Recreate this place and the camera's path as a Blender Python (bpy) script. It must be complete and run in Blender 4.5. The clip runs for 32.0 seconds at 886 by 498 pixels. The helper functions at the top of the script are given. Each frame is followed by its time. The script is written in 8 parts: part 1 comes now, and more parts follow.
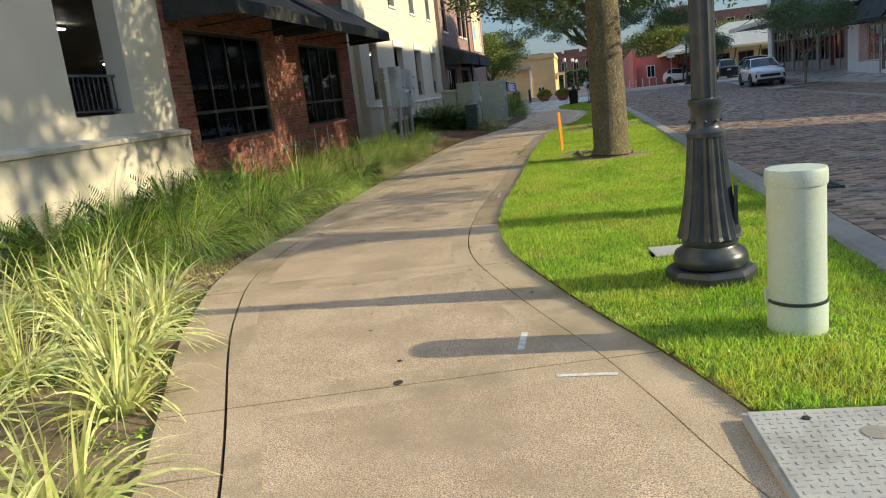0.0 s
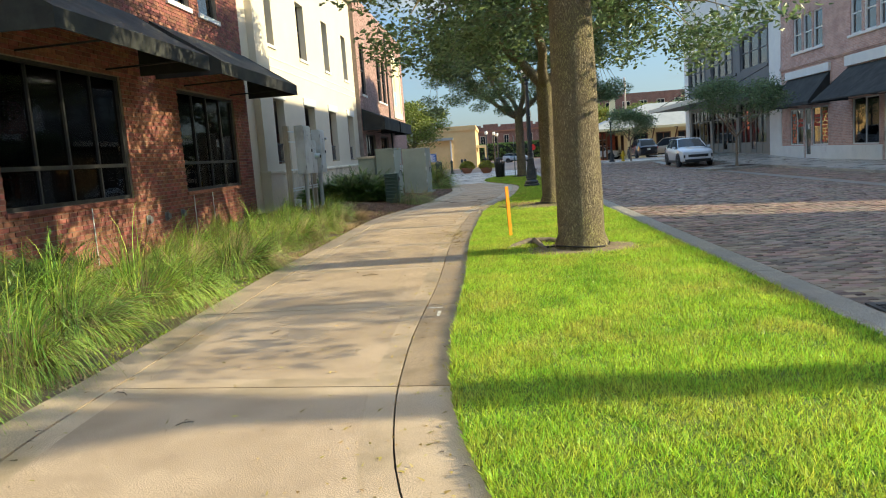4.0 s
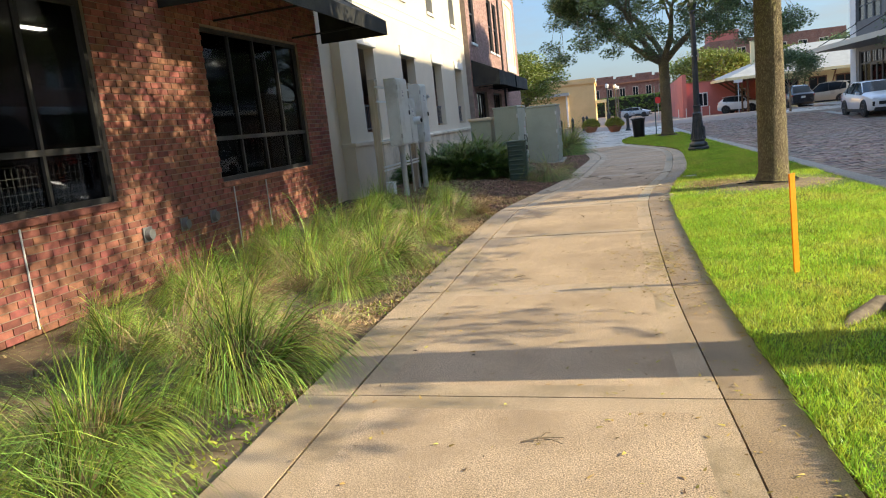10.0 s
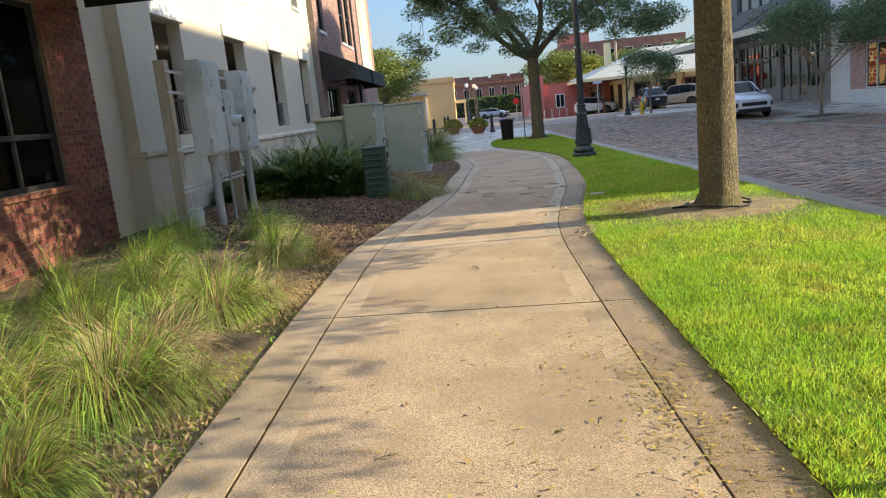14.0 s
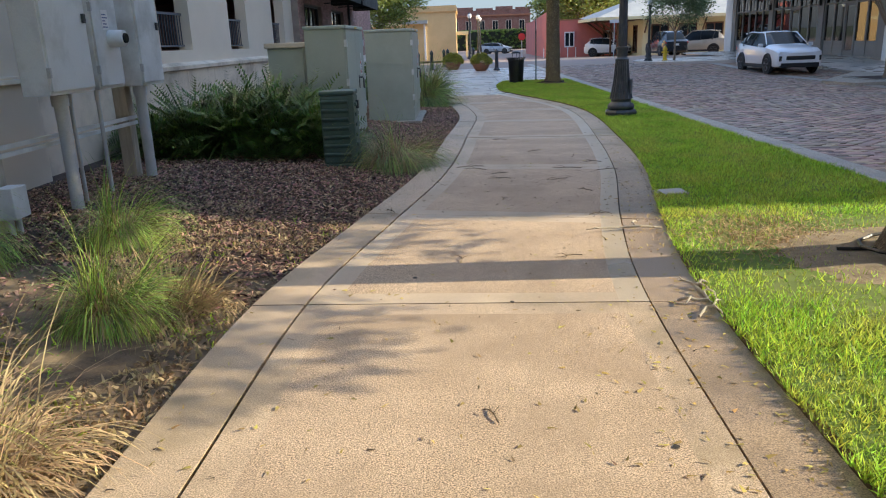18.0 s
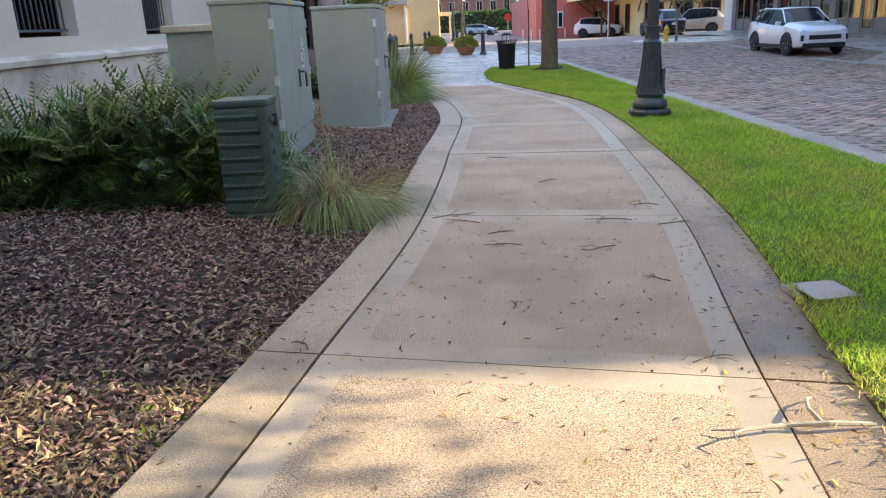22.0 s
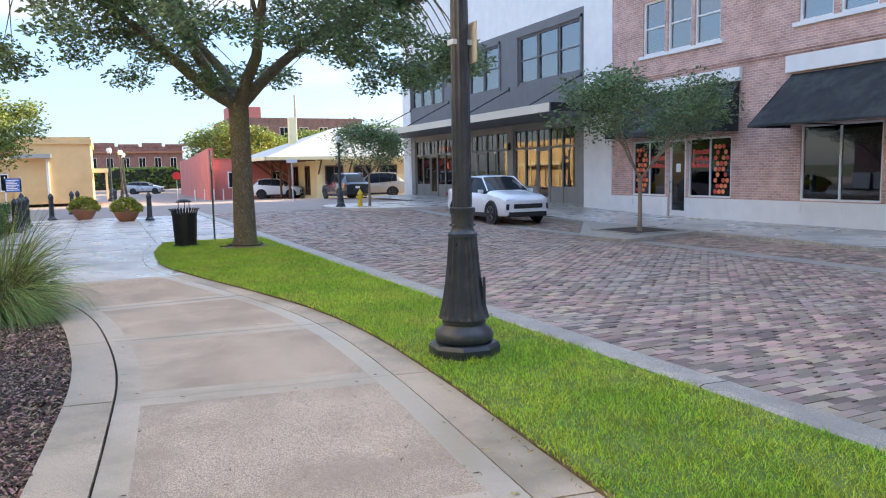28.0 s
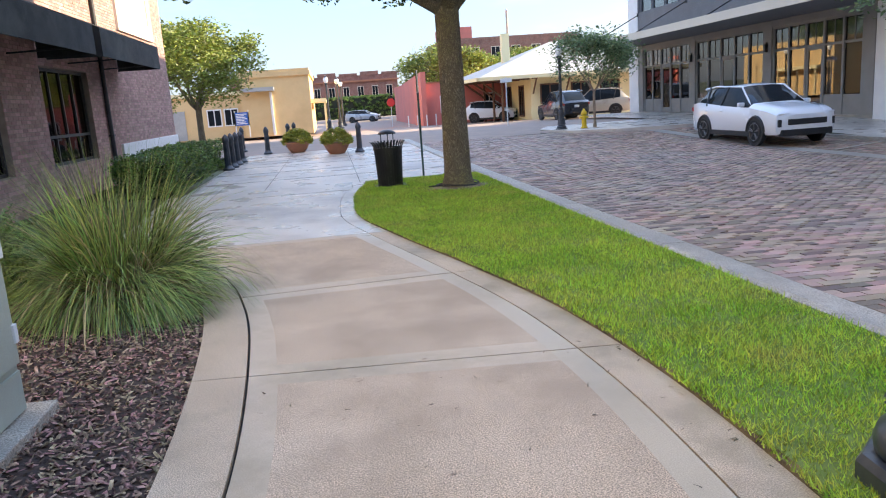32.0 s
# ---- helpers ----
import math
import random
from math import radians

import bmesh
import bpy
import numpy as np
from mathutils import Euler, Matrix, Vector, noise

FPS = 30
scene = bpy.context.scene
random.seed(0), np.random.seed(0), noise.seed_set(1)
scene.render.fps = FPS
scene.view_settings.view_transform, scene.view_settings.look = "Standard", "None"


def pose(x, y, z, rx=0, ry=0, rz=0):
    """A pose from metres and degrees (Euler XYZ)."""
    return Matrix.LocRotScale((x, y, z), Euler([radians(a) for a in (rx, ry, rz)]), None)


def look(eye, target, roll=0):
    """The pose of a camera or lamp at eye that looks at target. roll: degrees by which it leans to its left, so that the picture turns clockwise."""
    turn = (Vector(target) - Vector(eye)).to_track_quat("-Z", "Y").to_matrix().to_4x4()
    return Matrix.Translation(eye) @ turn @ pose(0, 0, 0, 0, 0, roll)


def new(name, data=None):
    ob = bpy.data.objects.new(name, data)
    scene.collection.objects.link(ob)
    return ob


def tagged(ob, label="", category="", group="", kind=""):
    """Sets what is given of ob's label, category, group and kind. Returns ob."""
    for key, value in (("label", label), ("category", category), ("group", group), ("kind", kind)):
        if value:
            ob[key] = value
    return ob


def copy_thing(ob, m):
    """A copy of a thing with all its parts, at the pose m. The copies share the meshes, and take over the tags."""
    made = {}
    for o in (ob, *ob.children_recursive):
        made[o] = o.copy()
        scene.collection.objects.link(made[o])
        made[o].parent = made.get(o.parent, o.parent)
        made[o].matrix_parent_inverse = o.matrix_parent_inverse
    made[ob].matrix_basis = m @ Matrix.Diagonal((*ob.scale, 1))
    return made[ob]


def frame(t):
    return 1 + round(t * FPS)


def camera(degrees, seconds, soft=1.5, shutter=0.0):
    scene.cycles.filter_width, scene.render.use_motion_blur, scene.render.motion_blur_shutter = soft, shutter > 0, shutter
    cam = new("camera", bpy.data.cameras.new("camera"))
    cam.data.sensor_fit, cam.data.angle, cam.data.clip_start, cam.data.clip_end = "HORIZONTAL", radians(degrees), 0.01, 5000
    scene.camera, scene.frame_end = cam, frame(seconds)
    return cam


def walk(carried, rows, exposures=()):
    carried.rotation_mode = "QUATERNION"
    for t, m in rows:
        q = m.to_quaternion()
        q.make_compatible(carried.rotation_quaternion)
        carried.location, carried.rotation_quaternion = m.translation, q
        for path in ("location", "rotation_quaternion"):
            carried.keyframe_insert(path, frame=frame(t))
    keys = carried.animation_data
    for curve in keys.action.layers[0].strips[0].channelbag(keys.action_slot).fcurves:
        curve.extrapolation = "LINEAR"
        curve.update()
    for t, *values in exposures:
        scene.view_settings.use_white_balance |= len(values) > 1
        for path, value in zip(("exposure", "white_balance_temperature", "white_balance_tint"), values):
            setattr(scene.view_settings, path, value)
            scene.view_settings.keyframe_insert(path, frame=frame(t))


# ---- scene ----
cam = camera(62.5, 32.0, 1.1)
PATH = [
    (0, (2.604, 0.97, 1.485), (2.2, 2.884, 1.068), -6.6),
    (0.5, (2.52, 1.43, 1.481), (2.042, 3.33, 1.076), -6.2),
    (1, (2.495, 1.891, 1.47), (2.114, 3.815, 1.079), -4.7),
    (1.5, (2.448, 2.377, 1.48), (2.081, 4.309, 1.113), -4.8),
    (2, (2.278, 2.88, 1.495), (1.981, 4.826, 1.14), -5.8),
    (2.5, (2.212, 3.365, 1.459), (1.867, 5.298, 1.081), -7.7),
    (3, (2.054, 3.847, 1.439), (1.731, 5.794, 1.12), -6.8),
    (3.5, (2.064, 4.198, 1.384), (1.883, 6.171, 1.114), -4.8),
    (5.5, (1.428, 6.152, 1.436), (1.278, 8.132, 1.193), -3.3),
    (6, (1.4, 6.601, 1.436), (1.309, 8.582, 1.172), -3.8),
    (6.5, (1.338, 7.022, 1.454), (1.16, 8.996, 1.19), -4.3),
    (7, (1.236, 7.489, 1.455), (1.151, 9.467, 1.176), -3.6),
    (7.5, (1.192, 7.933, 1.472), (0.944, 9.899, 1.202), -6.0),
    (8, (1.086, 8.428, 1.443), (0.8, 10.388, 1.173), -7.1),
    (8.5, (1.046, 8.799, 1.456), (0.7, 10.742, 1.132), -7.5),
    (9, (0.945, 9.222, 1.473), (0.392, 11.122, 1.182), -6.7),
    (9.5, (0.806, 9.702, 1.481), (0.34, 11.625, 1.193), -5.4),
    (10, (0.732, 10.157, 1.486), (0.275, 12.075, 1.151), -6.2),
    (10.5, (0.566, 10.619, 1.502), (0.195, 12.556, 1.168), -6.5),
    (11, (0.545, 11.131, 1.472), (0.289, 13.083, 1.122), -6.7),
    (11.5, (0.444, 11.604, 1.452), (0.277, 13.569, 1.115), -7.0),
    (12, (0.437, 12.078, 1.47), (0.385, 14.046, 1.122), -7.1),
    (12.5, (0.445, 12.523, 1.485), (0.339, 14.493, 1.154), -7.0),
    (13, (0.368, 12.993, 1.482), (0.33, 14.963, 1.143), -5.0),
    (13.5, (0.383, 13.443, 1.457), (0.326, 15.41, 1.095), -5.1),
    (14, (0.316, 13.867, 1.469), (0.233, 15.83, 1.095), -5.8),
    (14.5, (0.337, 14.343, 1.462), (0.332, 16.296, 1.031), -6.4),
    (16.5, (0.267, 16.472, 1.536), (0.132, 18.41, 1.06), -3.1),
    (17, (0.29, 16.885, 1.514), (0.197, 18.816, 1.003), -3.1),
    (17.5, (0.277, 17.337, 1.493), (0.119, 19.259, 0.964), -3.1),
    (18, (0.243, 17.775, 1.486), (0.178, 19.697, 0.937), -2.2),
    (18.5, (0.31, 18.186, 1.467), (0.225, 20.109, 0.922), -2.6),
    (19, (0.302, 18.617, 1.468), (0.254, 20.548, 0.95), -2.9),
    (19.5, (0.337, 19.013, 1.46), (0.346, 20.951, 0.965), -3.1),
    (20, (0.35, 19.397, 1.478), (0.309, 21.337, 0.992), -4.2),
    (20.5, (0.317, 19.846, 1.472), (0.388, 21.781, 0.973), -4.1),
    (21, (0.379, 20.241, 1.458), (0.494, 22.165, 0.927), -3.8),
    (21.5, (0.318, 20.651, 1.432), (0.372, 22.55, 0.807), -3.3),
    (22, (0.306, 21.075, 1.442), (0.275, 22.985, 0.848), -2.8),
    (22.5, (0.29, 21.488, 1.446), (-0.031, 23.399, 0.954), -2.8),
    (23, (0.18, 21.917, 1.465), (-0.235, 23.833, 1.07), -1.8),
    (23.5, (0.216, 22.352, 1.45), (-0.259, 24.262, 1.094), -1.4),
    (24, (0.195, 22.819, 1.438), (-0.13, 24.758, 1.069), -1.6),
    (24.5, (0.199, 23.226, 1.472), (0.079, 25.184, 1.083), -2.7),
    (26.5, (0.339, 24.913, 1.538), (0.685, 26.861, 1.247), -1.4),
    (27, (0.412, 25.329, 1.585), (1.024, 27.217, 1.345), -1.6),
    (27.5, (0.537, 25.776, 1.566), (1.239, 27.638, 1.362), -1.9),
    (28, (0.501, 26.215, 1.557), (1.335, 28.02, 1.344), -1.1),
    (28.5, (0.608, 26.616, 1.522), (1.478, 28.401, 1.284), -1.5),
    (29, (0.672, 27.083, 1.501), (1.473, 28.901, 1.275), -1.9),
    (29.5, (0.726, 27.482, 1.517), (1.543, 29.293, 1.289), -0.8),
    (30, (0.818, 27.808, 1.541), (1.416, 29.699, 1.287), -1.1),
    (30.5, (0.835, 28.26, 1.529), (1.285, 30.19, 1.262), -1.1),
    (31, (0.937, 28.699, 1.499), (1.194, 30.663, 1.224), -2.5),
    (31.5, (1.027, 29.107, 1.492), (1.18, 31.073, 1.159), -3.9),
    (32, (1.089, 29.474, 1.535), (1.358, 31.415, 1.134), -4.0),
]
walk(cam, [(t, look(a, b, r)) for t, a, b, r in PATH], [(0.0, 1.08, 6700, 6), (1.0, 1.1, 6700, 6), (2.0, 1.38, 6800, 4), (3.0, 1.5, 6900, 4), (6.0, 1.6, 6900, 6), (9.0, 1.58, 6850, 9), (12.0, 1.8, 6800, 12), (13.0, 1.65, 6850, 11), (14.0, 1.65, 6850, 10), (17.0, 1.58, 6550, 12), (19.0, 1.82, 6350, 14), (20.0, 1.98, 6300, 15), (21.0, 2.14, 6450, 15), (22.0, 2.2, 6450, 14), (23.0, 2.65, 6650, 15), (24.0, 2.8, 6750, 17), (27.0, 2.42, 6800, 16), (29.5, 2.42, 6700, 14), (32.0, 2.42, 6950, 17)])

# ---- light ----
SUN_EL = radians(24.0)
world = bpy.data.worlds.new("world")
scene.world = world
world.use_nodes = True
wn, wl = world.node_tree.nodes, world.node_tree.links
wn.clear()
w_out = wn.new("ShaderNodeOutputWorld")
w_bg = wn.new("ShaderNodeBackground")
w_sky = wn.new("ShaderNodeTexSky")
w_sky.sky_type, w_sky.sun_disc = "NISHITA", False
w_sky.sun_elevation, w_sky.sun_rotation = SUN_EL, radians(90.0)
w_sky.air_density, w_sky.dust_density, w_sky.ozone_density = 1.0, 0.9, 3.0
w_co = wn.new("ShaderNodeTexCoord")
w_map = wn.new("ShaderNodeMapping")
w_map.inputs["Scale"].default_value = (1.0, 1.0, 3.2)
w_noise = wn.new("ShaderNodeTexNoise")
w_noise.inputs["Scale"].default_value, w_noise.inputs["Detail"].default_value = 2.4, 7.0
w_noise.inputs["Roughness"].default_value = 0.58
w_ramp = wn.new("ShaderNodeValToRGB")
w_ramp.color_ramp.elements[0].position, w_ramp.color_ramp.elements[1].position = 0.49, 0.62
w_cloud = wn.new("ShaderNodeMixRGB")
w_lit = wn.new("ShaderNodeMixRGB")
w_lit.inputs["Fac"].default_value = 0.88
w_tone = wn.new("ShaderNodeValToRGB")
w_tone.color_ramp.elements[0].position, w_tone.color_ramp.elements[1].position = 0.44, 0.72
w_tone.color_ramp.elements[0].color, w_tone.color_ramp.elements[1].color = (0.74, 0.88, 1.06, 1), (1.30, 1.36, 1.43, 1)
wl.new(w_co.outputs["Generated"], w_map.inputs["Vector"])
wl.new(w_map.outputs["Vector"], w_noise.inputs["Vector"])
wl.new(w_noise.outputs["Fac"], w_ramp.inputs["Fac"])
wl.new(w_noise.outputs["Fac"], w_tone.inputs["Fac"])
wl.new(w_tone.outputs["Color"], w_lit.inputs["Color2"])
wl.new(w_ramp.outputs["Color"], w_cloud.inputs["Fac"])
w_gap = wn.new("ShaderNodeMixRGB")
w_gap.inputs["Fac"].default_value = 0.7
w_gap.inputs["Color2"].default_value = (0.30, 0.57, 1.04, 1)
wl.new(w_sky.outputs["Color"], w_gap.inputs["Color1"])
wl.new(w_gap.outputs["Color"], w_cloud.inputs["Color1"])
wl.new(w_sky.outputs["Color"], w_lit.inputs["Color1"])
wl.new(w_lit.outputs["Color"], w_cloud.inputs["Color2"])
w_xyz, w_up, w_dome = wn.new("ShaderNodeSeparateXYZ"), wn.new("ShaderNodeMath"), wn.new("ShaderNodeVectorMath")
w_up.operation, w_dome.operation = "MULTIPLY_ADD", "SCALE"
w_up.inputs[1].default_value, w_up.inputs[2].default_value = 1.15, 0.56
wl.new(w_co.outputs["Generated"], w_xyz.inputs["Vector"])
wl.new(w_xyz.outputs["Z"], w_up.inputs[0])
wl.new(w_cloud.outputs["Color"], w_dome.inputs[0])
wl.new(w_up.outputs[0], w_dome.inputs["Scale"])
wl.new(w_dome.outputs["Vector"], w_bg.inputs["Color"])
w_bg.inputs["Strength"].default_value = 0.205
wl.new(w_bg.outputs["Background"], w_out.inputs["Surface"])

sun = new("sun", bpy.data.lights.new("sun", "SUN"))
sun.data.energy, sun.data.angle, sun.data.color = 2.8, radians(0.55), (1.0, 0.885, 0.62)
sun.matrix_basis = look((60, 0, 60 * math.tan(SUN_EL)), (0, 0, 0))


# ---- materials ----
def mat(name, c1, c2=None, rough=0.6, metal=0.0, scale=8.0, fine=90.0, bump=0.15, fine_bump=0.3, rand=0.0, island=False,
        stain=None, stain_scale=0.7, spec=0.5, trans=0.0, coat=0.0, stretch=(1, 1, 1), rough_var=0.12, fine_mix=0.25, bump_d=0.02):
    """A surface with variation at two scales, in metres: blotches at 1/scale, grain at 1/fine."""
    m = bpy.data.materials.new(name)
    m.use_nodes = True
    n, l = m.node_tree.nodes, m.node_tree.links
    b = n["Principled BSDF"]
    c2 = c2 or tuple(min(1, v * 0.78) for v in c1)
    co, mp = n.new("ShaderNodeTexCoord"), n.new("ShaderNodeMapping")
    mp.inputs["Scale"].default_value = stretch
    l.new(co.outputs["Object"], mp.inputs["Vector"])
    na, nb = n.new("ShaderNodeTexNoise"), n.new("ShaderNodeTexNoise")
    na.inputs["Scale"].default_value, na.inputs["Detail"].default_value = scale, 5.0
    nb.inputs["Scale"].default_value, nb.inputs["Detail"].default_value = fine, 3.0
    for t in (na, nb):
        l.new(mp.outputs["Vector"], t.inputs["Vector"])
    ramp = n.new("ShaderNodeValToRGB")
    ramp.color_ramp.elements[0].position, ramp.color_ramp.elements[1].position = 0.3, 0.7
    ramp.color_ramp.elements[0].color, ramp.color_ramp.elements[1].color = (*c2, 1), (*c1, 1)
    l.new(na.outputs["Fac"], ramp.inputs["Fac"])
    grain = n.new("ShaderNodeMixRGB")
    grain.blend_type = "OVERLAY"
    grain.inputs["Fac"].default_value = fine_mix
    l.new(ramp.outputs["Color"], grain.inputs["Color1"])
    if fine_mix >= 0.8:
        gm = n.new("ShaderNodeMapRange")
        gm.inputs["From Min"].default_value, gm.inputs["From Max"].default_value = 0.25, 0.75
        l.new(nb.outputs["Fac"], gm.inputs["Value"])
        l.new(gm.outputs["Result"], grain.inputs["Color2"])
    else:
        l.new(nb.outputs["Fac"], grain.inputs["Color2"])
    col = grain.outputs["Color"]
    if stain:
        ns, rs, ms = n.new("ShaderNodeTexNoise"), n.new("ShaderNodeValToRGB"), n.new("ShaderNodeMixRGB")
        ns.inputs["Scale"].default_value, ns.inputs["Detail"].default_value = stain_scale, 6.0
        ns.inputs["Roughness"].default_value = 0.65
        rs.color_ramp.elements[0].position, rs.color_ramp.elements[1].position = 0.47, 0.68
        l.new(mp.outputs["Vector"], ns.inputs["Vector"])
        l.new(ns.outputs["Fac"], rs.inputs["Fac"])
        l.new(rs.outputs["Color"], ms.inputs["Fac"])
        l.new(col, ms.inputs["Color1"])
        ms.inputs["Color2"].default_value = (*stain, 1)
        col = ms.outputs["Color"]
    if rand:
        hs, mr = n.new("ShaderNodeHueSaturation"), n.new("ShaderNodeMapRange")
        src = n.new("ShaderNodeNewGeometry").outputs["Random Per Island"] if island else n.new("ShaderNodeObjectInfo").outputs["Random"]
        mr.inputs["To Min"].default_value, mr.inputs["To Max"].default_value = 1 - rand, 1 + rand
        l.new(src, mr.inputs["Value"])
        l.new(mr.outputs["Result"], hs.inputs["Value"])
        mh = n.new("ShaderNodeMath")
        mh.operation = "MULTIPLY"
        mh.inputs[1].default_value = 7.31
        fr = n.new("ShaderNodeMath")
        fr.operation = "FRACT"
        hr = n.new("ShaderNodeMapRange")
        hr.inputs["To Min"].default_value, hr.inputs["To Max"].default_value = 0.5 - rand * 0.06, 0.5 + rand * 0.06
        l.new(src, mh.inputs[0])
        l.new(mh.outputs[0], fr.inputs[0])
        l.new(fr.outputs[0], hr.inputs["Value"])
        l.new(hr.outputs["Result"], hs.inputs["Hue"])
        l.new(col, hs.inputs["Color"])
        col = hs.outputs["Color"]
    l.new(col, b.inputs["Base Color"])
    rr = n.new("ShaderNodeMapRange")
    rr.inputs["To Min"].default_value, rr.inputs["To Max"].default_value = max(0.02, rough - rough_var), min(1, rough + rough_var)
    l.new(na.outputs["Fac"], rr.inputs["Value"])
    l.new(rr.outputs["Result"], b.inputs["Roughness"])
    b.inputs["Metallic"].default_value = metal
    b.inputs["Specular IOR Level"].default_value = spec
    b.inputs["Coat Weight"].default_value = coat
    if trans:
        b.inputs["Subsurface Weight"].default_value = 0.0
        tr, mx = n.new("ShaderNodeBsdfTranslucent"), n.new("ShaderNodeMixShader")
        mx.inputs["Fac"].default_value = trans
        l.new(col, tr.inputs["Color"])
        l.new(b.outputs["BSDF"], mx.inputs[1])
        l.new(tr.outputs["BSDF"], mx.inputs[2])
        l.new(mx.outputs["Shader"], n["Material Output"].inputs["Surface"])
    if bump or fine_bump:
        b1, b2 = n.new("ShaderNodeBump"), n.new("ShaderNodeBump")
        b1.inputs["Strength"].default_value, b1.inputs["Distance"].default_value = bump, bump_d
        b2.inputs["Strength"].default_value, b2.inputs["Distance"].default_value = fine_bump, 0.004
        l.new(na.outputs["Fac"], b1.inputs["Height"])
        l.new(nb.outputs["Fac"], b2.inputs["Height"])
        l.new(b1.outputs["Normal"], b2.inputs["Normal"])
        l.new(b2.outputs["Normal"], b.inputs["Normal"])
    return m


def wall_brick(name, c1, c2, mortar, turn, width=0.205, height=0.067, gap=0.010):
    """Brickwork for far walls; turn: 90 for a wall that runs along y, 0 along x."""
    m = mat(name, c1, rough=0.85, bump=0.0)
    n, l = m.node_tree.nodes, m.node_tree.links
    b = n["Principled BSDF"]
    co, sep, cmb = n.new("ShaderNodeTexCoord"), n.new("ShaderNodeSeparateXYZ"), n.new("ShaderNodeCombineXYZ")
    l.new(co.outputs["Object"], sep.inputs["Vector"])
    l.new(sep.outputs["Y" if turn else "X"], cmb.inputs["X"])
    l.new(sep.outputs["Z"], cmb.inputs["Y"])
    t = n.new("ShaderNodeTexBrick")
    t.inputs["Scale"].default_value = 1.0
    t.inputs["Brick Width"].default_value, t.inputs["Row Height"].default_value = width + gap, height + gap
    t.inputs["Mortar Size"].default_value, t.inputs["Mortar Smooth"].default_value = gap * 0.6, 0.2
    t.inputs["Bias"].default_value = -0.1
    t.inputs["Color1"].default_value, t.inputs["Color2"].default_value = (*c1, 1), (*c2, 1)
    t.inputs["Mortar"].default_value = (*mortar, 1)
    l.new(cmb.outputs["Vector"], t.inputs["Vector"])
    big, mix = n.new("ShaderNodeTexNoise"), n.new("ShaderNodeMixRGB")
    big.inputs["Scale"].default_value, big.inputs["Detail"].default_value = 1.6, 8.0
    mix.blend_type, mix.inputs["Fac"].default_value = "OVERLAY", 0.55
    l.new(co.outputs["Object"], big.inputs["Vector"])
    l.new(t.outputs["Color"], mix.inputs["Color1"])
    l.new(big.outputs["Fac"], mix.inputs["Color2"])
    l.new(mix.outputs["Color"], b.inputs["Base Color"])
    bp = n.new("ShaderNodeBump")
    bp.inputs["Strength"].default_value, bp.inputs["Distance"].default_value, bp.invert = 0.6, 0.006, True
    l.new(t.outputs["Fac"], bp.inputs["Height"])
    l.new(bp.outputs["Normal"], b.inputs["Normal"])
    return m


def plain(name, c, rough=0.5, metal=0.0, emit=None, power=0.0, alpha_glass=False):
    m = bpy.data.materials.new(name)
    m.use_nodes = True
    b = m.node_tree.nodes["Principled BSDF"]
    b.inputs["Base Color"].default_value = (*c, 1)
    b.inputs["Roughness"].default_value, b.inputs["Metallic"].default_value = rough, metal
    if emit:
        b.inputs["Emission Color"].default_value, b.inputs["Emission Strength"].default_value = (*emit, 1), power
    if alpha_glass:
        b.inputs["Transmission Weight"].default_value, b.inputs["IOR"].default_value = 1.0, 1.45
    return m


def pane_glass(name, tint, see=0.5):
    """Thin window glass: a mirror-like coat over a view through, weighted by Fresnel."""
    m = bpy.data.materials.new(name)
    m.use_nodes = True
    n, l = m.node_tree.nodes, m.node_tree.links
    n.remove(n["Principled BSDF"])
    fr, gl, tr, mx = (n.new("ShaderNode" + k) for k in ("Fresnel", "BsdfGlossy", "BsdfTransparent", "MixShader"))
    fr.inputs["IOR"].default_value = see
    gl.inputs["Roughness"].default_value = 0.02
    tr.inputs["Color"].default_value = (*tint, 1)
    l.new(fr.outputs["Fac"], mx.inputs["Fac"])
    l.new(tr.outputs["BSDF"], mx.inputs[1])
    l.new(gl.outputs["BSDF"], mx.inputs[2])
    l.new(mx.outputs["Shader"], n["Material Output"].inputs["Surface"])
    return m


M = {}
M["concrete"] = mat("concrete_smooth", (0.54, 0.415, 0.29), (0.41, 0.305, 0.205), 0.5, scale=2.2, fine=160, bump=0.05, fine_bump=0.3, stain=(0.25, 0.195, 0.12), stain_scale=0.9, rough_var=0.22, fine_mix=0.8)
M["broom"] = mat("concrete_broomed", (0.52, 0.395, 0.28), (0.40, 0.295, 0.20), 0.72, scale=2.0, fine=150, bump=0.06, fine_bump=0.5, stain=(0.34, 0.25, 0.17), stain_scale=0.8, fine_mix=1.0)
M["frame"] = mat("trowelled_concrete", (0.56, 0.45, 0.33), (0.44, 0.345, 0.245), 0.55, scale=2.0, fine=150, bump=0.03, fine_bump=0.2, stain=(0.34, 0.27, 0.18), stain_scale=0.75, rough_var=0.2, fine_mix=0.5)
M["wet"] = mat("damp_concrete", (0.50, 0.41, 0.295), (0.42, 0.345, 0.245), 0.36, scale=1.1, fine=160, bump=0.03, fine_bump=0.08, stain=(0.37, 0.30, 0.21), stain_scale=0.8, rough_var=0.3, spec=0.4, fine_mix=0.4)
M["plaza"] = mat("concrete_plaza", (0.60, 0.53, 0.45), (0.47, 0.41, 0.35), 0.32, scale=1.2, fine=140, bump=0.05, fine_bump=0.2, stain=(0.30, 0.27, 0.24), stain_scale=0.6, rough_var=0.3)
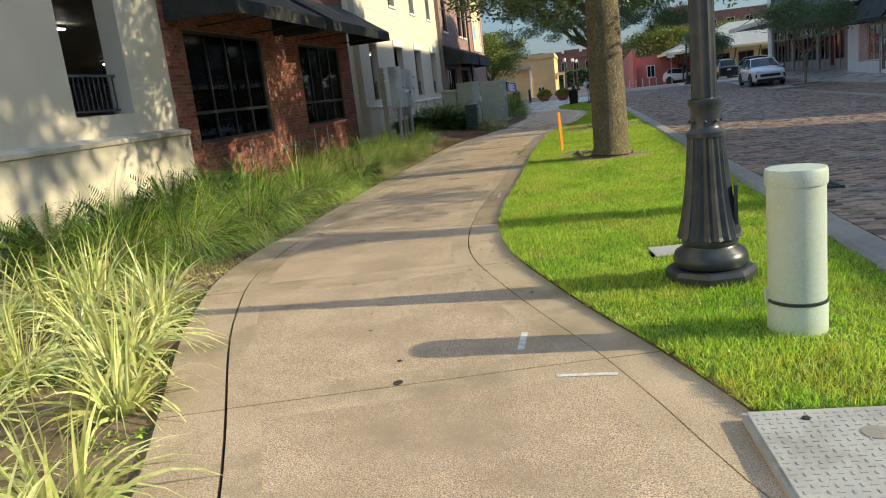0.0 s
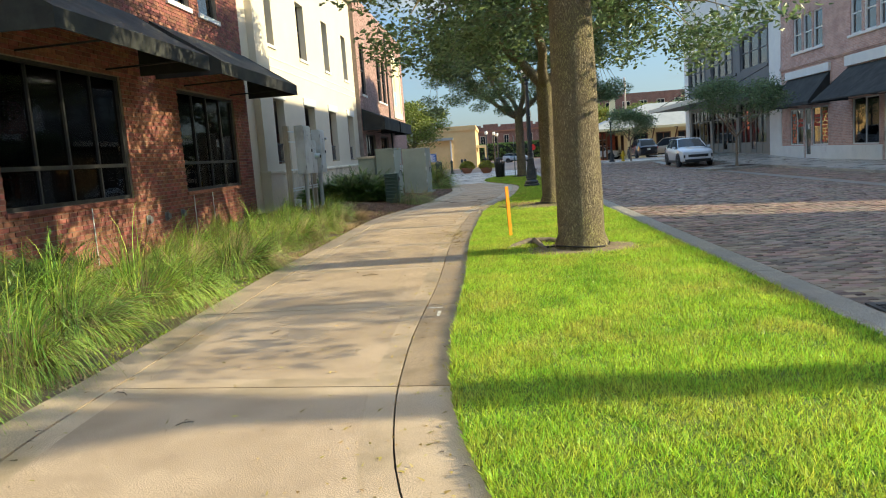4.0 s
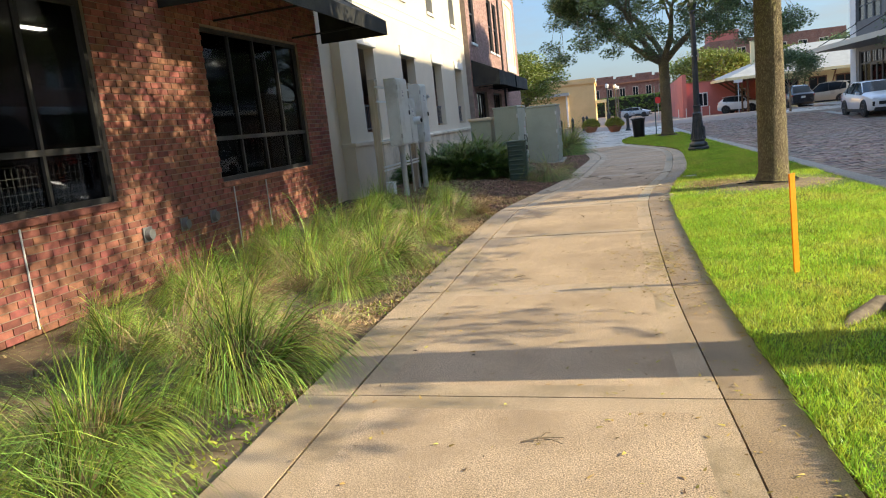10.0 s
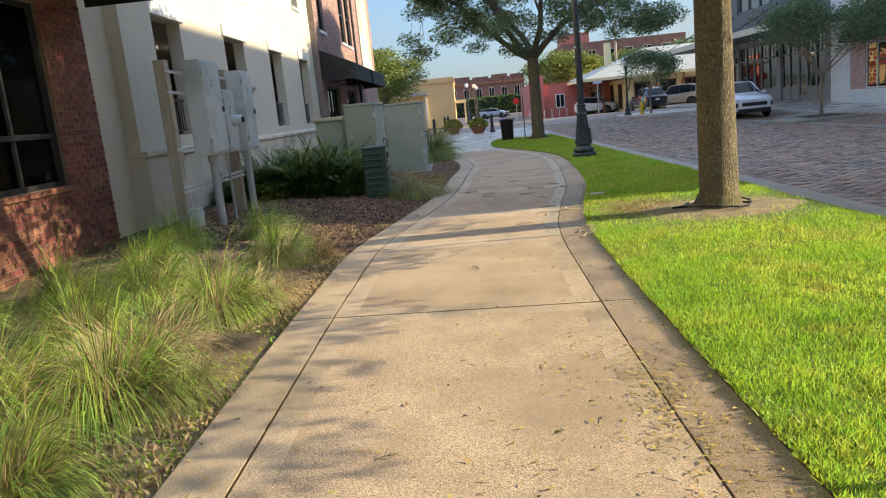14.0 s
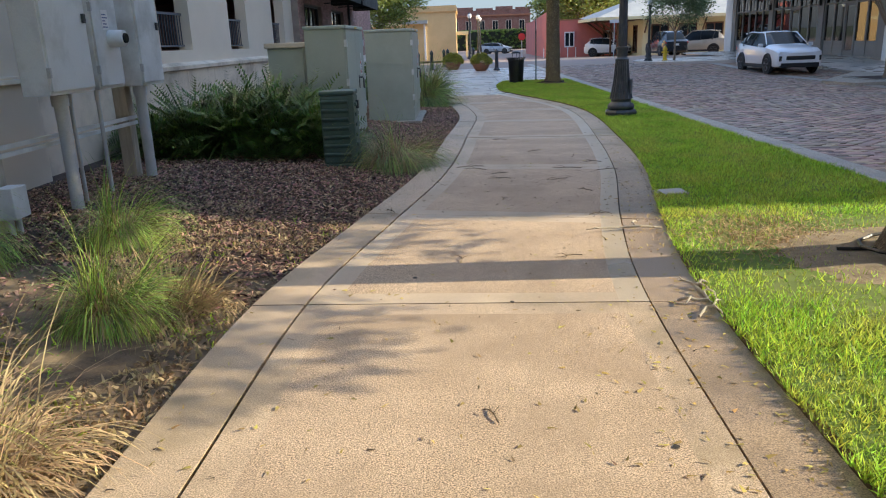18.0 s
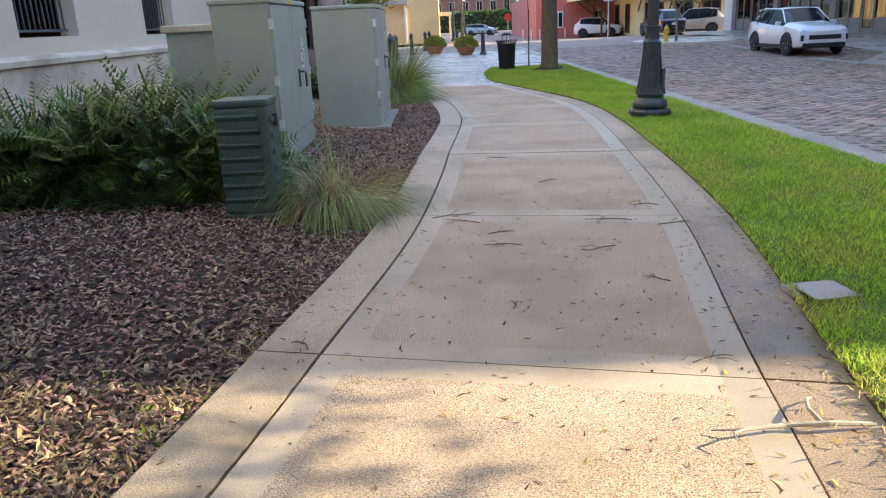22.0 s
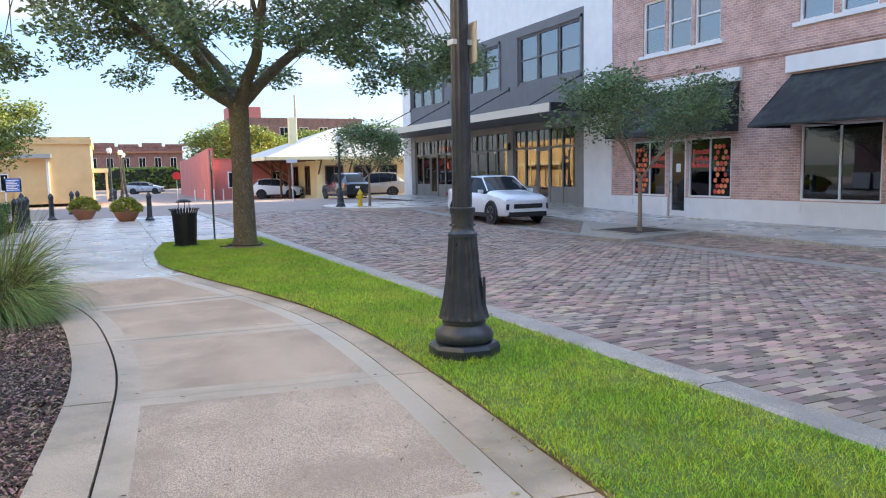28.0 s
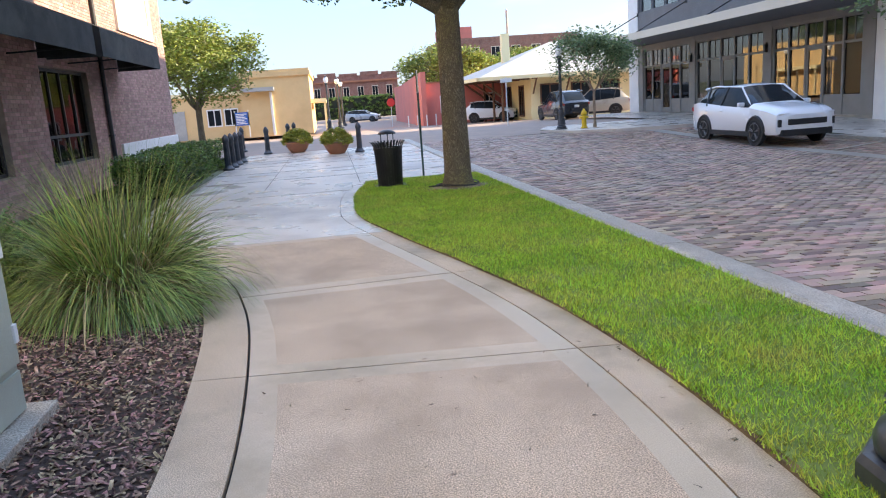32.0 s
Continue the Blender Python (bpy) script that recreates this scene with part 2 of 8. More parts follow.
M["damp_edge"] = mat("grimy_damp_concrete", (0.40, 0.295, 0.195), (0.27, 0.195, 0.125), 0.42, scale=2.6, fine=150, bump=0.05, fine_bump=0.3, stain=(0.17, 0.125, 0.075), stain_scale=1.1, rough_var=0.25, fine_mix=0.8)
M["joint"] = mat("joint_dirt", (0.05, 0.04, 0.03), (0.03, 0.025, 0.02), 0.95)
M["kerb"] = mat("kerb_concrete", (0.44, 0.395, 0.325), (0.28, 0.245, 0.2), 0.45, scale=5, fine=110, bump=0.1, fine_bump=0.9, stain=(0.25, 0.23, 0.2), fine_mix=0.9, rough_var=0.25)
M["gutter"] = mat("gutter_concrete", (0.36, 0.325, 0.27), (0.24, 0.215, 0.18), 0.42, scale=3, fine=150, stain=(0.22, 0.205, 0.19), rough_var=0.3, fine_mix=0.5)
M["soil"] = mat("soil", (0.20, 0.14, 0.085), (0.10, 0.07, 0.042), 0.95, scale=9, fine=120, bump=0.6, fine_bump=0.8, stain=(0.30, 0.22, 0.13), stain_scale=2.2, fine_mix=0.6)
M["dry_soil"] = mat("dry_bare_soil", (0.34, 0.265, 0.17), (0.20, 0.15, 0.095), 0.95, scale=7, fine=90, bump=0.7, fine_bump=0.9, stain=(0.15, 0.115, 0.07), stain_scale=3, fine_mix=0.6)
M["mulch_bed"] = mat("mulch_ground", (0.075, 0.045, 0.033), (0.035, 0.022, 0.018), 0.95, scale=20, fine=70, bump=0.8, fine_bump=0.9)
M["chip"] = mat("mulch_chip", (0.43, 0.285, 0.205), (0.085, 0.052, 0.04), 0.85, scale=30, fine=200, spec=0.2, rand=0.85, island=True)
M["turf"] = mat("turf_soil", (0.14, 0.21, 0.03), (0.08, 0.13, 0.02), 0.95, scale=6, fine=90, bump=0.4, stain=(0.17, 0.20, 0.05), stain_scale=0.9)
M["blade"] = mat("lawn_blade", (0.50, 0.66, 0.085), (0.26, 0.46, 0.045), 0.45, scale=1.2, fine=20, bump=0, fine_bump=0, rand=0.6, island=True, trans=0.5, stain=(0.54, 0.56, 0.11), stain_scale=1.3)
M["paver"] = mat("street_brick", (0.38, 0.245, 0.175), (0.25, 0.17, 0.13), 0.55, scale=3, fine=90, bump=0.1, fine_bump=0.5, rand=0.6, island=True, stain=(0.26, 0.215, 0.175), stain_scale=0.5)
M["paver_bed"] = mat("street_joint_sand", (0.10, 0.085, 0.07), (0.06, 0.05, 0.045), 0.9, scale=4, fine=120)
M["road_far"] = mat("cross_street_paving", (0.36, 0.26, 0.20), (0.28, 0.2, 0.16), 0.8, scale=1, fine=50, stain=(0.26, 0.2, 0.16))
M["earth"] = mat("open_ground", (0.10, 0.11, 0.05), (0.07, 0.08, 0.04), 0.95, scale=0.2, fine=6)
M["stucco"] = mat("cream_stucco", (0.70, 0.62, 0.495), (0.64, 0.565, 0.45), 0.85, scale=1.2, fine=240, bump=0.03, fine_bump=0.35, stain=(0.64, 0.57, 0.46), stain_scale=0.5)
M["stucco_base"] = mat("stucco_base", (0.70, 0.62, 0.49), (0.60, 0.53, 0.42), 0.85, scale=1.5, fine=240, bump=0.04, fine_bump=0.3, stain=(0.30, 0.26, 0.20), stain_scale=0.8)
M["brick"] = mat("red_brick", (0.31, 0.118, 0.085), (0.175, 0.066, 0.05), 0.85, scale=14, fine=180, bump=0.2, fine_bump=0.7, rand=0.32, island=True)
M["brick_piece"] = mat("red_brick_piece", (0.31, 0.118, 0.085), (0.175, 0.066, 0.05), 0.85, scale=14, fine=180, bump=0.2, fine_bump=0.7, rand=0.32)
M["mortar"] = mat("mortar", (0.31, 0.245, 0.20), (0.22, 0.17, 0.14), 0.95, scale=6, fine=220)
M["pinkbrick"] = mat("mauve_brick", (0.44, 0.28, 0.245), (0.33, 0.195, 0.17), 0.85, scale=10, fine=160, rand=0.25, island=True)
M["brick_far"] = wall_brick("mottled_brick", (0.58, 0.35, 0.28), (0.42, 0.24, 0.20), (0.66, 0.59, 0.53), 90)
M["brick_far_x"] = wall_brick("mottled_brick_end", (0.46, 0.25, 0.19), (0.34, 0.18, 0.145), (0.52, 0.45, 0.40), 0)
M["brick_old"] = wall_brick("old_brick", (0.26, 0.12, 0.09), (0.20, 0.09, 0.07), (0.3, 0.22, 0.18), 0)
M["white"] = mat("white_paint", (0.80, 0.79, 0.76), (0.72, 0.71, 0.69), 0.6, scale=2, fine=90, bump=0.02, fine_bump=0.1)
M["grey_siding"] = mat("grey_cladding", (0.165, 0.165, 0.17), (0.13, 0.13, 0.135), 0.6, scale=2, fine=60)
M["taupe"] = mat("taupe_paint", (0.25, 0.235, 0.215), (0.20, 0.19, 0.175), 0.55, scale=2, fine=60)
M["black"] = mat("black_powder_coat", (0.012, 0.012, 0.013), (0.02, 0.02, 0.021), 0.38, scale=6, fine=150, bump=0.02, fine_bump=0.05)
M["iron"] = mat("black_cast_iron", (0.022, 0.028, 0.037), (0.033, 0.041, 0.053), 0.33, scale=9, fine=120, bump=0.05, fine_bump=0.1, stain=(0.06, 0.065, 0.07), stain_scale=5)
M["bronze"] = mat("bronze_frame", (0.018, 0.018, 0.02), (0.026, 0.026, 0.028), 0.5)
M["canvas"] = mat("black_canvas", (0.014, 0.015, 0.016), (0.022, 0.023, 0.022), 0.8, scale=3, fine=500, stain=(0.05, 0.052, 0.045), stain_scale=1.1)
M["dark"] = mat("unlit_interior_black", (0.016, 0.015, 0.014), (0.01, 0.01, 0.01), 0.9)
M["glass"] = pane_glass("tinted_glass", (0.42, 0.43, 0.43), 1.28)
M["shopglass"] = pane_glass("shop_glass", (0.30, 0.31, 0.32), 1.9)
M["skyglass"] = pane_glass("upper_window_glass", (0.5, 0.56, 0.58), 3.4)


def furrow(m, scale, stretch, dark, depth):
    """Break a bark surface into upright plates with dark cracks between them."""
    n, l = m.node_tree.nodes, m.node_tree.links
    b = n["Principled BSDF"]
    co, mp, vo = n.new("ShaderNodeTexCoord"), n.new("ShaderNodeMapping"), n.new("ShaderNodeTexVoronoi")
    wob, add = n.new("ShaderNodeTexNoise"), n.new("ShaderNodeMixRGB")
    wob.inputs["Scale"].default_value, wob.inputs["Detail"].default_value = 6.0, 4.0
    add.blend_type, add.inputs["Fac"].default_value = "ADD", 0.16
    mp.inputs["Scale"].default_value = stretch
    vo.feature = "DISTANCE_TO_EDGE"
    vo.inputs["Scale"].default_value = scale
    l.new(co.outputs["Object"], wob.inputs["Vector"])
    l.new(co.outputs["Object"], add.inputs["Color1"])
    l.new(wob.outputs["Color"], add.inputs["Color2"])
    l.new(add.outputs["Color"], mp.inputs["Vector"])
    l.new(mp.outputs["Vector"], vo.inputs["Vector"])
    rp, mx, bp = n.new("ShaderNodeValToRGB"), n.new("ShaderNodeMixRGB"), n.new("ShaderNodeBump")
    rp.color_ramp.elements[0].position, rp.color_ramp.elements[1].position = 0.0, 0.34
    l.new(vo.outputs["Distance"], rp.inputs["Fac"])
    old = b.inputs["Base Color"].links[0].from_socket
    oldn = b.inputs["Normal"].links[0].from_socket
    mx.inputs["Color1"].default_value = (*dark, 1)
    l.new(rp.outputs["Color"], mx.inputs["Fac"])
    l.new(old, mx.inputs["Color2"])
    l.new(mx.outputs["Color"], b.inputs["Base Color"])
    bp.inputs["Strength"].default_value, bp.inputs["Distance"].default_value = 1.0, depth
    l.new(rp.outputs["Color"], bp.inputs["Height"])
    l.new(oldn, bp.inputs["Normal"])
    l.new(bp.outputs["Normal"], b.inputs["Normal"])
    return m


M["bark"] = furrow(mat("oak_bark", (0.44, 0.37, 0.25), (0.22, 0.175, 0.105), 0.9, scale=5, fine=60, bump=0.5, fine_bump=0.9, stain=(0.40, 0.37, 0.13), stain_scale=1.4, stretch=(1, 1, 0.6), fine_mix=0.6, bump_d=0.03), 62.0, (1, 1, 0.13), (0.12, 0.09, 0.06), 0.014)
M["leaf"] = mat("oak_leaf", (0.19, 0.265, 0.12), (0.11, 0.165, 0.068), 0.38, scale=1, fine=9, bump=0, fine_bump=0, rand=0.5, island=True, trans=0.45)
M["leaf_far"] = mat("sunlit_leaf", (0.24, 0.28, 0.05), (0.13, 0.17, 0.03), 0.5, scale=1, fine=9, bump=0, fine_bump=0, rand=0.45, island=True, trans=0.35)
M["leaf_dark"] = mat("shrub_leaf", (0.165, 0.265, 0.05), (0.05, 0.105, 0.022), 0.4, scale=2, fine=20, bump=0, fine_bump=0, rand=0.65, island=True, trans=0.2)
M["olive"] = mat("olive_grass_strand", (0.34, 0.42, 0.115), (0.14, 0.22, 0.055), 0.45, scale=2, fine=20, bump=0, fine_bump=0, rand=0.85, island=True, trans=0.3)
M["muhly"] = mat("grass_strand", (0.46, 0.60, 0.12), (0.20, 0.34, 0.055), 0.45, scale=2, fine=20, bump=0, fine_bump=0, rand=0.75, island=True, trans=0.3)
M["dry"] = mat("dry_grass_strand", (0.55, 0.42, 0.24), (0.34, 0.24, 0.125), 0.7, scale=3, fine=20, bump=0, fine_bump=0, rand=0.45, island=True, trans=0.25)
M["variegated"] = mat("variegated_leaf", (0.86, 0.80, 0.40), (0.36, 0.48, 0.12), 0.42, scale=34, fine=60, bump=0, fine_bump=0, rand=0.3, island=True, trans=0.3, stretch=(1, 1, 0.15))
M["utility"] = mat("utility_green_paint", (0.375, 0.42, 0.36), (0.33, 0.375, 0.32), 0.36, scale=2, fine=140, bump=0.02, fine_bump=0.06, stain=(0.31, 0.345, 0.29), stain_scale=1.4)
M["pedestal"] = mat("dark_green_plastic", (0.055, 0.11, 0.092), (0.045, 0.09, 0.075), 0.5, scale=3, fine=120, stain=(0.07, 0.10, 0.08), stain_scale=3)
M["galv"] = mat("grey_meter_paint", (0.72, 0.75, 0.75), (0.65, 0.68, 0.68), 0.42, scale=3, fine=120, stain=(0.48, 0.50, 0.49), stain_scale=2)
M["railing"] = mat("grey_blue_railing", (0.085, 0.095, 0.12), (0.065, 0.073, 0.092), 0.4, scale=6, fine=120)
M["vent_grey"] = mat("weathered_vent_metal", (0.20, 0.21, 0.225), (0.14, 0.145, 0.155), 0.55, metal=0.3, scale=8, fine=90)
M["pipe"] = mat("grey_conduit", (0.48, 0.50, 0.51), (0.40, 0.42, 0.43), 0.5, scale=6, fine=90)
M["timber"] = mat("weathered_post", (0.52, 0.47, 0.38), (0.36, 0.32, 0.25), 0.85, scale=6, fine=90, stretch=(4, 4, 0.5))
M["palegreen"] = mat("pale_green_plastic", (0.52, 0.60, 0.54), (0.47, 0.55, 0.49), 0.5, scale=3, fine=100, stain=(0.46, 0.49, 0.38), stain_scale=3)
M["orange"] = mat("orange_stake", (0.98, 0.40, 0.014), (0.95, 0.35, 0.012), 0.45, scale=5, trans=0.3)
M["chalk"] = mat("white_marking_paint", (0.74, 0.73, 0.70), (0.50, 0.46, 0.40), 0.8, scale=22, fine=90)
M["gum"] = mat("dark_spot", (0.045, 0.04, 0.035), (0.03, 0.026, 0.022), 0.8, scale=40)
M["root"] = mat("grey_weathered_root", (0.27, 0.22, 0.16), (0.12, 0.095, 0.07), 0.9, scale=16, fine=90, bump=0.6, fine_bump=0.8)
M["lidgrey"] = mat("composite_lid", (0.46, 0.45, 0.42), (0.38, 0.37, 0.35), 0.75, scale=5, fine=160, stain=(0.28, 0.27, 0.25), stain_scale=3)
M["carwhite"] = mat("white_car_paint", (0.74, 0.76, 0.79), (0.73, 0.75, 0.78), 0.25, scale=1, fine=400, bump=0, fine_bump=0, coat=1.0)
M["cargrey"] = mat("dark_car_paint", (0.03, 0.032, 0.04), rough=0.25, scale=1, bump=0, fine_bump=0, coat=1.0)
M["cartan"] = mat("sand_car_paint", (0.50, 0.44, 0.35), rough=0.3, scale=1, bump=0, fine_bump=0, coat=1.0)
M["cartrim"] = mat("black_car_plastic", (0.018, 0.018, 0.02), rough=0.6)
M["carglass"] = mat("car_glass", (0.018, 0.022, 0.026), rough=0.08, bump=0, fine_bump=0, rough_var=0.02, spec=0.12)
M["tyre"] = mat("tyre_rubber", (0.018, 0.018, 0.018), rough=0.85)
M["alloy"] = mat("dark_alloy", (0.12, 0.12, 0.125), rough=0.35, metal=0.9)
M["lamp_red"] = plain("red_lens", (0.35, 0.02, 0.02), 0.2)
M["lamp_clear"] = plain("clear_lens", (0.75, 0.77, 0.8), 0.1)
M["picture_blue"] = mat("faded_blue_print", (0.30, 0.45, 0.66), (0.24, 0.36, 0.55), 0.6, scale=4)
M["picture_tan"] = mat("faded_orange_print", (0.72, 0.50, 0.30), (0.60, 0.38, 0.22), 0.6, scale=4)
M["globe"] = plain("lamp_globe", (0.85, 0.85, 0.83), 0.3)
M["ochre"] = mat("ochre_stucco", (0.74, 0.52, 0.26), (0.68, 0.47, 0.23), 0.85, scale=1, fine=90, stain=(0.62, 0.43, 0.21), stain_scale=0.4)
M["cream"] = mat("cream_siding", (0.84, 0.74, 0.44), (0.78, 0.68, 0.40), 0.8, scale=1, fine=60)
M["redwall"] = mat("red_painted_wall", (0.66, 0.20, 0.16), (0.58, 0.17, 0.135), 0.8, scale=0.8, fine=60, stain=(0.52, 0.17, 0.14), stain_scale=0.5)
M["roofmetal"] = mat("pale_metal_roof", (0.42, 0.42, 0.39), (0.34, 0.34, 0.32), 0.7, metal=0.0, scale=2, fine=40)
M["brownwood"] = mat("brown_stained_timber", (0.16, 0.075, 0.035), (0.12, 0.055, 0.028), 0.7, scale=4, fine=70)
M["terracotta"] = mat("terracotta", (0.40, 0.18, 0.10), (0.32, 0.14, 0.08), 0.8, scale=4)
M["yellow"] = mat("hydrant_yellow", (0.72, 0.47, 0.02), rough=0.45)
M["bluesign"] = plain("blue_sign", (0.04, 0.13, 0.42), 0.5)
M["redsign"] = plain("red_sign", (0.5, 0.03, 0.03), 0.5)
M["galvcar"] = mat("silver_car_paint", (0.45, 0.48, 0.52), rough=0.3, metal=0.3, scale=1, bump=0, fine_bump=0, coat=1.0)
M["crape"] = mat("smooth_tan_bark", (0.30, 0.22, 0.155), (0.20, 0.15, 0.105), 0.8, scale=7, fine=50)
M["posterred"] = plain("poster_red", (0.62, 0.07, 0.04), 0.6)
M["posterorange"] = plain("poster_orange", (0.80, 0.22, 0.08), 0.6)
M["planting"] = mat("planter_leaf", (0.42, 0.38, 0.05), (0.22, 0.25, 0.03), 0.5, scale=2, fine=20, bump=0, fine_bump=0, rand=0.5, island=True, trans=0.3)
M["twig"] = mat("dry_twig", (0.20, 0.155, 0.105), (0.14, 0.105, 0.07), 0.9, scale=20)
M["bleached"] = mat("bleached_branch", (0.55, 0.50, 0.41), (0.36, 0.31, 0.25), 0.85, scale=14, fine=120)
M["leafbit"] = mat("dark_leaf_bit", (0.13, 0.085, 0.05), (0.07, 0.05, 0.03), 0.8, scale=10, rand=0.6, island=True)
M["fallen"] = mat("fallen_leaf", (0.46, 0.38, 0.10), (0.30, 0.20, 0.06), 0.7, scale=10, rand=0.5, island=True)
M["brassy"] = plain("lamp_lens_white", (0.8, 0.8, 0.78), 0.4, emit=(1.0, 0.93, 0.82), power=22.0)
M["sticker"] = plain("white_sticker", (0.75, 0.75, 0.74), 0.5)
M["stickerink"] = plain("red_orange_ink", (0.6, 0.12, 0.05), 0.5)
M["ink"] = plain("blue_grey_ink", (0.12, 0.16, 0.28), 0.6)


# ---- mesh helpers ----
def link_mesh(name, me, material, parent=None, label=""):
    ob = new(name, me)
    for m in (material if isinstance(material, (list, tuple)) else [material]):
        me.materials.append(m)
    if parent is not None:
        ob.parent = parent
    if label:
        ob["label"] = label
    return ob


def part(name, bm, material, parent=None, label="", smooth=False):
    me = bpy.data.meshes.new(name)
    bmesh.ops.recalc_face_normals(bm, faces=bm.faces)
    bm.to_mesh(me)
    bm.free()
    if smooth:
        me.shade_smooth()
        me.set_sharp_from_angle(angle=radians(smooth if smooth is not True else 40))
    return link_mesh(name, me, material, parent, label)


def thing(name, label, category, at=(0, 0, 0), rz=0.0, group="", kind=""):
    ob = new(name)
    ob.empty_display_size = 0.1
    ob.matrix_basis = pose(*at, 0, 0, rz)
    return tagged(ob, label, category, group, kind)


def box(bm, x0, x1, y0, y1, z0, z1, bevel=0.0, mi=0):
    vs = [bm.verts.new(p) for p in ((x0, y0, z0), (x1, y0, z0), (x1, y1, z0), (x0, y1, z0), (x0, y0, z1), (x1, y0, z1), (x1, y1, z1), (x0, y1, z1))]
    fs = [bm.faces.new([vs[i] for i in f]) for f in ((3, 2, 1, 0), (4, 5, 6, 7), (0, 1, 5, 4), (1, 2, 6, 5), (2, 3, 7, 6), (3, 0, 4, 7))]
    for f in fs:
        f.material_index = mi
    if bevel:
        es = list({e for f in fs for e in f.edges})
        bmesh.ops.bevel(bm, geom=es, offset=bevel, segments=2, affect="EDGES", profile=0.6)
    return bm


def boxes(*rows, bevel=0.0):
    bm = bmesh.new()
    for r in rows:
        box(bm, *r, bevel=bevel)
    return bm


def prism(bm, outline, axis, a, b):
    """A flat outline pushed along an axis from a to b. The outline's two numbers are the other two axes in order."""
    def at(p, v):
        q = list(p)
        q.insert("xyz".index(axis), v)
        return q
    lo = [bm.verts.new(at(p, a)) for p in outline]
    hi = [bm.verts.new(at(p, b)) for p in outline]
    bm.faces.new(lo)
    bm.faces.new(hi[::-1])
    for i in range(len(lo)):
        j = (i + 1) % len(lo)
        bm.faces.new((lo[i], lo[j], hi[j], hi[i]))
    return bm


def lathe(profile, sides=20, bm=None, at=(0, 0, 0), flute=0.0, cap=True):
    bm = bm or bmesh.new()
    rings = []
    for r, z in profile:
        ring = []
        for i in range(sides):
            a = 2 * math.pi * i / sides
            rr = r * (1 - (flute if i % 2 else 0))
            ring.append(bm.verts.new((at[0] + rr * math.cos(a), at[1] + rr * math.sin(a), at[2] + z)))
        rings.append(ring)
    for p, q in zip(rings, rings[1:]):
        for i in range(sides):
            j = (i + 1) % sides
            bm.faces.new((p[i], p[j], q[j], q[i]))
    if cap:
        bm.faces.new(rings[0][::-1])
        bm.faces.new(rings[-1])
    return bm


def tube(bm, pts, radii, sides=8):
    """A tapering tube through points."""
    pts = [Vector(p) for p in pts]
    if not isinstance(radii, (list, tuple)):
        radii = [radii] * len(pts)
    rings, side = [], None
    for i, p in enumerate(pts):
        d = (pts[min(i + 1, len(pts) - 1)] - pts[max(i - 1, 0)]).normalized()
        if side is None:
            side = d.orthogonal().normalized()
        side = (side - d * side.dot(d)).normalized()
        other = d.cross(side)
        rings.append([bm.verts.new(p + radii[i] * (math.cos(2 * math.pi * k / sides) * side + math.sin(2 * math.pi * k / sides) * other)) for k in range(sides)])
    for p, q in zip(rings, rings[1:]):
        for k in range(sides):
            j = (k + 1) % sides
            bm.faces.new((p[k], p[j], q[j], q[k]))
    bm.faces.new(rings[0][::-1])
    bm.faces.new(rings[-1])
    return bm


def arrays(name, verts, faces, material, parent=None, label="", smooth=False):
    """One mesh from arrays; faces: rows of equal length."""
    me = bpy.data.meshes.new(name)
    verts, faces = np.asarray(verts, np.float32), np.asarray(faces, np.int32)
    k = faces.shape[1]
    me.vertices.add(len(verts))
    me.vertices.foreach_set("co", verts.ravel())
    me.loops.add(faces.size)
    me.loops.foreach_set("vertex_index", faces.ravel())
    me.polygons.add(len(faces))
    me.polygons.foreach_set("loop_start", np.arange(0, faces.size, k, dtype=np.int32))
    me.update(calc_edges=True)
    me.validate()
    if smooth:
        me.shade_smooth()
    else:
        me.shade_flat()
    return link_mesh(name, me, material, parent, label)


BOX_F = np.array([(3, 2, 1, 0), (4, 5, 6, 7), (0, 1, 5, 4), (1, 2, 6, 5), (2, 3, 7, 6), (3, 0, 4, 7)])


def many_boxes(name, lo, hi, material, parent=None, label="", faces=(1, 2, 3, 4, 5), tilt=0.0):
    """Boxes by their low and high corners, joined in one mesh."""
    lo, hi = np.asarray(lo, float), np.asarray(hi, float)
    pick = np.array([(0, 0, 0), (1, 0, 0), (1, 1, 0), (0, 1, 0), (0, 0, 1), (1, 0, 1), (1, 1, 1), (0, 1, 1)])
    v = lo[:, None] + (hi - lo)[:, None] * pick[None]
    if tilt:
        g = np.random.default_rng(5).normal(0, tilt, (len(lo), 2))
        mid = (lo + hi)[:, None] / 2
        v[:, 4:, 2] += ((v - mid)[:, 4:, 0] * g[:, None, 0] + (v - mid)[:, 4:, 1] * g[:, None, 1])
    f = BOX_F[list(faces)][None] + 8 * np.arange(len(lo))[:, None, None]
    return arrays(name, v.reshape(-1, 3), f.reshape(-1, 4), material, parent, label)


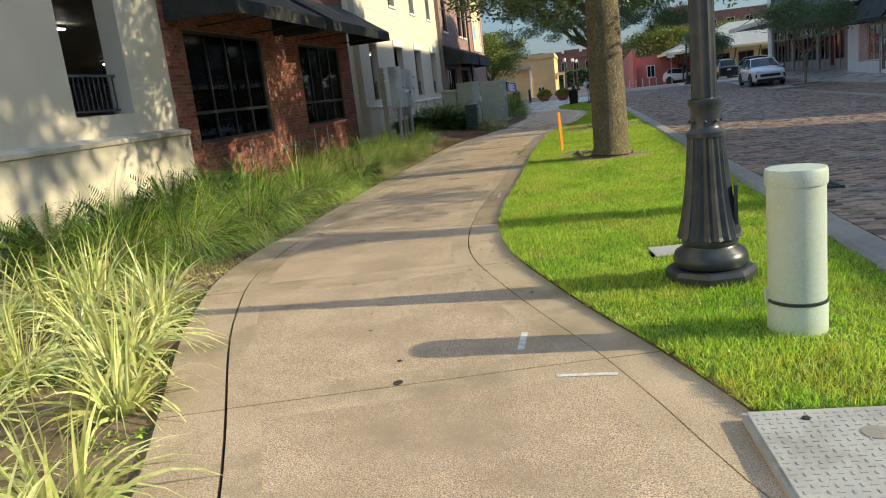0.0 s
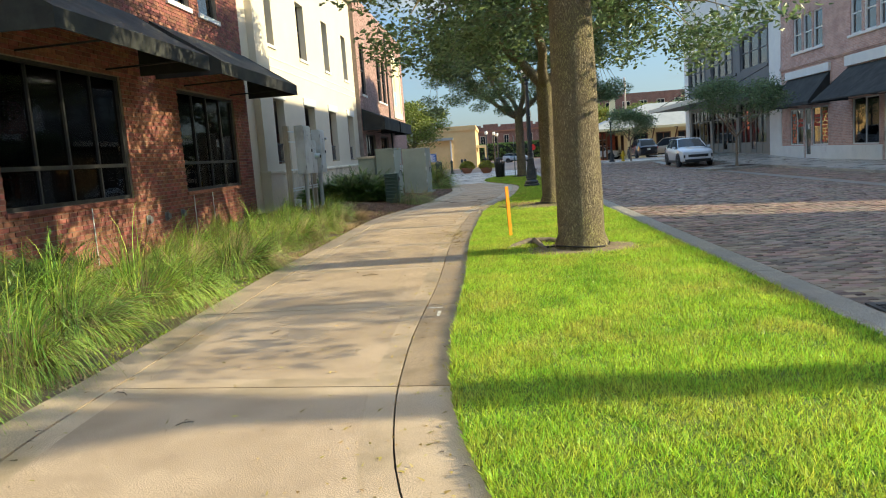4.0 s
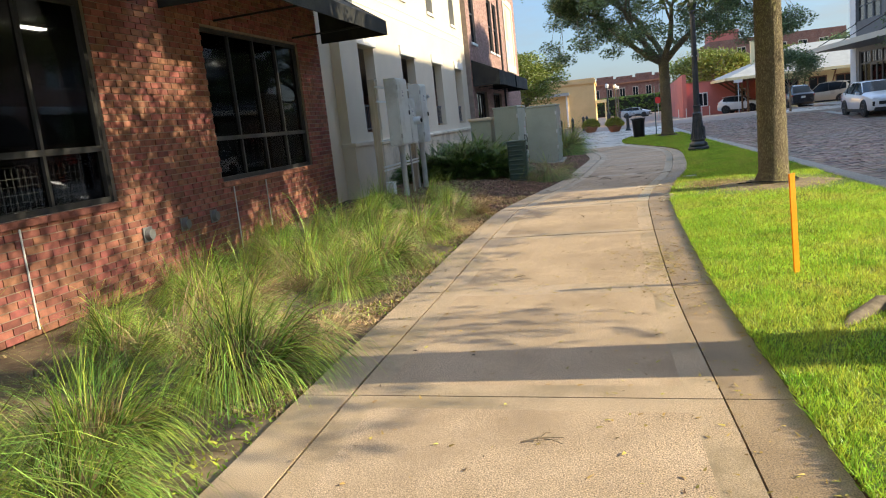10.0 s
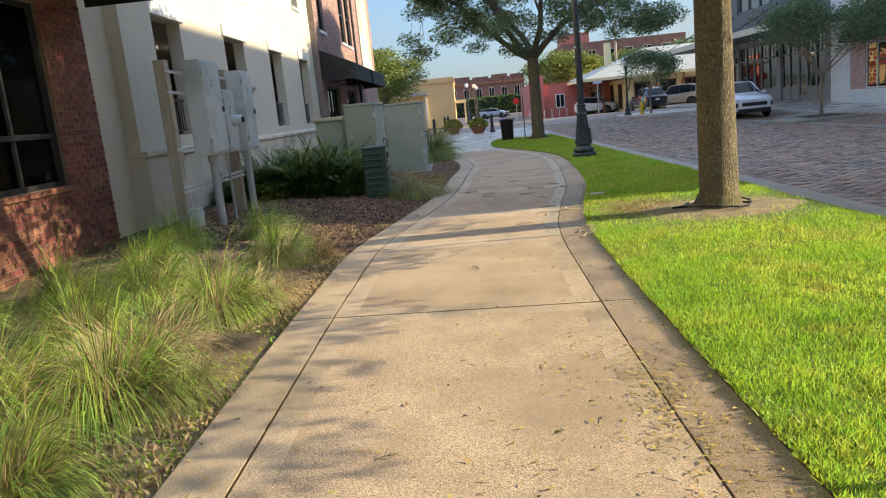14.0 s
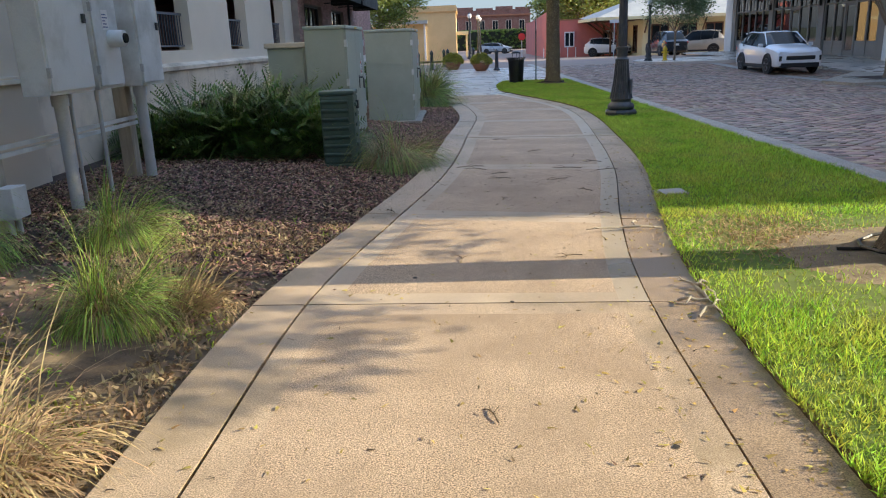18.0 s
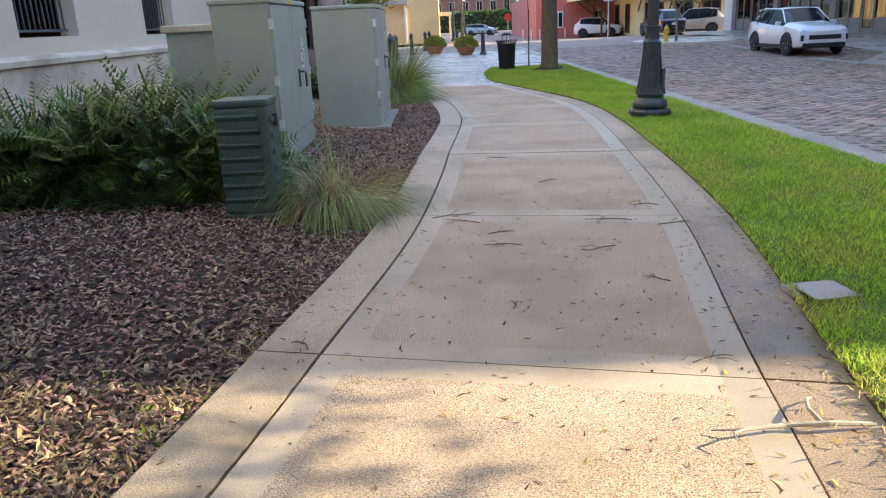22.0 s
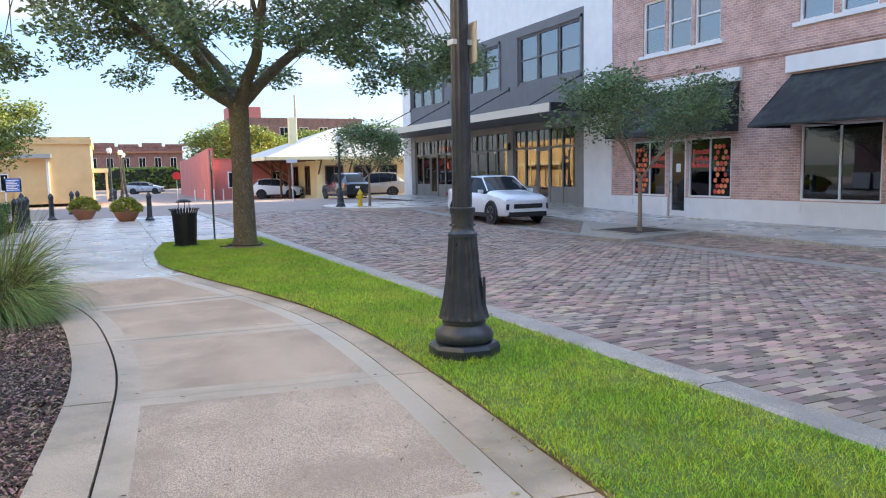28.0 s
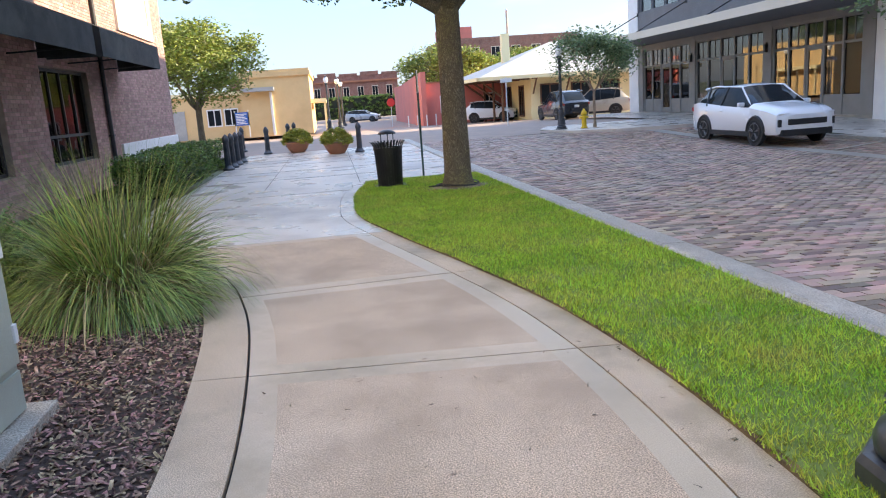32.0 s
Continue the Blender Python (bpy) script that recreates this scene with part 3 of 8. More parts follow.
def ribbons(roots, ways, lengths, widths, droop, steps=3, seed=0, twist=0.0):
    """Blades: roots (n,3), first directions (n,3), drooping under their weight. Returns arrays of verts and quads."""
    n = len(roots)
    g = np.random.default_rng(seed)
    d = ways / np.linalg.norm(ways, axis=1, keepdims=True)
    side = np.cross(d, (0, 0, 1.0))
    bad = np.linalg.norm(side, axis=1) < 1e-3
    side[bad] = (1, 0, 0)
    side /= np.linalg.norm(side, axis=1, keepdims=True)
    a = g.uniform(-1, 1, (n, 1)) * twist
    side = side * np.cos(a) + np.cross(d, side) * np.sin(a)
    p, out = np.array(roots, float), []
    for s in range(steps + 1):
        w = widths * (1 - (s / steps) ** 1.6) + widths * 0.06
        out += [p - side * w[:, None] / 2, p + side * w[:, None] / 2]
        p = p + d * (lengths / steps)[:, None]
        d = d + np.array((0, 0, -1.0)) * (droop / steps)[:, None]
        d /= np.linalg.norm(d, axis=1, keepdims=True)
    v = np.stack(out, 1)
    k = 2 * (steps + 1)
    q = np.array([(2 * s, 2 * s + 1, 2 * s + 3, 2 * s + 2) for s in range(steps)])
    f = q[None] + k * np.arange(n)[:, None, None]
    return v.reshape(-1, 3), f.reshape(-1, 4)


def spline(pts, ys):
    """Smooth x over y through (y, x) pairs."""
    pts = np.array(pts, float)
    y, x = pts[:, 0], pts[:, 1]
    m = np.gradient(x, y)
    i = np.clip(np.searchsorted(y, ys) - 1, 0, len(y) - 2)
    h = y[i + 1] - y[i]
    t = np.clip((ys - y[i]) / h, 0, 1)
    return ((1 + 2 * t) * (1 - t) ** 2 * x[i] + t * (1 - t) ** 2 * h * m[i] + t * t * (3 - 2 * t) * x[i + 1] + t * t * (t - 1) * h * m[i + 1])


# ---- ground ----
WALK_L = [(-6, 4.3), (-3, 3.2), (0, 2.05), (3.4, 0.66), (6.0, -0.52), (7.1, -0.88), (8.2, -1.03), (9.5, -1.03), (12, -1.1), (14, -1.13), (16.4, -1.12), (20, -1.11), (22, -1.04), (23.9, -0.71), (26, -0.33), (28.1, -0.12), (29.6, -0.02), (31, 0.10), (32.3, 0.18), (33.8, 0.12), (35.3, -0.06), (36.6, -0.4), (38, -1.1), (39.2, -1.75), (41, -1.95), (60, -1.95)]
WALK_R = [(-6, 7.5), (-3, 6.4), (0, 5.0), (2.4, 3.95), (3.4, 3.46), (4.3, 3.13), (4.83, 2.915), (5.5, 2.61), (6.3, 2.28), (7.3, 1.91), (8.6, 1.65), (9.6, 1.58), (12.5, 1.56), (16, 1.49), (18.5, 1.52), (20.2, 1.56), (21.4, 1.6), (22.5, 1.69), (23.7, 1.87), (26.1, 2.3), (27.4, 2.45), (29.3, 2.60), (31.4, 2.73), (33, 2.74), (34.5, 2.58), (36, 2.24), (38, 1.72), (39.7, 1.36), (41, 1.34), (42.4, 1.42), (43.6, 1.62)]
KERB_IN = [(-12, 4.6), (6, 4.45), (14, 4.35), (28, 4.2), (31, 4.15), (40, 4.0), (57, 3.9)]
BAND_L = [(-6, 0.42), (4, 0.39), (7, 0.36), (10, 0.33), (20, 0.33), (34, 0.325), (60, 0.32)]
BAND_R = [(-6, 0.33), (4, 0.33), (5.2, 0.325), (6.5, 0.36), (7.5, 0.37), (8.6, 0.34), (10, 0.33), (20, 0.33), (28, 0.33), (31, 0.29), (60, 0.28)]
LAWN_END = 44.3


def xl(y):
    return float(spline(WALK_L, np.array([y]))[0])


def xr(y):
    return float(spline(WALK_R, np.array([y]))[0])


def band_l(y):
    return float(spline(BAND_L, np.array([y]))[0])


def band_r(y):
    return float(spline(BAND_R, np.array([y]))[0])


def kerb_x(y):
    return float(spline(KERB_IN, np.array([y]))[0])


def sheet(name, left, right, y0, y1, z, material, step=0.5, label="", category="", kind="structure", depth=0.0):
    """A strip of ground between two lines x(y)."""
    ys = np.linspace(y0, y1, max(2, int((y1 - y0) / step) + 1))
    v, f = [], []
    for y in ys:
        v += [(left(y), y, z), (right(y), y, z)]
    f = [(2 * i, 2 * i + 1, 2 * i + 3, 2 * i + 2) for i in range(len(ys) - 1)]
    return tagged(arrays(name, v, f, material), label, category, kind=kind)


bm = bmesh.new()
box(bm, -900, 900, -300, 1500, -0.9, -0.45)
tagged(part("ground", bm, M["earth"]), "flat open ground reaching the horizon", "ground", kind="structure")


def bed_z(x, y):
    """The beds rise gently from the walk towards the building."""
    x, y = np.asarray(x, float), np.asarray(y, float)
    rise = np.clip(0.09 * (spline(WALK_L, y) - 0.15 - x), 0.0, 0.21)
    return -0.035 + rise * np.clip((y - 17.0) / 5.0, 0.0, 1.0) * np.clip((37.5 - y) / 3.0, 0.0, 1.0)


def bed(name, y0, y1, material, label, category):
    ys = np.linspace(y0, y1, int((y1 - y0) / 0.5) + 1)
    w = 13
    v = []
    for y in ys:
        for x in np.linspace(-4.6, xl(y) + 0.1, w):
            v.append((x, y, float(bed_z(np.array([x]), np.array([y]))[0])))
    f = [(i * w + c, i * w + c + 1, (i + 1) * w + c + 1, (i + 1) * w + c) for i in range(len(ys) - 1) for c in range(w - 1)]
    return tagged(arrays(name, v, f, material, smooth=True), label, category, kind="structure")


bed("planting_bed", -6, 22.5, M["soil"], "bare brown planting bed soil beside the walk", "planting bed")
bed("mulch_bed", 22.5, 40, M["mulch_bed"], "dark reddish bark mulch bed beside the walk", "mulch bed")
sheet("lawn_soil", lambda y: xr(min(y, 43.6)) + 0.03, lambda y: kerb_x(y) - 0.012, -6, LAWN_END, 0.03, M["turf"], label="green turf strip between walk and kerb", category="lawn soil")

ys = np.linspace(-6, LAWN_END - 0.7, 110)
v = [(xr(y) + 0.004 + dx, y, z) for y in ys for dx, z in ((0.0, -0.06), (0.012, 0.012), (0.045, 0.03))]
f = [(3 * i + c, 3 * i + c + 1, 3 * i + c + 4, 3 * i + c + 3) for i in range(len(ys) - 1) for c in range(2)]
tagged(arrays("lawn_edge", v, f, M["soil"]), "trimmed dark soil edge of the lawn along the walk", "lawn edge", kind="structure")

# kerb, gutter band and the brick street
for k in range(22):
    y0, y1 = -6 + k * 3.0, -6 + (k + 1) * 3.0 - 0.012
    v = [(kerb_x(y) + dx, y, z) for y in (y0, y1) for dx, z in ((-0.06, -0.2), (-0.06, -0.045), (0.0, -0.04), (0.03, 0.012), (0.08, 0.03), (0.31, 0.022), (0.35, 0.0), (0.36, -0.2))]
    f = [(i, i + 1, i + 9, i + 8) for i in range(7)]
    ob = arrays("kerb_stone", v, f, M["kerb"])
    if k == 0:
        kerb_root = thing("kerb", "pale concrete kerb band edging the brick street", "kerb", kind="structure")
    ob.parent = kerb_root


def fall(x, y):
    """How far the street drops below the walk, towards its far gutter."""
    s = min(1.0, max(0.15, 1.0 - (y - 47) / 9 * 0.85))
    return -0.3 * s * min(1.0, max(0.0, (x - 4.8) / 7.6))


def sloped(name, xs, y0, y1, dz, material, label, category, thick=0.0):
    ys = np.arange(y0, y1 + 0.01, 1.0)
    v = [(x if x is not None else kerb_x(y) + 0.34, y, fall(x or 4.8, y) + dz) for y in ys for x in xs]
    w = len(xs)
    f = [(i * w + c, i * w + c + 1, (i + 1) * w + c + 1, (i + 1) * w + c) for i in range(len(ys) - 1) for c in range(w - 1)]
    return tagged(arrays(name, v, f, material), label, category, kind="structure")


GUT0, GUT1, KERB_FAR = 12.35, 12.85, 15.05
sloped("street_bed", (None, 8.0, 12.4, 15.3), -12, 57, -0.02, M["paver_bed"], "sanded bed under the brick street", "road")
sloped("gutter_strip", (GUT0, GUT1), -12, 56, 0.004, M["gutter"], "grey concrete strip along the parking lane", "gutter strip")
sloped("pavement_far", (KERB_FAR + 0.2, 19.2), -12, 71, 0.09, M["plaza"], "pale concrete pavement along the shop fronts", "pavement")
bm = bmesh.new()
for k in range(21):
    box(bm, KERB_FAR, KERB_FAR + 0.2, -8 + k * 3, -8 + k * 3 + 2.99, -0.5, fall(14, -6.5 + k * 3) + 0.094, bevel=0.015)
tagged(part("kerb_far", bm, M["kerb"]), "worn concrete kerb along the far pavement", "kerb", kind="structure")
ys = np.linspace(57, 150, 32)
v = [(x, y, -0.01 - 0.43 * float(np.clip((y - 64) / 24, 0, 1))) for y in ys for x in (-60, 90)]
tagged(arrays("cross_street", v, [(2 * i, 2 * i + 1, 2 * i + 3, 2 * i + 2) for i in range(len(ys) - 1)], M["road_far"]), "sunlit paved cross street falling away gently", "road", kind="structure")
sheet("plaza", lambda y: -1.95 if y > 44.2 else xl(y), lambda y: kerb_x(y), 44.31, 57, -0.004, M["plaza"], label="wet pale concrete plaza at the end of the walk", category="pavement")

bm = bmesh.new()
for y_ in (46.4, 48.6, 50.8, 53.0, 55.2):
    box(bm, -1.9, kerb_x(y_) - 0.05, y_, y_ + 0.014, -0.02, -0.0005)
for x_ in (-0.35, 1.55):
    for k in range(6):
        box(bm, x_, x_ + 0.014, 44.4 + k * 2.2 + (0.0 if k else 0.0), 44.4 + k * 2.2 + 1.985, -0.02, -0.0005)
tagged(part("plaza_joints", bm, M["joint"]), "dark tooled joints across the plaza slabs", "joint", kind="structure")

# the walk: slabs with bands at both edges, joints open between them
JOINTS = [-3.2, -0.7, 2.0, 4.48, 6.83, 9.06, 11.43, 13.87, 16.3, 19.1, 21.8, 23.95, 26.45, 29.18, 31.53, 33.64, 35.75, 38.3, 40.8, 43.2, 44.3]
SLOPES = {4.48: 0.26, 6.83: 0.19, 9.06: -0.12, 11.43: -0.06, 13.87: -0.08, 16.3: -0.11, 19.1: -0.1, 21.8: -0.05, 23.95: -0.22, 26.45: -0.18, 29.18: -0.147, 31.53: -0.16, 33.64: -0.09, 35.75: 0.07}
GAP = 0.006
GROOVE_L, GROOVE_R = 0.009, 0.005


def joint_line(y):
    """The slope dy/dx of the joint across the walk at its middle y."""
    return SLOPES.get(y, 0.3 if y < 4 else 0.0)


walk_root = thing("walk", "tan broomed concrete walk in jointed slabs with smooth borders", "walkway", kind="structure")
bm = bmesh.new()
ys = np.linspace(-4, 44.3, 120)
v = [(x, y, -0.03) for y in ys for x in (xl(y), xr(min(y, 43.6)))]
arrays("joint_filler", v, [(2 * i, 2 * i + 1, 2 * i + 3, 2 * i + 2) for i in range(len(ys) - 1)], M["joint"], walk_root)
jg = random.Random(3)
for ja, jb in zip(JOINTS, JOINTS[1:]):
    sa, sb = joint_line(ja), joint_line(jb)
    rows = 8

    def edge(u, frac):
        """A point of the slab: u over the walk's width 0..1 in metres from the left, frac along it."""
        y = ja + (jb - ja) * frac
        mid = (xl(y) + xr(min(y, 43.6))) / 2
        for _ in range(3):
            x = u(y)
            yy = (ja + GAP + sa * (x - mid)) * (1 - frac) + (jb - GAP + sb * (x - mid)) * frac
            y = yy
        return (u(y), y)
    cols = [
        ("border_slab", M["concrete"], lambda y: xl(y), lambda y: xl(y) + band_l(y) - GROOVE_L),
        ("walk_slab", None, lambda y: xl(y) + band_l(y) + GROOVE_L, lambda y: xr(min(y, 43.6)) - band_r(y) - GROOVE_R),
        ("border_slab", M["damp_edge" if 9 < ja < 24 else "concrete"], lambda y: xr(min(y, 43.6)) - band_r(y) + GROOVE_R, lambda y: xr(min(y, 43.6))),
    ]
    for name, material, ua, ub in cols:
        z = jg.uniform(-0.002, 0.002)
        inner = 0.17 if name == "walk_slab" and ja < 36 else 0.0
        fr = [0] + ([inner / (jb - ja)] if inner else []) + [i / rows for i in range(1, rows)] + ([1 - inner / (jb - ja)] if inner else []) + [1]
        v, f, mi = [], [], []
        for q in fr:
            xa, xb = edge(ua, q), edge(ub, q)
            cells = [0, 1] if not inner else [0, inner / 2.0, 1 - inner / 2.0, 1]
            for c in cells:
                v.append((xa[0] + (xb[0] - xa[0]) * c, xa[1] + (xb[1] - xa[1]) * c, z))
        w = 2 if not inner else 4
        for i in range(len(fr) - 1):
            for c in range(w - 1):
                f.append((i * w + c, i * w + c + 1, (i + 1) * w + c + 1, (i + 1) * w + c))
                mi.append(1 if inner and c == 1 and 0 < i < len(fr) - 2 else (2 if inner and c == 2 and ja > 21 else 0))
        top = len(v)
        rim = [i * w for i in range(len(fr))] + [(len(fr) - 1) * w + c for c in range(1, w)] + [i * w + w - 1 for i in range(len(fr) - 2, -1, -1)] + [c for c in range(w - 2, 0, -1)]
        v += [(v[i][0], v[i][1], -0.06) for i in rim]
        for k in range(len(rim)):
            j = (k + 1) % len(rim)
            f.append((rim[k], rim[j], top + j, top + k))
            mi.append(0)
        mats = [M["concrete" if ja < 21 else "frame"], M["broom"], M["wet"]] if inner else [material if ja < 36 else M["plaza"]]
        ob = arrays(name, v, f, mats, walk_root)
        if inner:
            ob.data.polygons.foreach_set("material_index", np.array(mi, np.int32))

# street bricks: courses across the street
pv_lo, pv_hi = [], []
g = np.random.default_rng(11)
L, W, T = 0.203, 0.098, 0.006
for y in np.arange(5.0, 56.9, W + T):
    row = int(round(y / (W + T)))
    x0 = kerb_x(y) + 0.366
    for a, b in ((x0, GUT0 - 0.005), (GUT1 + 0.005, KERB_FAR - 0.01)):
        x = a - (row % 2) * L / 2
        while x < b:
            lo, hi = max(x, a), min(x + L, b)
            if hi - lo > 0.04:
                dz = g.normal(0, 0.0025) + fall((lo + hi) / 2, y)
                pv_lo.append((lo, y, dz - 0.06))
                pv_hi.append((hi, y + W, -0.002 + dz))
            x += L + T
street = many_boxes("street_bricks", pv_lo, pv_hi, M["paver"], faces=(1, 2, 3, 5), tilt=0.012)
tagged(street, "worn red and brown brick street paving", "brick paving", kind="stuff")


# ---- left building ----
def wall_x(name, x, y0, y1, z0, z1, holes, material, thick=0.3, label="", category="wall"):
    """A wall in the plane x (its street face), running along y, with openings (ya, yb, za, zb) cut through."""
    ycut = sorted({y0, y1, *[h for o in holes for h in o[:2] if y0 < h < y1]})
    zcut = sorted({z0, z1, *[h for o in holes for h in o[2:] if z0 < h < z1]})
    sgn = -1 if thick > 0 else 1
    xb = x - thick
    open_ = lambda y, z: any(a <= y <= b and c <= z <= d for a, b, c, d in holes)
    bm, vs = bmesh.new(), {}

    def vert(p):
        if p not in vs:
            vs[p] = bm.verts.new(p)
        return vs[p]
    ny, nz = len(ycut) - 1, len(zcut) - 1
    solid = [[not open_((ycut[i] + ycut[i + 1]) / 2, (zcut[j] + zcut[j + 1]) / 2) for j in range(nz)] for i in range(ny)]
    for i in range(ny):
        for j in range(nz):
            if not solid[i][j]:
                continue
            a, b, c, d = ycut[i], ycut[i + 1], zcut[j], zcut[j + 1]
            for xx in (x, xb):
                bm.faces.new([vert(p) for p in ((xx, a, c), (xx, b, c), (xx, b, d), (xx, a, d))])
            for di, dj, p, q in ((-1, 0, (a, c), (a, d)), (1, 0, (b, c), (b, d)), (0, -1, (a, c), (b, c)), (0, 1, (a, d), (b, d))):
                u, w = i + di, j + dj
                if not (0 <= u < ny and 0 <= w < nz) or not solid[u][w]:
                    bm.faces.new([vert(r) for r in ((x, *p), (x, *q), (xb, *q), (xb, *p))])
    return tagged(part(name, bm, material), label, category, kind="structure")


def brick_field(x, y0, y1, z0, z1, holes, out=1.0, length=0.2, height=0.062, gap=0.011, depth=0.012, seed=1):
    """Low and high corners of bricks in running bond on the plane x, clipped at openings."""
    g = np.random.default_rng(seed)
    lo, hi, row, z = [], [], 0, z0
    while z + height <= z1 + 1e-6:
        runs = [(y0, y1)]
        for a, b, c, d in holes:
            if z < d - 0.01 and z + height > c + 0.01:
                runs = [r for s in runs for r in ((s[0], min(s[1], a)), (max(s[0], b), s[1])) if r[1] - r[0] > 0.02]
        for a, b in runs:
            y = a - (length + gap) * (0.5 if row % 2 else 0.0)
            while y < b:
                p, q = max(y, a), min(y + length, b)
                if q - p > 0.03:
                    d = depth + g.normal(0, 0.0012)
                    lo.append((min(x, x + out * d), p, z))
                    hi.append((max(x, x + out * d), q, z + height))
                y += length + gap
        z, row = z + height + gap, row + 1
    return lo, hi


def dark_window(x, y0, y1, z0, z1, cols, rails, name="window", label="dark tinted window in a bronze metal frame", mesh_low=False, glass=None, frame="bronze", kindlabel="window"):
    """A framed window in the plane x, with mullions and rails."""
    root = thing(name, label, kindlabel, (0, 0, 0), kind="structure")
    fw, d = 0.06, 0.07
    part("window_frame", boxes((x - d, x, y0, y0 + fw, z0, z1), (x - d, x, y1 - fw, y1, z0, z1), (x - d, x, y0 + fw, y1 - fw, z0, z0 + fw), (x - d, x, y0 + fw, y1 - fw, z1 - fw, z1)), M[frame], root)
    ws = [y0 + fw + (y1 - y0 - 2 * fw) * i / cols for i in range(cols + 1)]
    for w in ws[1:-1]:
        part("mullion", boxes((x - d + 0.01, x - 0.005, w - 0.02, w + 0.02, z0 + fw, z1 - fw)), M[frame], root)
    zs = [z0 + fw, *rails, z1 - fw]
    for r in rails:
        part("rail", boxes((x - d + 0.008, x + 0.004, y0 + fw, y1 - fw, r - 0.03, r + 0.03)), M[frame], root)
    for a, b in zip(zs, zs[1:]):
        for i in range(cols):
            p = part("pane", boxes((x - 0.045, x - 0.039, ws[i] + 0.02, ws[i + 1] - 0.02, a + 0.0, b - 0.0)), M[glass or "glass"], root)
            p.visible_shadow = False
    if mesh_low and rails:
        bm = bmesh.new()
        for i in range(int((y1 - y0 - 0.2) / 0.075)):
            yy = y0 + 0.1 + i * 0.075
            box(bm, x - 0.13, x - 0.124, yy, yy + 0.006, z0 + 0.05, rails[0] - 0.12)
        for j in range(int((rails[0] - z0 - 0.15) / 0.075)):
            zz = z0 + 0.06 + j * 0.075
            box(bm, x - 0.124, x - 0.118, y0 + 0.08, y1 - 0.08, zz, zz + 0.006)
        part("guard_mesh", bm, M["pipe"], root, "grey wire guard mesh behind the lower panes")
    return root


def railing(x, y0, y1, z0, z1, root_label="grey metal balustrade in a wall opening"):
    root = thing("railing", root_label, "railing", group="garage railings")
    part("top_rail", boxes((x - 0.02, x + 0.02, y0, y1, z1 - 0.04, z1)), M["railing"], root)
    part("bottom_rail", boxes((x - 0.015, x + 0.015, y0, y1, z0 + 0.06, z0 + 0.09)), M["railing"], root)
    n = max(3, int((y1 - y0) / 0.11))
    for i in range(n):
        yy = y0 + (y1 - y0) * (i + 0.5) / n
        part("baluster", boxes((x - 0.008, x + 0.008, yy - 0.008, yy + 0.008, z0 + 0.09, z1 - 0.04)), M["railing"], root)
    return root


def awning(x_wall, reach, y0, y1, zb, zv, zt, label="black canvas awning over the windows", brackets=2):
    """zb: bottom of the front valance, zv: its top, zt: where the canvas meets the wall."""
    root = thing("awning", label, "awning", group="awnings")
    s = 1 if reach > 0 else -1
    xf = x_wall + reach
    n = max(2, int((y1 - y0) / 0.5))
    v, f = [], []
    for i in range(n + 1):
        y = y0 + (y1 - y0) * i / n
        sag = 0.012 * math.sin(i * 2.1)
        v += [(x_wall + s * 0.02, y, zt), (x_wall + reach * 0.5, y, (zt + zv) / 2 - 0.02 + sag * 0.5), (xf, y, zv), (xf + s * 0.004, y, zb + sag * 0.3), (xf - s * 0.012, y, zb + sag * 0.3), (xf - s * 0.016, y, zv - 0.02), (x_wall + reach * 0.5, y, (zt + zv) / 2 - 0.045 + sag * 0.5), (x_wall + s * 0.02, y, zt - 0.03)]
    for i in range(n):
        for k in range(8):
            j = (k + 1) % 8
            f.append((8 * i + k, 8 * i + j, 8 * i + 8 + j, 8 * i + 8 + k))
    arrays("canopy", v, f, M["canvas"], root)
    for y in (y0, y1):
        bm = bmesh.new()
        prism(bm, [(x_wall + s * 0.02, zt), (xf, zv), (xf, zb), (x_wall + s * 0.02, zb)], "y", y - 0.006, y + 0.006)
        part("end_panel", bm, M["canvas"], root)
    part("front_bar", boxes((min(xf - s * 0.05, xf - s * 0.02), max(xf - s * 0.05, xf - s * 0.02), y0 + 0.01, y1 - 0.01, zb + 0.02, zb + 0.05)), M["black"], root)
    for i in range(brackets):
        y = y0 + (y1 - y0) * (i + 0.5) / brackets
        bm = bmesh.new()
        tube(bm, [(x_wall, y, zb - 0.0), (xf - s * 0.04, y, zb + 0.03)], 0.016, 6)
        tube(bm, [(x_wall, y, zt - 0.08), (xf - s * 0.04, y, zb + 0.05)], 0.016, 6)
        part("bracket", bm, M["black"], root)
    return root


XA, XB, XC, XD = -4.38, -4.4, -4.5, -4.3
TOP = 9.2
garage_A = [(10.28, 11.68, 1.72, 4.1), (4.9, 6.5, 1.72, 4.1), (10.28, 11.68, 5.6, 7.4)]
wall_x("wall_stucco_south", XA, -8, 12.9, 0, TOP, garage_A, M["stucco"], 0.35, "cream stucco wall dappled by tree shade", "wall")
BAYS = [(13.64, 17.02, 1.05, 3.13), (19.26, 22.46, 1.03, 3.11)]
UP = [(14.2, 15.3, 4.9, 6.9), (15.9, 17.0, 4.9, 6.9), (19.3, 20.4, 4.9, 6.9), (20.9, 22.0, 4.9, 6.9)]
wall_x("wall_brick_bay", XB - 0.012, 12.9, 23.45, 0, TOP, BAYS + UP, M["mortar"], 0.3, "mortar joints of a red brick wall bay", "wall")
STW = [(25.8, 27.2, 1.49, 3.42), (29.66, 31.08, 1.49, 3.42), (33.35, 34.66, 1.47, 3.42), (36.95, 38.25, 1.47, 3.42)]
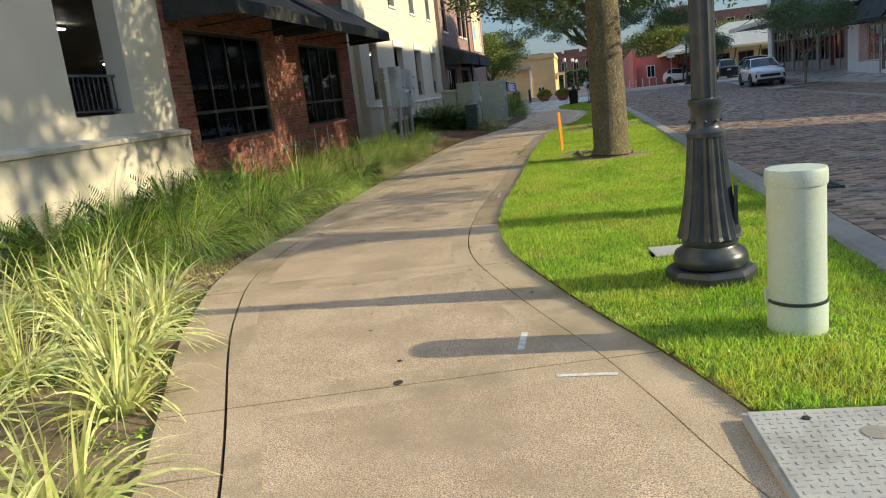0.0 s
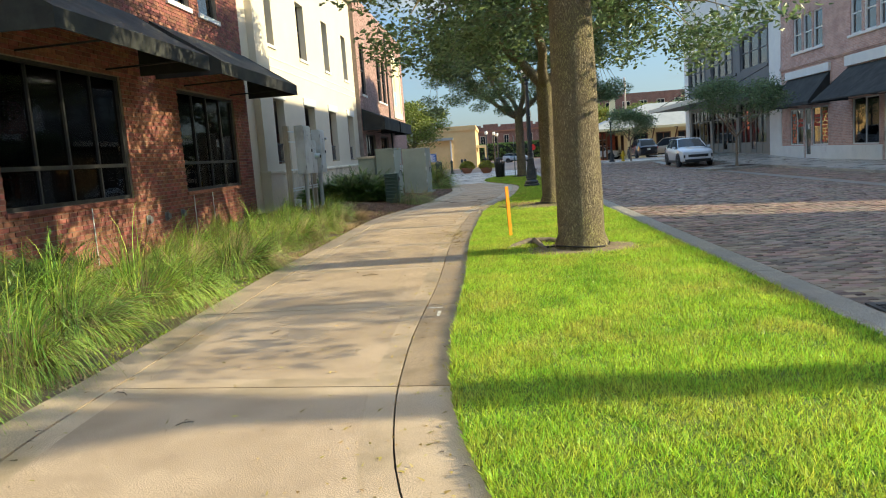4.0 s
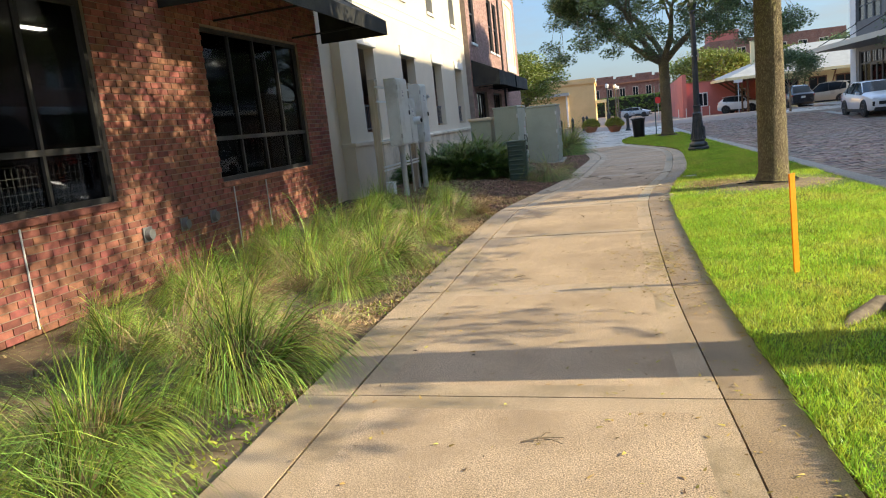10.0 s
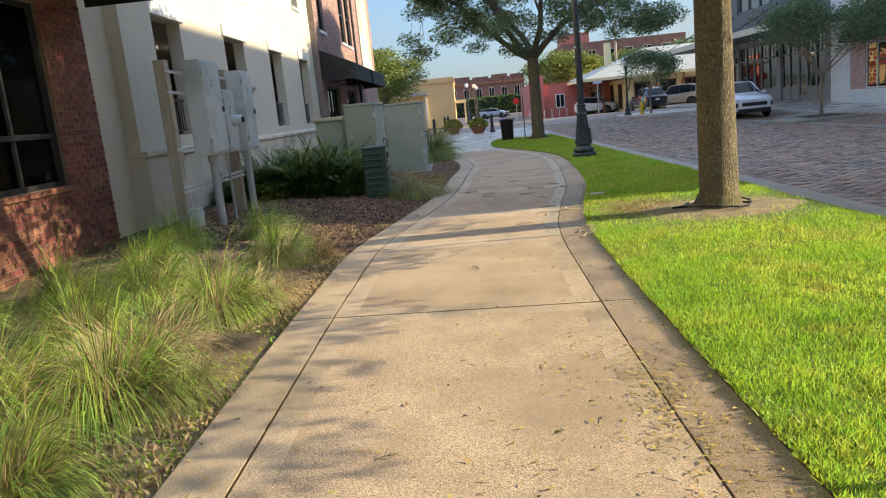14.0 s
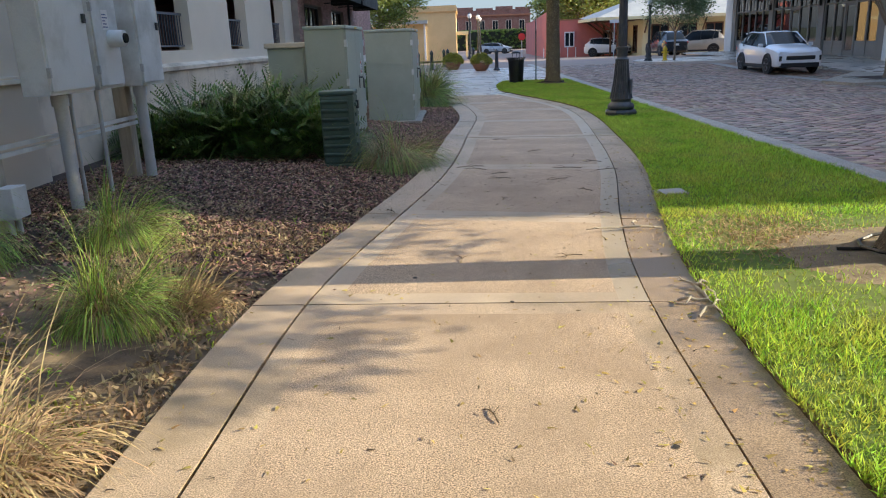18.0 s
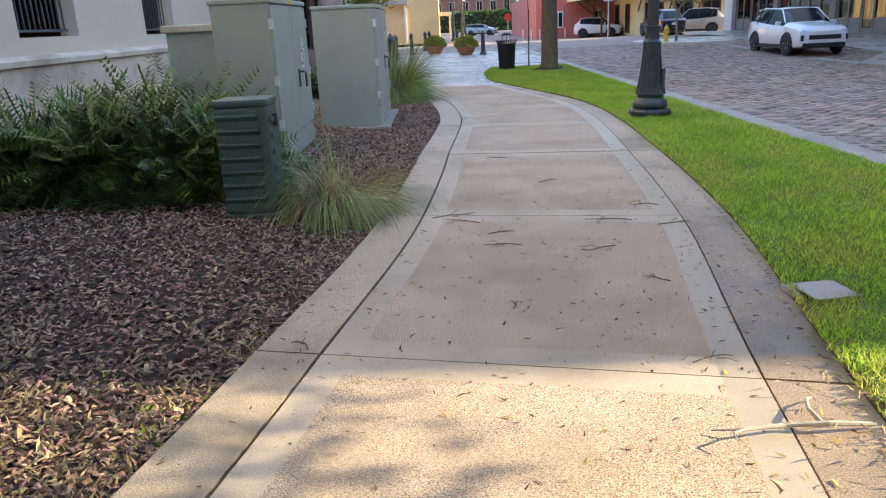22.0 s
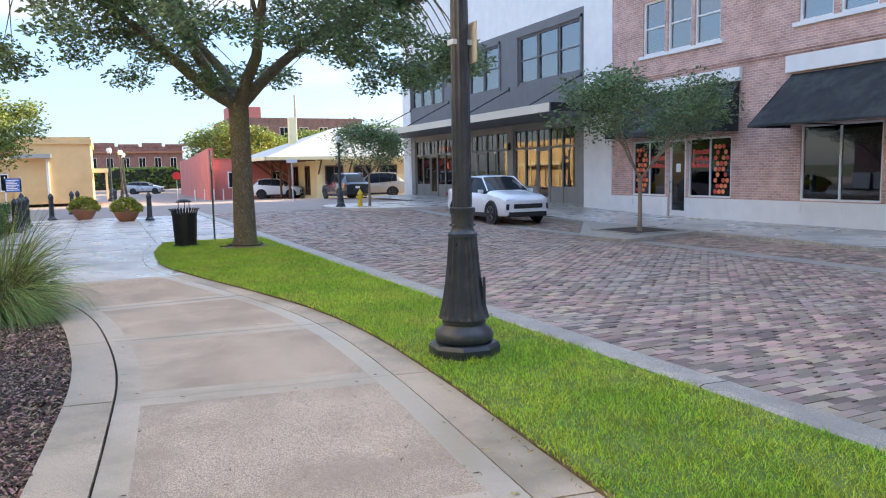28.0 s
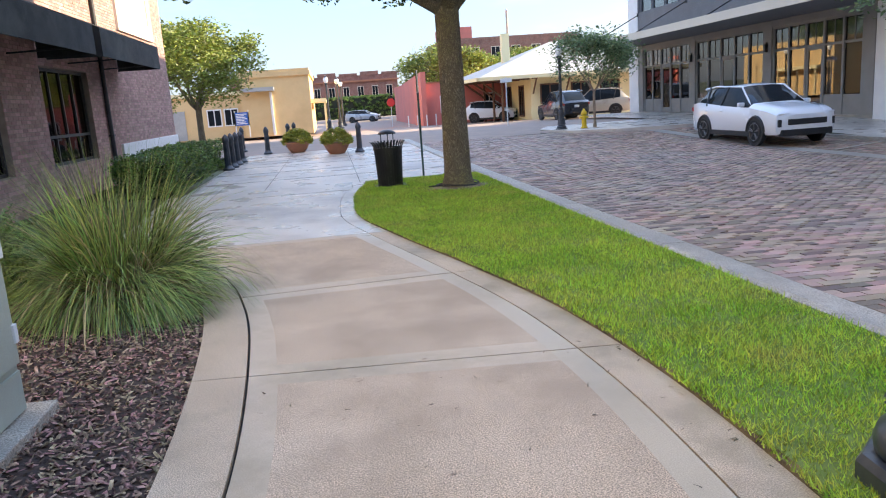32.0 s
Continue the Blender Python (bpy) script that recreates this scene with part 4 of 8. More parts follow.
STU = [(a, b - 0.4, 5.0, 6.9) for a, b, *_ in STW]
wall_x("wall_stucco_north", XC, 23.45, 39.3, 0, TOP, STW + STU, M["stucco"], 0.24, "cream stucco wall of a parking building", "wall")
BR2 = [(40.1, 42.9, 0.74, 2.68), (44.75, 47.6, 0.74, 2.68)]
BR2U = [(40.1, 41.3, 4.6, 7.0), (45.05, 46.35, 4.6, 7.0), (46.8, 48.1, 4.6, 7.0)]
wall_x("wall_brick_north", XD - 0.012, 39.3, 56.4, 0, TOP, BR2 + BR2U, M["mortar"], 0.3, "mortar joints of a mauve brick wall", "wall")
bm = bmesh.new()
box(bm, -20, XD - 0.02, 56.1, 56.4, 0, TOP)
tagged(part("wall_end_north", bm, M["brick_far_x"]), "brick end wall of the corner building", "wall", kind="structure")
bm = bmesh.new()
box(bm, -20, XA - 0.02, -8.3, -8, 0, TOP)
box(bm, -20.3, -20, -8.3, 56.4, 0, TOP)
tagged(part("wall_back", bm, M["taupe"]), "dark concrete back wall of the parking level", "wall", kind="structure")
bm = bmesh.new()
box(bm, -20, XC - 0.36, -8, 56.1, 3.75, 4.0)
box(bm, -20, XC - 0.36, -8, 56.1, TOP - 0.2, TOP)
tagged(part("ceiling", bm, M["taupe"]), "concrete deck above the parking level", "ceiling", kind="structure")
bm = bmesh.new()
box(bm, -20, XC - 0.36, -8, 56.1, -0.1, 0.0)
tagged(part("floor", bm, M["gutter"]), "concrete parking floor", "floor", kind="structure")
bm = bmesh.new()
for a, b in ((-8, 12.85), (23.5, 39.3)):
    box(bm, XA - 0.02, XA + 0.1, a, b, TOP - 0.5, TOP + 0.15)
tagged(part("cornice", bm, M["stucco"]), "cream stucco cornice", "cornice", kind="structure")

# stucco base courses and string lines
bm = bmesh.new()
prism(bm, [(XA - 0.01, 0), (XA + 0.2, 0), (XA + 0.2, 1.26), (XA + 0.24, 1.28), (XA + 0.24, 1.34), (XA + 0.02, 1.40), (XA - 0.01, 1.40)], "y", -8, 12.86)
tagged(part("plinth_south", bm, M["stucco_base"]), "stained stucco plinth with a sloping ledge", "plinth", kind="structure")
bm = bmesh.new()
prism(bm, [(XC - 0.01, 0), (XC + 0.1, 0), (XC + 0.1, 1.16), (XC + 0.14, 1.18), (XC + 0.14, 1.24), (XC + 0.02, 1.29), (XC - 0.01, 1.29)], "y", 25.52, 39.28)
tagged(part("plinth_north", bm, M["stucco_base"]), "stained stucco plinth with a sloping ledge", "plinth", kind="structure")
bm = bmesh.new()
for i in range(9):
    box(bm, XC + 0.1, XC + 0.104, 26.2 + i * 1.4, 26.23 + i * 1.4, 0, 1.16)
tagged(part("plinth_joints", bm, M["stucco"]), "thin pale drip stains down the plinth", "plinth", kind="structure")
bm = bmesh.new()
box(bm, XC - 0.01, XC + 0.28, 24.3, 25.5, 0, 1.22, bevel=0.01)
box(bm, XC - 0.01, XC + 0.31, 24.27, 25.51, 1.22, 1.30, bevel=0.01)
box(bm, XC - 0.01, XC + 0.2, 24.33, 25.46, 1.30, TOP - 0.5)
tagged(part("pilaster", bm, M["stucco"]), "cream stucco pilaster on a wider base", "pilaster", kind="structure")
bm = bmesh.new()
for z in (4.35, 4.62):
    box(bm, XC - 0.002, XC + 0.012, 25.22, 39.28, z, z + 0.025)
for a, b, c, d in STW:
    box(bm, XC - 0.01, XC + 0.05, a - 0.12, b + 0.12, 3.43, 3.68, bevel=0.008)
tagged(part("trim", bm, M["white"]), "pale stucco lintel blocks and string lines", "trim", kind="structure")

for a, b, c, d in [garage_A[0], garage_A[1]] + STW:
    railing((XA - 0.24) if a < 12 else (XC - 0.15), a, b, c, c + 0.62)
for a, b, c, d in STU + [garage_A[2]]:
    dark_window(XC - 0.2, a, b, c, d, 2, [6.0], label="dark upper window in a deep stucco opening")
    bm = boxes((XC - 0.21, XC + 0.05, a - 0.06, b + 0.06, c - 0.09, c - 0.005))
    tagged(part("window_sill", bm, M["white"]), "pale stone window sill", "sill", kind="structure")
for i, (a, b, c, d) in enumerate(BAYS):
    dark_window(XB - 0.05, a, b, c, d, 4, [1.62], mesh_low=True, label="dark four-light window with wire guard in the brick bay")
    tagged(part("window_sill", boxes((XB - 0.14, XB + 0.035, a - 0.05, b + 0.05, c - 0.07, c - 0.003), bevel=0.006), M["brick_piece"]), "rowlock brick window sill", "sill", kind="structure")
for a, b, c, d in UP + BR2U:
    xw = XB if a < 30 else XD
    dark_window(xw - 0.08, a, b, c, d, 1, [(c + d) / 2], label="upper sash window in a brick wall", glass="skyglass")
    tagged(part("window_sill", boxes((xw - 0.1, xw + 0.05, a - 0.06, b + 0.06, c - 0.1, c - 0.003)), M["white"]), "pale stone window sill", "sill", kind="structure")
for a, b, c, d in BR2:
    dark_window(XD - 0.12, a, b, c, d, 4, [1.32], label="dark barred window low in the mauve brick wall")
awning(XB, 1.32, 13.1, 17.75, 3.21, 3.46, 4.3)
awning(XB, 1.32, 18.35, 23.6, 3.21, 3.46, 4.3)
awning(XD, 1.08, 39.4, 44.75, 2.82, 3.38, 3.85)
awning(XD, 1.08, 45.2, 50.2, 2.82, 3.38, 3.85)
# soldier lintels, the downpipe, the white plinth and the framed panel of the corner building
bm = bmesh.new()
box(bm, XD - 0.01, XD + 0.06, 49.5, 56.46, 0, 0.97, bevel=0.01)
tagged(part("plinth_corner", bm, M["white"]), "white painted plinth at the building corner", "plinth", kind="structure")
panel = thing("wall_panel", "cream framed panel with a faded picture on the brick wall", "wall panel")
part("panel_frame", boxes((XD, XD + 0.07, 50.7, 51.07, 3.93, 7.9), (XD, XD + 0.07, 54.25, 54.63, 3.93, 7.9), (XD, XD + 0.07, 51.07, 54.25, 3.93, 4.36), (XD, XD + 0.07, 51.07, 54.25, 7.56, 7.9)), M["stucco"], panel)
part("panel_board", boxes((XD, XD + 0.03, 51.07, 54.25, 4.36, 7.56)), M["cream"], panel)
part("picture_sky", boxes((XD + 0.03, XD + 0.034, 51.22, 52.4, 4.7, 5.6)), M["picture_blue"], panel)
part("picture_ground", boxes((XD + 0.03, XD + 0.034, 51.22, 52.2, 5.66, 7.3)), M["picture_tan"], panel)
pipe = thing("downpipe", "brown metal downpipe fixed to the brick wall", "downpipe")
bm = bmesh.new()
tube(bm, [(XD + 0.06, 48.62, 0), (XD + 0.06, 48.62, 8.8)], 0.05, 10)
part("pipe", bm, M["bronze"], pipe)
for z in (1.2, 3.4, 5.6, 7.8):
    part("strap", boxes((XD, XD + 0.12, 48.55, 48.69, z, z + 0.04)), M["bronze"], pipe)

# brickwork of the two brick walls; the part beside the walk in single bricks
lo, hi = brick_field(XB - 0.012, 12.9, 23.45, 0.0, 3.28, BAYS, seed=2)
lo2, hi2 = brick_field(XB - 0.012, 12.9, 23.45, 3.28, TOP, UP, seed=3)
near = [i for i in range(len(lo)) if 17.04 < lo[i][1] and hi[i][1] < 19.24 and lo[i][2] > 0.55]
near = near[:300]
rest = [i for i in range(len(lo)) if i not in set(near)]
bay_root = thing("brickwork", "red brick facing with lighter mortar joints", "brickwork", kind="structure")
tagged(many_boxes("brick_facing", [lo[i] for i in rest] + lo2, [hi[i] for i in rest] + hi2, M["brick"], bay_root, faces=(0, 1, 2, 3, 4)), kind="stuff")
shapes = {}
for i in near:
    size = tuple(round(b - a, 3) for a, b in zip(lo[i], hi[i]))
    if size not in shapes:
        bmb = boxes((0, *([size[0]]), 0, size[1], 0, size[2]))
        me = bpy.data.meshes.new("brick")
        bmesh.ops.recalc_face_normals(bmb, faces=bmb.faces)
        bmb.to_mesh(me)
        bmb.free()
        me.materials.append(M["brick_piece"])
        shapes[size] = me
    ob = new("brick", shapes[size])
    ob.location = lo[i]
    ob.parent = bay_root
lo, hi = brick_field(XD - 0.012, 39.3, 56.4, 0.0, TOP, BR2 + BR2U, seed=4)
corner_root = thing("brickwork", "mauve brick facing of the corner building", "brickwork", kind="structure")
tagged(many_boxes("brick_facing", lo, hi, M["pinkbrick"], corner_root, faces=(0, 1, 2, 3, 4)), kind="stuff")

# fittings inside the parking level
for x, y in ((-8, 15), (-8, 20.5), (-12, 17.5), (-9, 28), (-13, 24), (-9, 33), (-11, 10), (-7.6, 33.2), (-7.4, 37.0)):
    lt = thing("ceiling_light", "white strip light under the concrete deck", "ceiling light", (x, y, 3.66), group="garage lights")
    part("housing", boxes((-0.07, 0.07, -0.3, 0.3, 0.02, 0.09), bevel=0.01), M["white"], lt)
    part("diffuser", boxes((-0.055, 0.055, -0.28, 0.28, 0.0, 0.02)), M["brassy"], lt)


# ---- shop fronts across the street ----
XS = 18.9
SH = 13.7
shop_holes = [(46.82, 48.62, 0.5, 2.5), (45.8, 46.6, -0.2, 2.5), (43.78, 45.68, 0.5, 2.5), (38.72, 41.2, 0.5, 2.66), (36.6, 38.3, -0.2, 2.66), (33.4, 35.9, 0.5, 2.66)]
shop_up = [(46.95, 48.1, 5.6, 7.5), (45.65, 46.8, 5.6, 7.5), (44.35, 45.5, 5.6, 7.5), (40.3, 41.4, 5.6, 7.5), (39.0, 40.1, 5.6, 7.5), (37.7, 38.8, 5.6, 7.5), (33.4, 34.5, 5.6, 7.5), (32.1, 33.2, 5.6, 7.5)]
shop_top = [(a, b, 9.4, 11.4) for a, b, *_ in shop_up]
wall_x("wall_shop_brick", XS, 23.9, 49.85, -0.4, SH, shop_holes + shop_up + shop_top, M["brick_far"], -0.35, "mottled red and white brick shop wall", "wall")
bm = bmesh.new()
box(bm, XS - 0.05, XS + 0.4, 49.85, 51.7, -0.4, SH + 0.2, bevel=0.01)
box(bm, XS - 0.05, XS + 0.4, 70.6, 71.9, 0, SH + 0.2, bevel=0.01)
box(bm, XS + 0.02, XS + 0.4, 51.7, 70.6, 8.2, SH + 0.2)
tagged(part("shop_white_wall", bm, M["white"]), "white painted masonry framing the grey shop front", "wall", kind="structure")
bm = bmesh.new()
box(bm, XS + 0.36, 34, 23.9, 24.2, -0.4, SH)
box(bm, XS + 0.36, 34, 71.6, 71.9, 0, SH)
box(bm, 33.7, 34, 24.2, 71.6, 0, SH)
box(bm, XS + 0.3, 34, 23.9, 71.9, SH - 0.1, SH + 0.05)
tagged(part("shop_back_walls", bm, M["white"]), "plain side and back walls of the shop block", "wall", kind="structure")
# unseen blocks; height and gap are set by the shade on street and lawn
bm = bmesh.new()
box(bm, 17.0, 30, -14, 18.2, -0.4, 5.75)
box(bm, 17.0, 30, 20.6, 23.85, -0.4, 5.75)
tagged(part("low_shops", bm, M["brick_far"]), "unseen low brick blocks added to shade the near street", "wall", kind="structure")
bm = bmesh.new()
box(bm, XS + 0.4, 33.7, 24.2, 71.6, 4.35, 4.55)
tagged(part("shop_ceiling", bm, M["taupe"]), "plain ceiling inside the shops", "ceiling", kind="structure")
bm = bmesh.new()
box(bm, XS + 0.02, 33.7, 24.2, 50.5, -0.3, -0.205)
box(bm, XS + 0.02, 33.7, 50.5, 71.6, -0.3, 0.045)
tagged(part("shop_floor", bm, M["gutter"]), "plain floor inside the shops", "floor", kind="structure")
# added near-black sheet: the gloom of the shop rooms is put into its colour
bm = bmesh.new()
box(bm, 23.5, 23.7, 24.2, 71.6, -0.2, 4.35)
tagged(part("shop_inner_wall", bm, M["dark"]), "near-black sheet added behind the glass for the unlit shop depth", "wall", kind="structure")
bm = bmesh.new()
box(bm, XS - 0.06, XS - 0.002, 23.9, 36.5, -0.24, 0.47, bevel=0.008)
box(bm, XS - 0.06, XS - 0.002, 38.35, 45.75, -0.24, 0.47, bevel=0.008)
box(bm, XS - 0.06, XS - 0.002, 46.65, 49.84, -0.24, 0.47, bevel=0.008)
tagged(part("shop_knee_wall", bm, M["white"]), "white panelled base of the shop fronts", "plinth", kind="structure")
bm = bmesh.new()
for a, b in ((48.65, 46.85), (45.65, 43.8), (41.2, 40.0), (39.9, 38.75)):
    y0_, y1_ = min(a, b), max(a, b)
    box(bm, XS - 0.075, XS - 0.06, y0_ + 0.1, y1_ - 0.1, 0.12, 0.14)
    box(bm, XS - 0.075, XS - 0.06, y0_ + 0.1, y1_ - 0.1, 0.38, 0.40)
    box(bm, XS - 0.075, XS - 0.06, y0_ + 0.1, y0_ + 0.12, 0.14, 0.38)
    box(bm, XS - 0.075, XS - 0.06, y1_ - 0.12, y1_ - 0.1, 0.14, 0.38)
tagged(part("panel_trim", bm, M["white"]), "white raised panel mouldings", "trim", kind="structure")
bm = bmesh.new()
box(bm, XS - 0.14, XS - 0.002, 43.4, 49.0, 4.2, 4.62, bevel=0.01)
box(bm, XS - 0.14, XS - 0.002, 31.0, 41.7, 4.2, 4.68, bevel=0.01)
tagged(part("sign_band", bm, M["white"]), "white sign band above the awnings", "trim", kind="structure")
bm = bmesh.new()
box(bm, XS - 0.06, XS - 0.002, 23.9, 49.84, 4.74, 4.82)
box(bm, XS - 0.11, XS - 0.002, 23.9, 49.84, 4.82, 4.96)
box(bm, XS - 0.07, XS - 0.002, 23.9, 49.84, 4.96, 5.04)
box(bm, XS - 0.12, XS - 0.002, 23.9, 49.84, SH - 0.5, SH + 0.1)
tagged(part("cornice_shop", bm, M["brick_far"]), "corbelled brick cornice band", "cornice", kind="structure")


def sash(x, y0, y1, z0, z1, glass="skyglass", frame="white", label="white framed sash window"):
    root = thing("window", label, "window", kind="structure")
    fw = 0.07
    part("window_frame", boxes((x - 0.02, x + 0.1, y0, y0 + fw, z0, z1), (x - 0.02, x + 0.1, y1 - fw, y1, z0, z1), (x - 0.02, x + 0.1, y0 + fw, y1 - fw, z0, z0 + fw), (x - 0.02, x + 0.1, y0 + fw, y1 - fw, z1 - fw, z1)), M[frame], root)
    zm = (z0 + z1) / 2
    part("meeting_rail", boxes((x + 0.0, x + 0.09, y0 + fw, y1 - fw, zm - 0.03, zm + 0.03)), M[frame], root)
    for a, b in ((z0 + fw, zm - 0.03), (zm + 0.03, z1 - fw)):
        part("pane", boxes((x + 0.05, x + 0.056, y0 + fw, y1 - fw, a, b)), M[glass], root)
    part("blind", boxes((x + 0.12, x + 0.13, y0 + 0.01, y1 - 0.01, z0 + 0.01, z1 - 0.01)), M["blind"], root)
    return root


M["blind"] = mat("pale_blind", (0.42, 0.46, 0.47), (0.36, 0.40, 0.42), 0.8, scale=3)
for a, b, c, d in shop_up + shop_top:
    sash(XS + 0.08, a, b, c, d)
for a, b in ((44.3, 48.15), (37.65, 41.45), (32.05, 34.55)):
    tagged(part("window_sill", boxes((XS - 0.08, XS + 0.06, a - 0.1, b + 0.1, 5.48, 5.59)), M["white"]), "white stone window sill", "sill", kind="structure")


def shop_window(y0, y1, z0, z1, cols, label, frame="white"):
    root = thing("shop_window", label, "shop window", kind="structure")
    x, fw = XS + 0.06, 0.055
    part("window_frame", boxes((x - 0.03, x + 0.07, y0, y0 + fw, z0, z1), (x - 0.03, x + 0.07, y1 - fw, y1, z0, z1), (x - 0.03, x + 0.07, y0 + fw, y1 - fw, z0, z0 + fw), (x - 0.03, x + 0.07, y0 + fw, y1 - fw, z1 - fw, z1)), M[frame], root)
    for i in range(cols):
        a, b = y0 + fw + (y1 - y0 - 2 * fw) * i / cols, y0 + fw + (y1 - y0 - 2 * fw) * (i + 1) / cols
        if i:
            part("mullion", boxes((x - 0.02, x + 0.06, a - 0.025, a + 0.025, z0 + fw, z1 - fw)), M[frame], root)
        part("pane", boxes((x + 0.02, x + 0.028, a + 0.01, b - 0.01, z0 + fw, z1 - fw)), M["shopglass"], root).visible_shadow = False
    return root


def glazed_door(x, y0, y1, z0, z1, frame, label, handle_side=1):
    root = thing("door", label, "door", kind="structure")
    fw = 0.085
    part("door_frame", boxes((x - 0.03, x + 0.04, y0, y0 + fw, z0, z1), (x - 0.03, x + 0.04, y1 - fw, y1, z0, z1), (x - 0.03, x + 0.04, y0 + fw, y1 - fw, z0, z0 + 0.2), (x - 0.03, x + 0.04, y0 + fw, y1 - fw, z1 - fw, z1)), M[frame], root)
    part("pane", boxes((x, x + 0.008, y0 + fw, y1 - fw, z0 + 0.2, z1 - fw)), M["shopglass"], root).visible_shadow = False
    yh = y1 - 0.05 if handle_side > 0 else y0 + 0.05
    bm = bmesh.new()
    tube(bm, [(x - 0.03, yh, z0 + 0.85), (x - 0.08, yh, z0 + 0.87), (x - 0.08, yh, z0 + 1.2), (x - 0.03, yh, z0 + 1.22)], 0.012, 6)
    part("door_handle", bm, M["alloy"], root, "metal pull handle")
    return root


shop_window(46.82, 48.62, 0.5, 2.5, 2, "white framed shop window with a red and orange poster")
shop_window(43.78, 45.68, 0.5, 2.5, 2, "white framed shop window with red lettering and a poster")
shop_window(38.72, 41.2, 0.5, 2.66, 2, "white framed shop window with dark glass")
shop_window(33.4, 35.9, 0.5, 2.66, 2, "white framed shop window with dark glass")
glazed_door(XS + 0.05, 45.8, 46.6, -0.2, 2.5, "white", "white framed glass shop door")
glazed_door(XS + 0.05, 36.6, 38.3, -0.2, 2.66, "white", "white framed glass shop door")
awning(XS, -1.1, 43.5, 48.9, 2.62, 2.78, 4.18, label="black canvas awning on the brick shop", brackets=2)
awning(XS, -1.75, 31.5, 41.55, 2.6, 2.66, 4.15, label="large black canvas awning on the brick shop", brackets=3)

# grey cladding upper storey and the taupe ground floor
GW = [(52.0, 57.0, 5.6, 7.75), (58.9, 63.9, 5.6, 7.75), (65.7, 70.4, 5.5, 7.65)]
wall_x("wall_grey_upper", XS, 51.7, 70.6, 3.6, 8.2, GW, M["grey_siding"], -0.35, "dark grey clad upper storey", "wall")
for a, b, c, d in GW:
    w = (b - a) / 3
    for i in range(3):
        sash(XS + 0.05, a + i * w + 0.03, a + (i + 1) * w - 0.03, c, d, frame="grey_siding", label="grey framed sash window reflecting the sky")
bm = bmesh.new()
for i in range(14):
    box(bm, XS - 0.012, XS - 0.001, 51.7, 70.6, 3.75 + i * 0.13, 3.865 + i * 0.13)
for a, b, c, d in GW:
    box(bm, XS - 0.06, XS - 0.002, a - 0.15, a - 0.02, 5.5, 7.9)
    box(bm, XS - 0.06, XS - 0.002, b + 0.02, b + 0.15, 5.5, 7.9)
    box(bm, XS - 0.06, XS - 0.002, a - 0.15, b + 0.15, 7.78, 7.92)
tagged(part("cladding_boards", bm, M["grey_siding"]), "dark grey lapped boards and window casings", "cladding", kind="structure")
canopy = thing("shop_canopy", "long flat metal canopy hung on rods over the shop doors", "canopy")
part("canopy_deck", boxes((15.6, XS - 0.02, 49.2, 71.4, 3.72, 3.86)), M["grey_siding"], canopy)
part("canopy_fascia", boxes((15.52, 15.6, 49.2, 71.4, 3.66, 3.98)), M["stucco"], canopy, "pale metal fascia")
part("canopy_end", boxes((15.52, XS - 0.02, 49.1, 49.2, 3.66, 3.98)), M["black"], canopy)
for y in (51.9, 57.9, 64.8, 70.6):
    bm = bmesh.new()
    tube(bm, [(15.9, y, 3.9), (XS, y, 5.45)], 0.03, 6)
    tube(bm, [(XS - 0.02, y, 5.36), (XS - 0.02, y, 5.56)], 0.06, 8)
    part("hanger_rod", bm, M["black"], canopy)
bm = bmesh.new()
COLS = [51.75, 57.55, 63.9, 70.0]
for y in COLS:
    box(bm, XS - 0.03, XS + 0.3, y, y + 0.6, 0.04, 3.7, bevel=0.01)
box(bm, XS - 0.01, XS + 0.3, 51.7, 70.6, 3.45, 3.7)
tagged(part("shop_piers", bm, M["taupe"]), "taupe painted piers between shop fronts", "pier", kind="structure")
